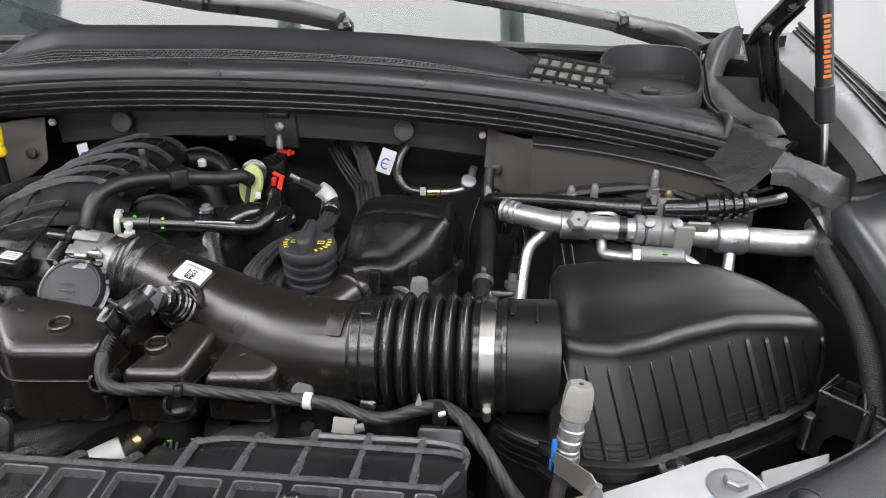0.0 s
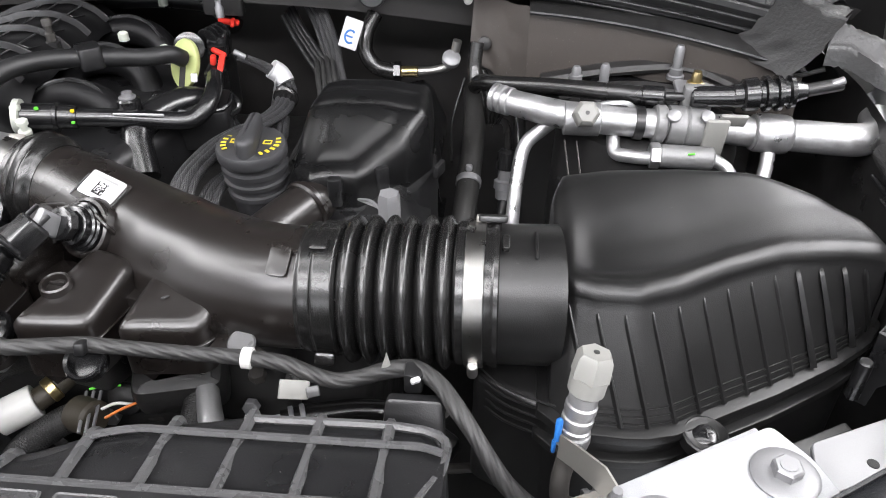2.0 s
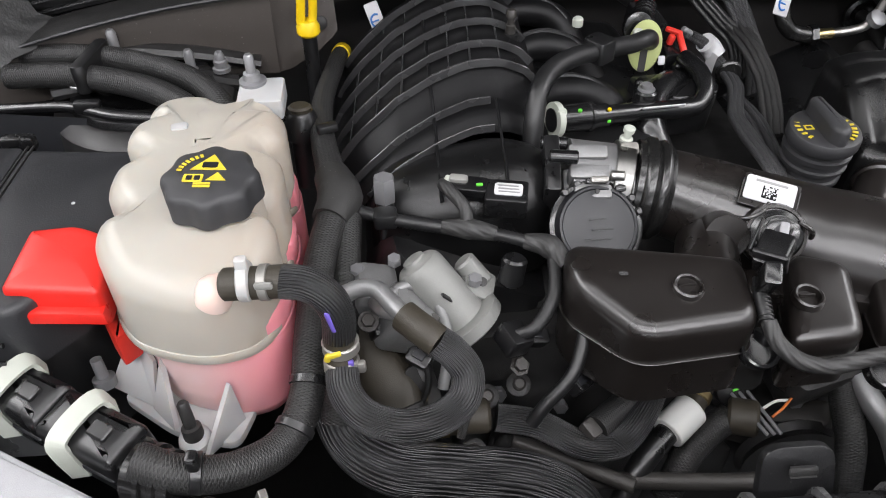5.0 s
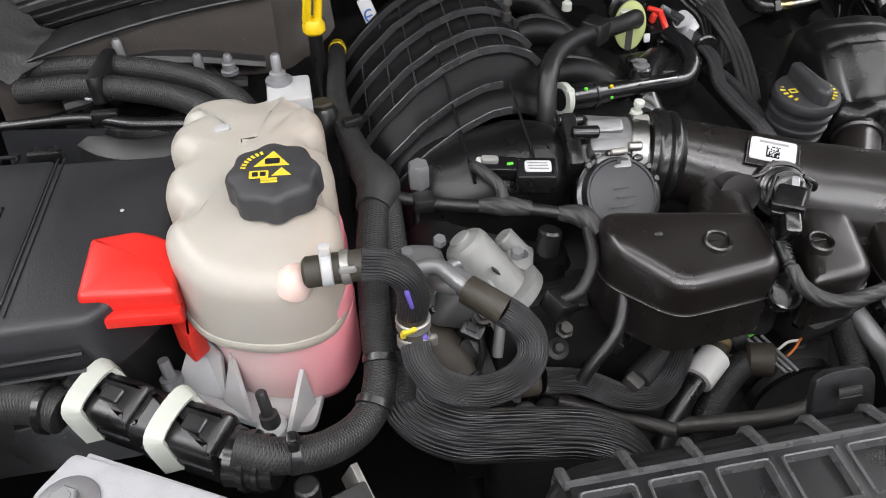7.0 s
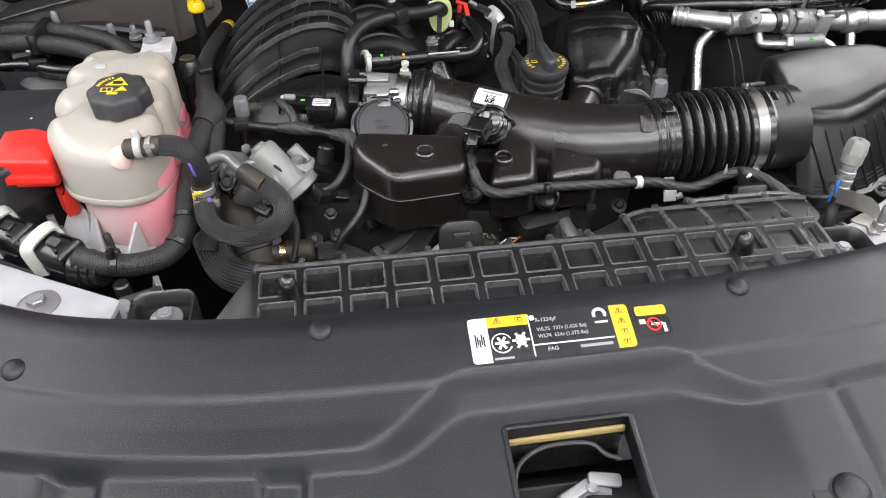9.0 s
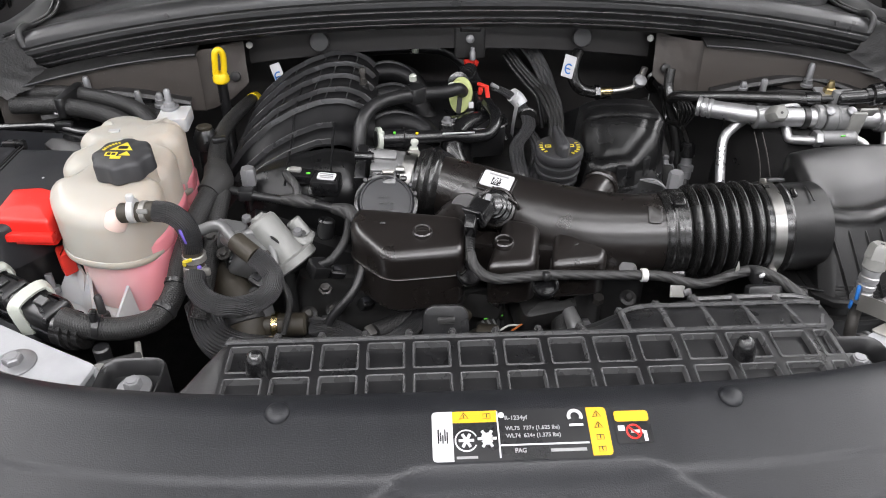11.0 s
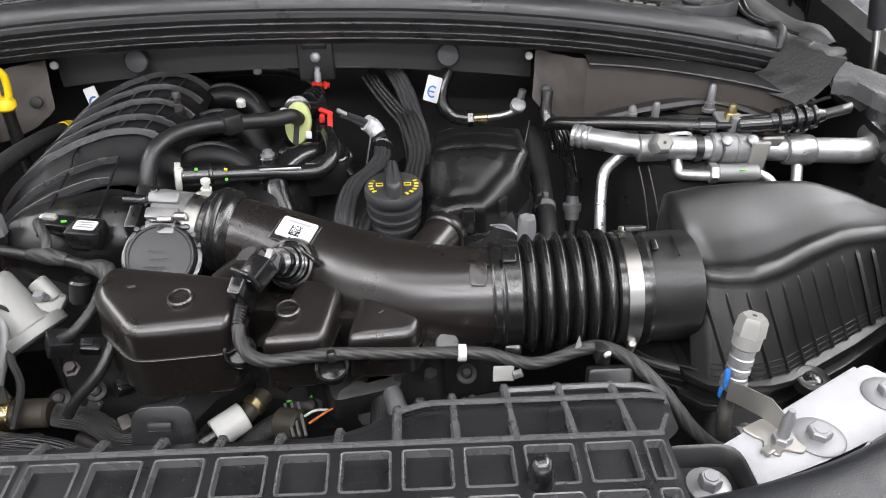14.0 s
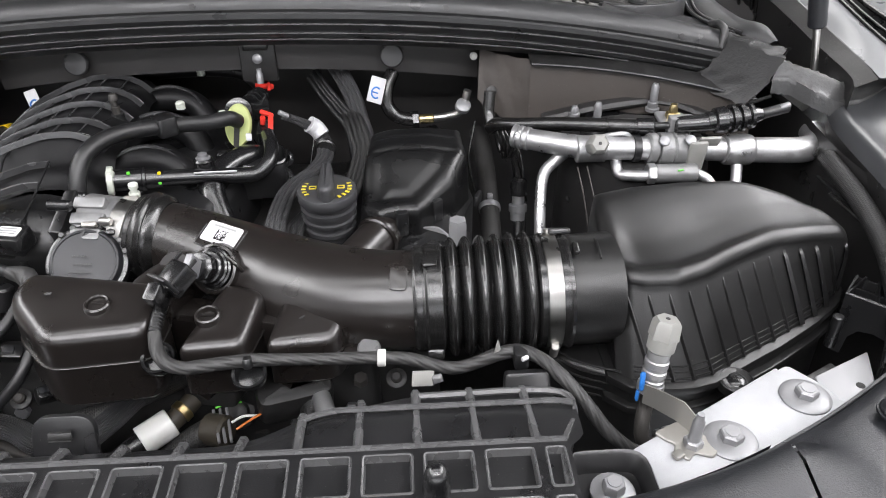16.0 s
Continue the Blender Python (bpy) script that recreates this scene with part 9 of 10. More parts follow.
hh = thing("heater_hoses", "pair of dark ribbed heater hoses clipped beside the tower", "hose", (-0.55, 0.95, 1.06))
part("hose", tube([(-0.66, 0.995, 1.088), (-0.60, 0.985, 1.092), (-0.54, 0.968, 1.092), (-0.48, 0.935, 1.090), (-0.445, 0.90, 1.085), (-0.425, 0.87, 1.07)], 0.0120, 16, 7), M_LOOM, hh)
part("hose", tube([(-0.66, 0.958, 1.085), (-0.60, 0.950, 1.088), (-0.54, 0.930, 1.088), (-0.49, 0.902, 1.086), (-0.455, 0.87, 1.078), (-0.44, 0.845, 1.06)], 0.0128, 16, 7), M_LOOM, hh)
part("clip", block((-0.575, 0.960, 1.092), (0.014, 0.066, 0.030), pose(0, 0, 0, 0, 0, -8), r=0.006), M_BLACK, hh)
part("clip_foot", block((-0.575, 0.918, 1.07), (0.026, 0.010, 0.012)), M_BLACK, hh)
part("end_cap", lathe((-0.655, 0.996, 1.088), (-1, 0.1, 0), [(0, 0.012), (0.008, 0.012), (0.01, 0.008)], 14), M_LEVER, hh, "cream hose end")

# connectors with pale levers
for cx, cy in ((-0.547, 0.603), (-0.487, 0.565)):
    cn = thing("lever_connector", "large black wiring connector with a pale grey lever", "connector", (cx, cy, 1.0), "lever connectors")
    m = Matrix.Translation((cx, cy, 1.003)) @ pose(0, 0, 0, 8, 0, -31)
    part("housing", prism(rect(-0.038, -0.019, 0.034, 0.019, 0.005, 3), -0.024, 0.024, 0.009, 3, m, low=0.004), M_BLACK, cn)
    part("nose", prism(rect(0.030, -0.015, 0.046, 0.015, 0.006, 3), -0.018, 0.016, 0.006, 2, m, low=0.004), M_GLOSS, cn)
    part("ridge", prism(rect(-0.030, -0.0205, 0.030, -0.0165, 0.001, 1), -0.004, 0.002, 0.001, 1, m), M_PANEL, cn)
    lever = [m @ Vector(p) for p in ((-0.004, -0.0225, -0.012), (-0.006, -0.0225, 0.016), (-0.008, -0.019, 0.0275), (-0.008, 0.0, 0.0305), (-0.006, 0.0185, 0.0275), (-0.002, 0.0215, 0.012))]
    part("lever", tube([tuple(p) for p in lever], 0.0068, sub=4, section=[(1, -0.30), (1, 0.22), (0.8, 0.32), (-0.8, 0.32), (-1, 0.22), (-1, -0.30)]), M_LEVER, cn, "pale grey lever", 30)
    part("latch", prism(rect(0.004, -0.006, 0.020, 0.006, 0.002, 2), 0.022, 0.028, 0.001, 1, m), M_BLACK, cn)
boot = thing("loom_boot", "ribbed black rubber boot where the loom meets the connector", "boot", (-0.46, 0.53, 1.0))
part("boot", lathe((-0.456, 0.539, 1.004), (1, -0.40, 0.03), [(0, 0.021), (0.01, 0.020), (0.011, 0.022), (0.015, 0.022), (0.016, 0.0195), (0.02, 0.0195), (0.021, 0.0205), (0.025, 0.0205), (0.026, 0.018), (0.034, 0.0175)], 22), M_RUBBER, boot)
feed = thing("side_loom", "black loom running from the connectors to the fender", "wiring loom", (-0.65, 0.6, 1.0))
part("loom", tube([(-0.575, 0.592, 1.018), (-0.60, 0.603, 1.022), (-0.64, 0.608, 1.02), (-0.70, 0.60, 1.0)], 0.016, 14, 6), M_LOOM, feed)
part("ring", lathe((-0.582, 0.596, 1.02), (-1, 0.3, 0), [(0, 0.016), (0.001, 0.019), (0.006, 0.019), (0.007, 0.016)], 18), M_RUBBER, feed)

# dipstick
dip = thing("dipstick", "yellow loop dipstick handle beside the manifold", "dipstick", (-0.352, 1.0, 1.05))
part("loop", tube([(-0.354, 1.0, 1.112), (-0.3515, 0.998, 1.130), (-0.349, 0.998, 1.146), (-0.343, 1.0, 1.150), (-0.339, 1.003, 1.142), (-0.340, 1.004, 1.125), (-0.342, 1.003, 1.112)], 0.0048, 10, 6), M_YELLOW, dip)
part("collar", lathe((-0.347, 1.001, 1.098), (0, 0, 1), [(0, 0.010), (0.003, 0.0125), (0.010, 0.0125), (0.016, 0.009)], 20), M_YELLOW, dip)
part("tube", rod((-0.347, 1.001, 0.95), (-0.347, 1.001, 1.098), 0.008, 12), M_BLACK, dip)
dip.location.x -= 0.012
lcap = thing("fluid_port", "small black fluid port with a pale collar behind the tank", "port", (-0.365, 0.87, 1.0))
part("body", lathe((-0.362, 0.868, 1.0), (0, 0.1, 1), [(0, 0.012), (0.05, 0.012), (0.052, 0.016), (0.07, 0.017), (0.08, 0.012)], 18), M_BLACK, lcap)
part("collar", lathe((-0.362, 0.876, 1.079), (0, 0.1, 1), [(0, 0.0105), (0.004, 0.0115), (0.006, 0.009)], 18), M_OLIVE, lcap)

# ---- low hoses in front of the engine ----
bh = thing("lower_hose", "bundle of braided black hoses before the timing cover", "hose", (-0.25, 0.58, 0.9))
part("hose", tube([(-0.335, 0.640, 0.955), (-0.318, 0.605, 0.93), (-0.285, 0.580, 0.925), (-0.235, 0.570, 0.925), (-0.18, 0.562, 0.92), (-0.145, 0.550, 0.90), (-0.13, 0.53, 0.86)], 0.023, 22, 7), M_BRAID, bh)
part("hose", tube([(-0.20, 0.618, 0.93), (-0.165, 0.612, 0.925), (-0.13, 0.592, 0.92), (-0.10, 0.592, 0.92), (-0.075, 0.615, 0.925), (-0.055, 0.645, 0.93)], 0.012, 16, 6), M_BRAID, bh)
part("sleeve", rod((-0.275, 0.619, 0.932), (-0.205, 0.619, 0.932), 0.0145, 20), M_OLIVE, bh, "olive rubber sleeve")
part("clamp", lathe((-0.248, 0.619, 0.932), (1, 0, 0), [(0, 0.0150), (0.0005, 0.0162), (0.008, 0.0162), (0.0085, 0.015)], 22), M_BRASS, bh)
rh = thing("radiator_hose", "thick olive-black rubber coolant elbow below the valve", "hose", (-0.29, 0.65, 0.9))
part("elbow", tube([(-0.325, 0.695, 0.985), (-0.305, 0.665, 0.972), (-0.285, 0.635, 0.955), (-0.276, 0.615, 0.93), (-0.275, 0.60, 0.89)], 0.0235, 22, 6), M_OLIVE, rh)
part("clamp", lathe((-0.281, 0.626, 0.945), (0.25, -0.65, -0.7), [(0, 0.0245), (0.001, 0.0258), (0.010, 0.0258), (0.011, 0.0245)], 26), M_DARK, rh)
sp1 = thing("steel_pipe", "thin bright steel pipe low before the engine", "pipe", (-0.14, 0.6, 0.88))
part("pipe", rod((-0.185, 0.615, 0.90), (-0.09, 0.566, 0.895), 0.0065, 14), M_GRIME, sp1)
sp2 = thing("steel_pipe", "long bright cross pipe low behind the shroud", "pipe", (-0.03, 0.58, 0.86))
part("pipe", tube([(-0.15, 0.585, 0.88), (-0.08, 0.58, 0.88), (0.0, 0.573, 0.88), (0.04, 0.572, 0.885), (0.055, 0.575, 0.90)], 0.0075, 14, 5), M_GRIME, sp2)
wc = thing("white_coupler", "white coupler sleeve on a dark hose", "coupler", (-0.05, 0.71, 0.8))
part("sleeve", rod((-0.073, 0.614, 0.897), (-0.046, 0.634, 0.903), 0.0158, 24, bevel=0.001), M_WHITE, wc)
part("hose", tube([(-0.048, 0.632, 0.902), (-0.037, 0.645, 0.906), (-0.020, 0.668, 0.915), (0.0, 0.69, 0.93)], 0.0105, 16, 5), M_OLIVE, wc)
part("band", lathe((-0.040, 0.642, 0.905), (0.6, 0.75, 0.25), [(0, 0.0110), (0.001, 0.0122), (0.008, 0.0122), (0.009, 0.011)], 20), M_BRASS, wc)
part("tail", tube([(-0.072, 0.615, 0.897), (-0.088, 0.602, 0.892), (-0.104, 0.588, 0.882), (-0.12, 0.57, 0.86)], 0.0105, 14, 4), M_BLACK, wc)
wc.location.x += 0.024
ow = thing("alternator_plug", "black connector with an orange wire and steel clip", "connector", (0.05, 0.67, 0.84))
part("body", rod((0.012, 0.632, 0.893), (0.036, 0.622, 0.897), 0.0165, 18), M_OLIVE, ow)
part("loom", tube([(0.014, 0.630, 0.892), (-0.005, 0.622, 0.885), (-0.03, 0.605, 0.87), (-0.05, 0.585, 0.84)], 0.013, 16, 5), M_LOOM, ow)
for k in range(3):
    part("clip", rod((0.018 + 0.007 * k, 0.646, 0.905 + 0.001 * k), (0.033 + 0.006 * k, 0.600, 0.905), 0.0016, 8), M_ZINC, ow)
part("wire", tube([(0.046, 0.620, 0.902), (0.057, 0.626, 0.906), (0.072, 0.638, 0.906), (0.087, 0.645, 0.902)], 0.0013, 8, 5), M_ORANGE, ow, "orange wire")
part("wire", tube([(0.040, 0.628, 0.904), (0.052, 0.632, 0.908), (0.066, 0.634, 0.906)], 0.0014, 8, 5), M_WHITE, ow, "white wire")
part("wire", tube([(0.020, 0.648, 0.906), (0.034, 0.652, 0.908), (0.046, 0.655, 0.906)], 0.0012, 8, 5), M_PAINTDAB, ow, "green wire")
cp = thing("coolant_elbow", "cast aluminium coolant elbow with a spring clamp", "pipe", (0.17, 0.62, 0.88))
part("elbow", tube([(0.130, 0.648, 0.918), (0.139, 0.624, 0.905), (0.150, 0.604, 0.890), (0.158, 0.585, 0.865)], [0.010, 0.011, 0.011, 0.0105], 18, 6), M_ALU, cp)
part("branch", tube([(0.146, 0.612, 0.898), (0.172, 0.620, 0.900), (0.206, 0.629, 0.902)], [0.010, 0.0082, 0.0082], 16, 5), M_ALU, cp)
part("hose", tube([(0.200, 0.627, 0.902), (0.235, 0.640, 0.902), (0.28, 0.652, 0.897), (0.33, 0.655, 0.88)], 0.0112, 16, 5), M_RUBBER, cp)
for k in range(2):
    part("clamp", lathe((0.206 + 0.009 * k, 0.630 + 0.0035 * k, 0.902), (1, 0.38, 0), [(0, 0.0118), (0.0004, 0.0130), (0.004, 0.0130), (0.0045, 0.0118)], 20), M_ZINC, cp)
part("clamp_ear", tube([(0.212, 0.622, 0.912), (0.210, 0.610, 0.905), (0.220, 0.612, 0.903), (0.221, 0.624, 0.911)], 0.0016, 6, 2), M_ZINC, cp)
part("bolt", hexnut((0.172, 0.662, 0.92), (0, -0.3, 1), 0.008, 0.01), M_GRIME, cp)
dl = thing("braided_drop", "black braided sleeve hanging behind the shroud", "wiring loom", (0.12, 0.63, 0.85))
part("sleeve", tube([(0.122, 0.672, 0.935), (0.121, 0.64, 0.90), (0.118, 0.605, 0.88), (0.115, 0.58, 0.84)], 0.013, 14, 5), M_LOOM, dl)
lb = thing("lower_loom", "black loom looping below the resonator", "wiring loom", (-0.05, 0.65, 0.9))
part("loom", tube([(-0.12, 0.60, 0.93), (-0.09, 0.625, 0.925), (-0.04, 0.655, 0.93), (0.0, 0.67, 0.935), (0.05, 0.675, 0.93)], 0.012, 14, 6), M_LOOM, lb)
part("clamp", block((-0.125, 0.597, 0.934), (0.012, 0.016, 0.012), pose(0, 0, 0, 20, 0, 35)), M_GRIME, lb)
for k, (px, py, pz, mt) in enumerate(((-0.205, 0.640, 0.93, M_GRIME), (-0.175, 0.655, 0.925, M_GRIME), (-0.15, 0.70, 0.93, M_DARK), (-0.22, 0.60, 0.91, M_GRIME), (0.21, 0.655, 0.93, M_DARK))):
    bt = thing("small_bolt", "small bolt head on the dark timing cover", "bolt", (px, py, pz), "small bolts")
    part("head", lathe((px, py, pz), (0, -0.5, 0.8), [(0, 0.006), (0.005, 0.006), (0.007, 0.004)], 12), mt, bt)
    part("washer", lathe((px, py, pz), (0, -0.5, 0.8), [(-0.003, 0.011), (0, 0.011), (0.001, 0.009)], 14), M_DARK, bt)
ip = thing("clip_bracket", "black steel bracket with loom clips beside the radiator", "bracket", (-0.38, 0.49, 0.95))
part("plate", block((-0.385, 0.495, 0.965), (0.045, 0.038, 0.04), pose(0, 0, 0, 20, 0, 20)), M_DARK, ip)
part("post", rod((-0.408, 0.512, 0.95), (-0.408, 0.512, 0.998), 0.009, 14), M_BLACK, ip)
part("cap", lathe((-0.405, 0.486, 0.985), (0, -0.2, 1), [(0, 0.010), (0.003, 0.010), (0.004, 0.007)], 16), M_GREYCAP, ip)
part("fold", block((-0.372, 0.512, 0.972), (0.006, 0.040, 0.030), pose(0, 0, 0, 20, 10, 24), r=0.001, bevel=0.001), M_CLIP, ip, "bright folded edge")

# ---- stickers on the trim panel ----
def lay(lift):
    return lambda co: Vector((co.x, co.y, panel_z(co.x, co.y) + lift))


def patch(x0, y0, x1, y1, lift, r=0.0015):
    """A thin patch that follows the trim panel."""
    us, vs = np.linspace(x0, x1, 12), np.linspace(y0, y1, 9)
    return sheet(lambda u, v: (u, v, panel_z(u, v) + lift), us, vs, 0.0003)


def rpatch(x0, y0, x1, y1, lift, r=0.004):
    """A thin patch with rounded corners that follows the trim panel."""
    out = round_poly([(x0, y0), (x1, y0), (x1, y1), (x0, y1)], r, 5)
    fine = []
    for (ax, ay), (bx, by) in zip(out, out[1:] + out[:1]):
        m_ = max(1, int(math.hypot(bx - ax, by - ay) / 0.006))
        fine += [(ax + (bx - ax) * k / m_, ay + (by - ay) * k / m_) for k in range(m_)]
    cx, cy, n = (x0 + x1) / 2, (y0 + y1) / 2, len(fine)
    verts, faces = [], []
    for share in (1.0, 0.8, 0.6, 0.4, 0.2):
        verts += [(cx + (x - cx) * share, cy + (y - cy) * share, 0) for x, y in fine]
    verts = [(x, y, panel_z(x, y) + lift) for x, y, _ in verts]
    for i in range(4):
        faces += [(i * n + k, i * n + (k + 1) % n, (i + 1) * n + (k + 1) % n, (i + 1) * n + k) for k in range(n)]
    return verts, faces + [tuple(4 * n + k for k in range(n))]


SX0, SX1, SY0, SY1 = -0.056, 0.089, 0.2855, 0.3280
stk = thing("refrigerant_label", "black and yellow refrigerant label with white print on the trim panel", "label", (0.01, 0.31, 1.06))
part("ground", rpatch(SX0, SY0, SX1, SY1, 0.0008, 0.004), M_LABEL_BLACK, stk)
part("border", rpatch(SX0 - 0.0012, SY0 - 0.0012, SX1 + 0.0012, SY1 + 0.0012, 0.0005, 0.005), M_PANEL, stk)
part("white_field", rpatch(SX0, SY0, SX0 + 0.017, SY1, 0.0012, [0.004, 0, 0, 0.004]), M_LABEL, stk)
for k in range(5):
    part("print_bar", patch(SX0 + 0.0045 + 0.0018 * k, SY0 + 0.015 + 0.002 * (k % 2), SX0 + 0.0056 + 0.0018 * k, SY0 + 0.027 - 0.0025 * (k % 3), 0.0016), M_LABEL_BLACK, stk)
part("yellow_field", patch(SX0 + 0.017, SY1 - 0.010, SX0 + 0.054, SY1, 0.0012), M_LABEL_YELLOW, stk)
part("yellow_field", rpatch(SX1 - 0.0165, SY0 + 0.0012, SX1, SY1, 0.0012, [0, 0.004, 0.004, 0]), M_LABEL_YELLOW, stk)
part("rule", patch(SX0 + 0.0535, SY0 + 0.002, SX0 + 0.0548, SY1 - 0.001, 0.0013), M_LABEL, stk)
part("rule", patch(SX0 + 0.055, SY0 + 0.0115, SX1 - 0.018, SY0 + 0.0128, 0.0013), M_LABEL, stk)
for body, size, px, py in (("R-1234yf", 0.0052, 0.060, 0.0335), ("WL75  737g (1.625 lbs)", 0.0047, 0.060, 0.0245), ("WL74  624g (1.375 lbs)", 0.0047, 0.060, 0.0180), ("PAG", 0.0050, 0.066, 0.0055)):
    letters(body, size, Matrix.Translation((SX0 + px, SY0 + py, 0)), "print_word", M_LABEL, stk, lay(0.0016))
part("print_bar", patch(SX0 + 0.095, SY0 + 0.0055, SX0 + 0.124, SY0 + 0.0080, 0.0014), M_LABEL_GREY, stk)
part("print_bar", patch(SX0 + 0.019, SY0 + 0.0020, SX0 + 0.036, SY0 + 0.0040, 0.0014), M_LABEL_GREY, stk)


def star(cx, cy, r, arms, parent, mat, lift=0.0014):
    for k in range(arms):
        a = math.pi * k / arms
        dx, dy = r * math.cos(a), r * math.sin(a)
        g = tube([(cx - dx, cy - dy, panel_z(cx - dx, cy - dy) + lift), (cx, cy, panel_z(cx, cy) + lift), (cx + dx, cy + dy, panel_z(cx + dx, cy + dy) + lift)], 0.0014, 5, 1, flat=0.5)
        part("symbol_arm", g, mat, parent)


def ring_mark(cx, cy, r, w, parent, mat, a0=0.0, a1=2 * math.pi, lift=0.0014):
    pts = [(cx + r * math.cos(a), cy + r * math.sin(a)) for a in np.linspace(a0, a1, 24)]
    part("symbol_ring", tube([(x, y, panel_z(x, y) + lift) for x, y in pts], w, 5, 1, flat=0.5), mat, parent)


star(SX0 + 0.0275, SY0 + 0.017, 0.0062, 3, stk, M_LABEL)
ring_mark(SX0 + 0.0275, SY0 + 0.017, 0.0088, 0.0007, stk, M_LABEL, 0.4, 5.8)
star(SX0 + 0.0445, SY0 + 0.018, 0.0078, 3, stk, M_LABEL)
star(SX0 + 0.0445, SY0 + 0.018, 0.0050, 5, stk, M_LABEL)
star(SX0 + 0.0575, SY1 - 0.0045, 0.0024, 3, stk, M_LABEL)
ring_mark(SX1 - 0.0265, SY1 - 0.0075, 0.0050, 0.0016, stk, M_LABEL, -0.5, 3.6)
part("brand_bar", patch(SX1 - 0.032, SY1 - 0.0160, SX1 - 0.0205, SY1 - 0.0140, 0.0014), M_LABEL, stk)
def pictogram(cx, cy, r, corners, parent):
    """A small outlined triangle or square with a bar inside."""
    pts = [(cx + r * math.cos(a), cy + r * (0.85 if corners == 3 else 0.7) * math.sin(a)) for a in ([math.pi / 2 + 2 * math.pi * k / 3 for k in range(3)] if corners == 3 else [math.pi / 4 + math.pi / 2 * k for k in range(4)])]
    pts.append(pts[0])
    part("pictogram", tube([(x, y, panel_z(x, y) + 0.0013) for x, y in pts], 0.00045, 5, 1, flat=0.4), M_LABEL_BLACK, parent)
    part("pictogram_bar", patch(cx - 0.0004, cy - r * 0.3, cx + 0.0004, cy + r * 0.4, 0.0015), M_LABEL_BLACK, parent)


for k in range(4):
    cy = SY0 + 0.0055 + 0.0098 * k
    pictogram(SX1 - 0.0082, cy + 0.001, 0.0040, 3 if k in (2, 3) else 4, stk)
for k in range(2):
    pictogram(SX0 + 0.0265 + 0.019 * k, SY1 - 0.0048, 0.0042, 3 if k == 0 else 4, stk)
st2 = thing("warning_label", "small black warning label with yellow band and red ring", "label", (0.1, 0.31, 1.06))
part("ground", rpatch(0.0945, 0.2960, 0.1240, 0.3245, 0.0008, 0.003), M_LABEL_BLACK, st2)
part("yellow_band", rpatch(0.0950, 0.3145, 0.1235, 0.3240, 0.0012, 0.003), M_LABEL_YELLOW, st2)
ring_mark(0.109, 0.3055, 0.0058, 0.0009, st2, M_RED)
part("symbol_bar", tube([(0.1050, 0.3095, panel_z(0.1050, 0.3095) + 0.0016), (0.1130, 0.3015, panel_z(0.1130, 0.3015) + 0.0016)], 0.0008, 5, 1), M_RED, st2)
part("symbol", patch(0.1065, 0.3045, 0.117, 0.3070, 0.0013), M_LABEL, st2)
part("symbol", patch(0.0965, 0.3065, 0.1020, 0.3110, 0.0013), M_LABEL, st2)
part("symbol", patch(0.1165, 0.2975, 0.1195, 0.3060, 0.0013), M_LABEL, st2)

# ---- hoses and wires in the deep parts of the bay ----
dh = thing("drain_hose", "dull black drain hose with a zinc clamp at the firewall", "hose", (0.34, 0.95, 0.82))
part("hose", tube([(0.340, 1.110, 1.000), (0.343, 1.075, 0.992), (0.344, 1.030, 0.975), (0.342, 0.965, 0.955), (0.339, 0.900, 0.925), (0.338, 0.870, 0.84)], 0.0135, 16, 6), M_DULL, dh)
part("clamp", lathe((0.342, 0.965, 0.955), (-0.04, -0.9, -0.35), [(0, 0.0142), (0.001, 0.0152), (0.008, 0.0152), (0.009, 0.0142)], 20), M_ZINC, dh, "zinc band clamp")
part("clamp_ear", block((0.342, 0.962, 0.972), (0.008, 0.007, 0.008)), M_ZINC, dh)
hl = thing("hose_fitting", "aluminium sensor fitting on a black cable near the apron", "fitting", (0.385, 0.96, 0.85))
part("body", lathe((0.384, 0.975, 0.925), (0.02, 0.25, 1), [(0, 0.010), (0.012, 0.0105), (0.013, 0.013), (0.022, 0.013), (0.024, 0.009), (0.036, 0.0085)], 20), M_ZINC, hl)
part("plug", lathe((0.385, 0.984, 0.960), (0.05, 0.3, 1), [(0, 0.012), (0.020, 0.0115), (0.024, 0.008)], 16), M_BLACK, hl)
part("cable", tube([(0.386, 0.990, 0.980), (0.383, 1.03, 0.995), (0.370, 1.065, 0.990), (0.362, 1.075, 1.020), (0.352, 1.06, 1.05)], 0.0045, 10, 6), M_RUBBER, hl)
part("cable", tube([(0.384, 0.972, 0.926), (0.380, 0.940, 0.90), (0.383, 0.90, 0.87), (0.382, 0.87, 0.80)], 0.0062, 10, 5), M_CONVO, hl)
for k, (a, b, c) in enumerate((((0.352, 1.058, 1.052), (0.372, 1.03, 1.020), (0.366, 0.985, 1.012)), ((0.345, 1.062, 1.052), (0.392, 1.06, 1.000), (0.400, 1.00, 0.94)), ((0.330, 1.060, 1.040), (0.318, 1.02, 1.000), (0.322, 0.96, 0.98)))):
    part("thin_wire", tube([a, b, c], 0.0016, 6, 6), M_RUBBER, hl)
fg = thing("firewall_grommet", "round black rubber grommet in the firewall felt", "grommet", (0.40, 1.20, 1.0), "firewall grommets")
part("ring", lathe((0.395, 1.225, 0.995), (0, -1, 0.1), [(0, 0.024), (0.006, 0.023), (0.009, 0.018), (0.006, 0.013)], 24), M_RUBBER, fg)
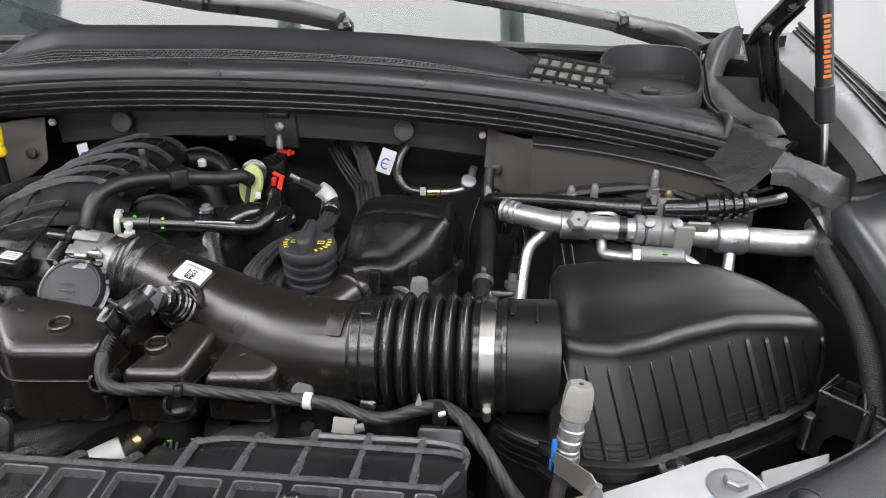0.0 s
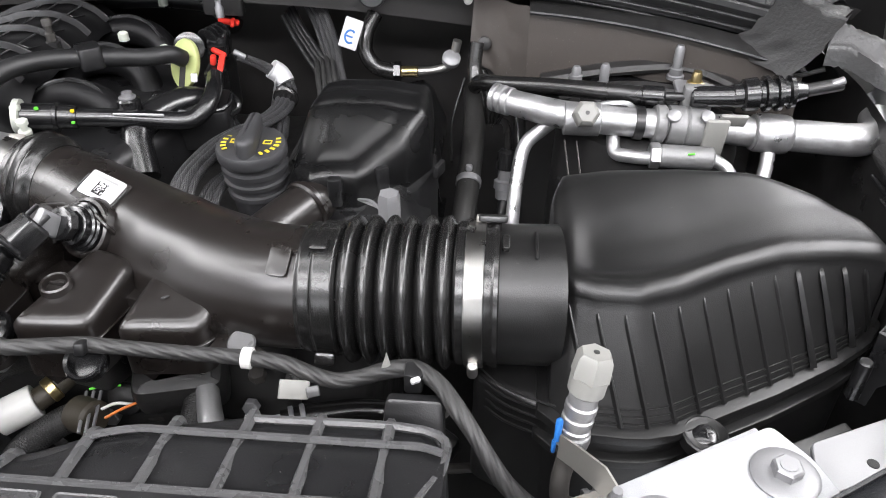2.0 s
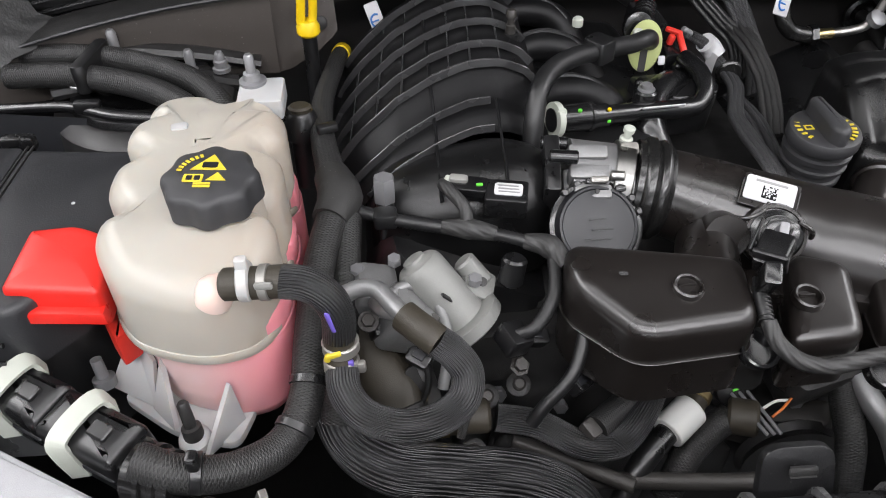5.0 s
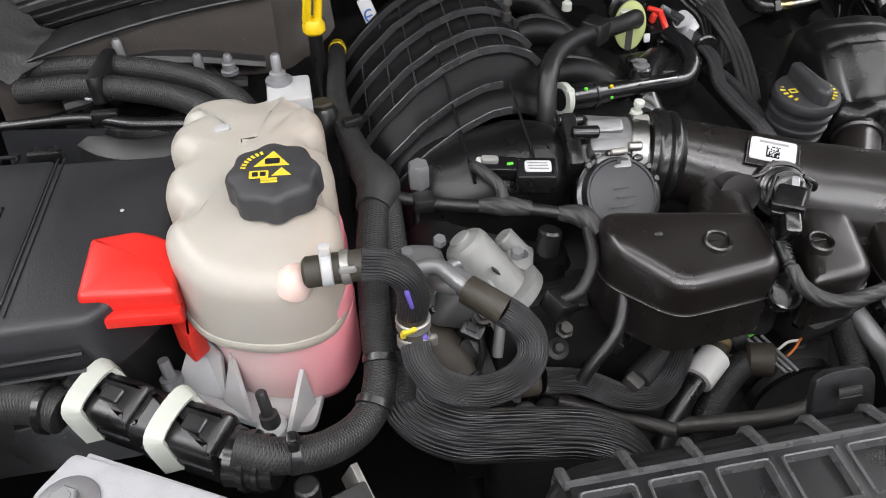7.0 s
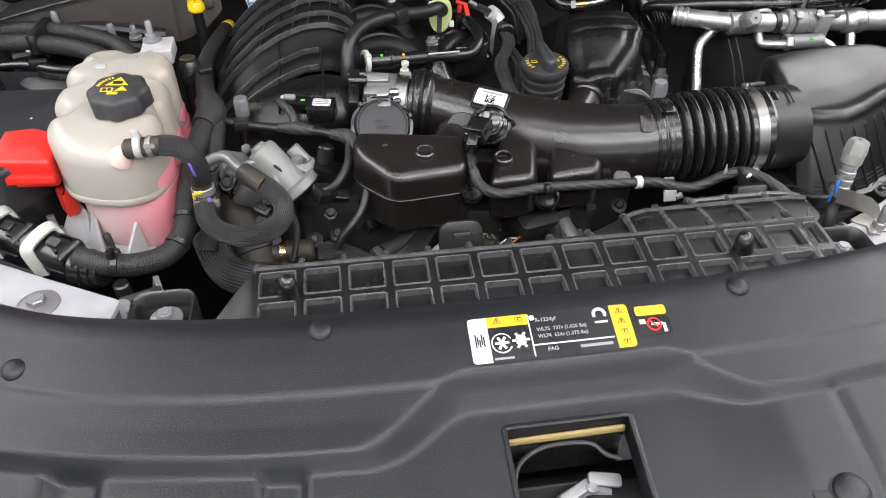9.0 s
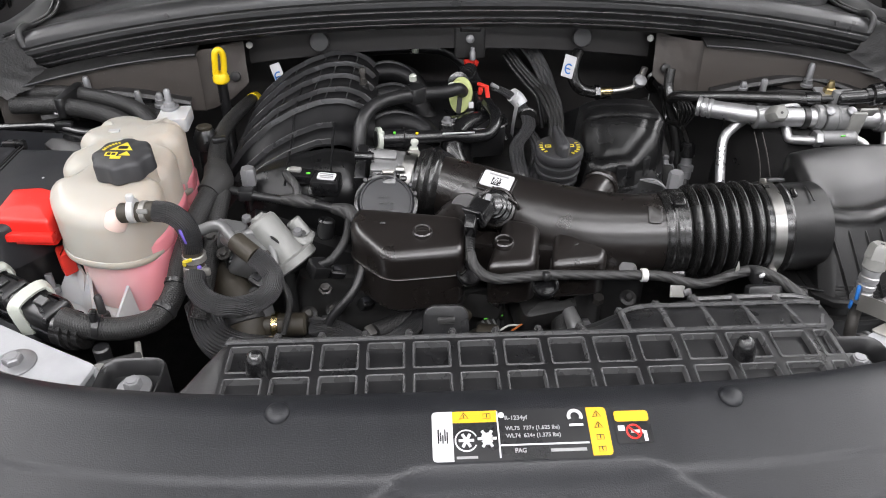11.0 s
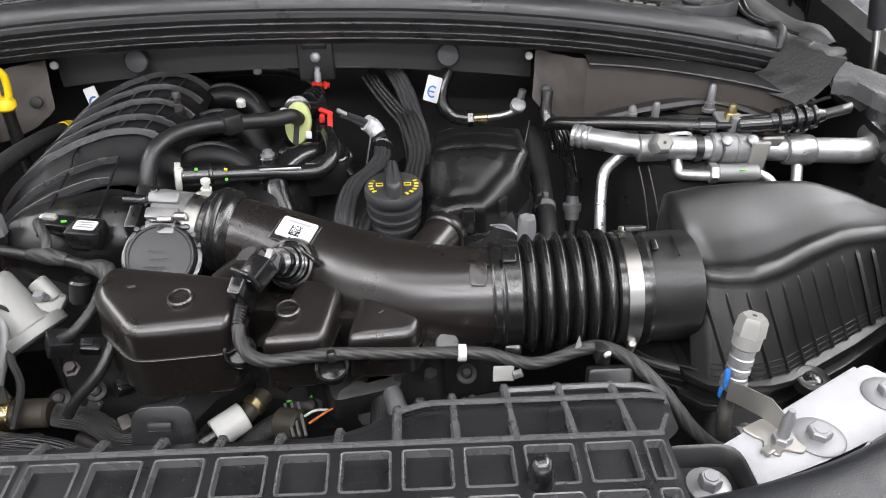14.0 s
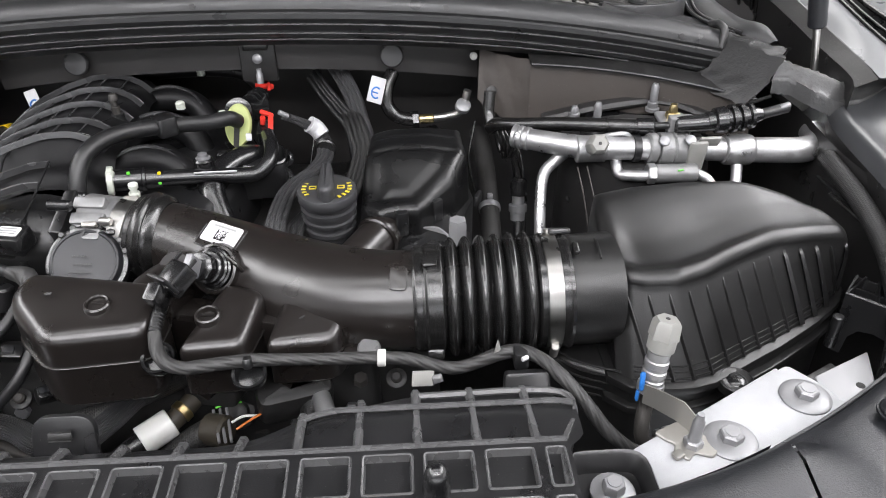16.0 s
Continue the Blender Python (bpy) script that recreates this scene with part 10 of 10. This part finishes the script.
part("cable", tube([(0.395, 1.225, 0.995), (0.398, 1.19, 0.992), (0.400, 1.14, 0.97), (0.402, 1.08, 0.93), (0.400, 1.03, 0.86)], 0.009, 12, 5), M_LOOM, fg)
# wires and brackets round the recirculation valve
vb = thing("valve_loom", "thin black wires and small plugs round the recirculation valve", "wiring loom", (-0.26, 0.66, 0.96))
random.seed(41)
for k in range(3):
    x0, y0 = -0.285 + 0.022 * k, 0.672 - 0.010 * k
    part("wire", tube([(x0, y0, 1.000), (x0 + random.uniform(-0.02, 0.02), y0 - 0.020, 0.990 + random.uniform(-0.01, 0.01)), (x0 + random.uniform(-0.02, 0.03), y0 - 0.035, 0.970), (x0 + random.uniform(-0.03, 0.03), y0 - 0.055, 0.935)], 0.0021 + 0.0009 * (k % 3), 7, 5), (M_RUBBER, M_CONVO, M_LOOM)[k % 3], vb)
for px, py, pz, a in ((-0.290, 0.655, 1.005, 20), (-0.262, 0.640, 0.985, -30), (-0.165, 0.655, 0.985, 10), (-0.130, 0.628, 0.955, 40)):
    pl = part("plug", block((px, py, pz), (0.020, 0.014, 0.014), pose(0, 0, 0, 25, 15, a), r=0.003, bevel=0.0015), M_BLACK, vb)
    part("plug_lock", block((px, py - 0.003, pz + 0.0075), (0.010, 0.007, 0.003), pose(0, 0, 0, 25, 15, a), r=0.001, bevel=0.0006), M_MOTOR, pl)
for px, py, pz in ((-0.276, 0.668, 1.022), (-0.250, 0.655, 1.010), (-0.236, 0.668, 1.012), (-0.180, 0.636, 0.972)):
    part("bolt", lathe((px, py, pz), (0.1, -0.5, 1), [(0, 0.0085), (0.002, 0.0085), (0.003, 0.006), (0.009, 0.0055)], 6), M_GRIME, vb)
part("bracket", tube([(-0.292, 0.682, 1.028), (-0.276, 0.668, 1.022), (-0.250, 0.655, 1.010), (-0.238, 0.636, 0.985)], 0.008, 8, 4, flat=0.25), M_GRIME, vb, "stamped steel bracket")
part("pipe", tube([(-0.288, 0.660, 1.030), (-0.268, 0.672, 1.036), (-0.246, 0.664, 1.024), (-0.238, 0.640, 1.0), (-0.244, 0.620, 0.97)], 0.0048, 10, 5), M_ALU, vb, "bent aluminium pipe")
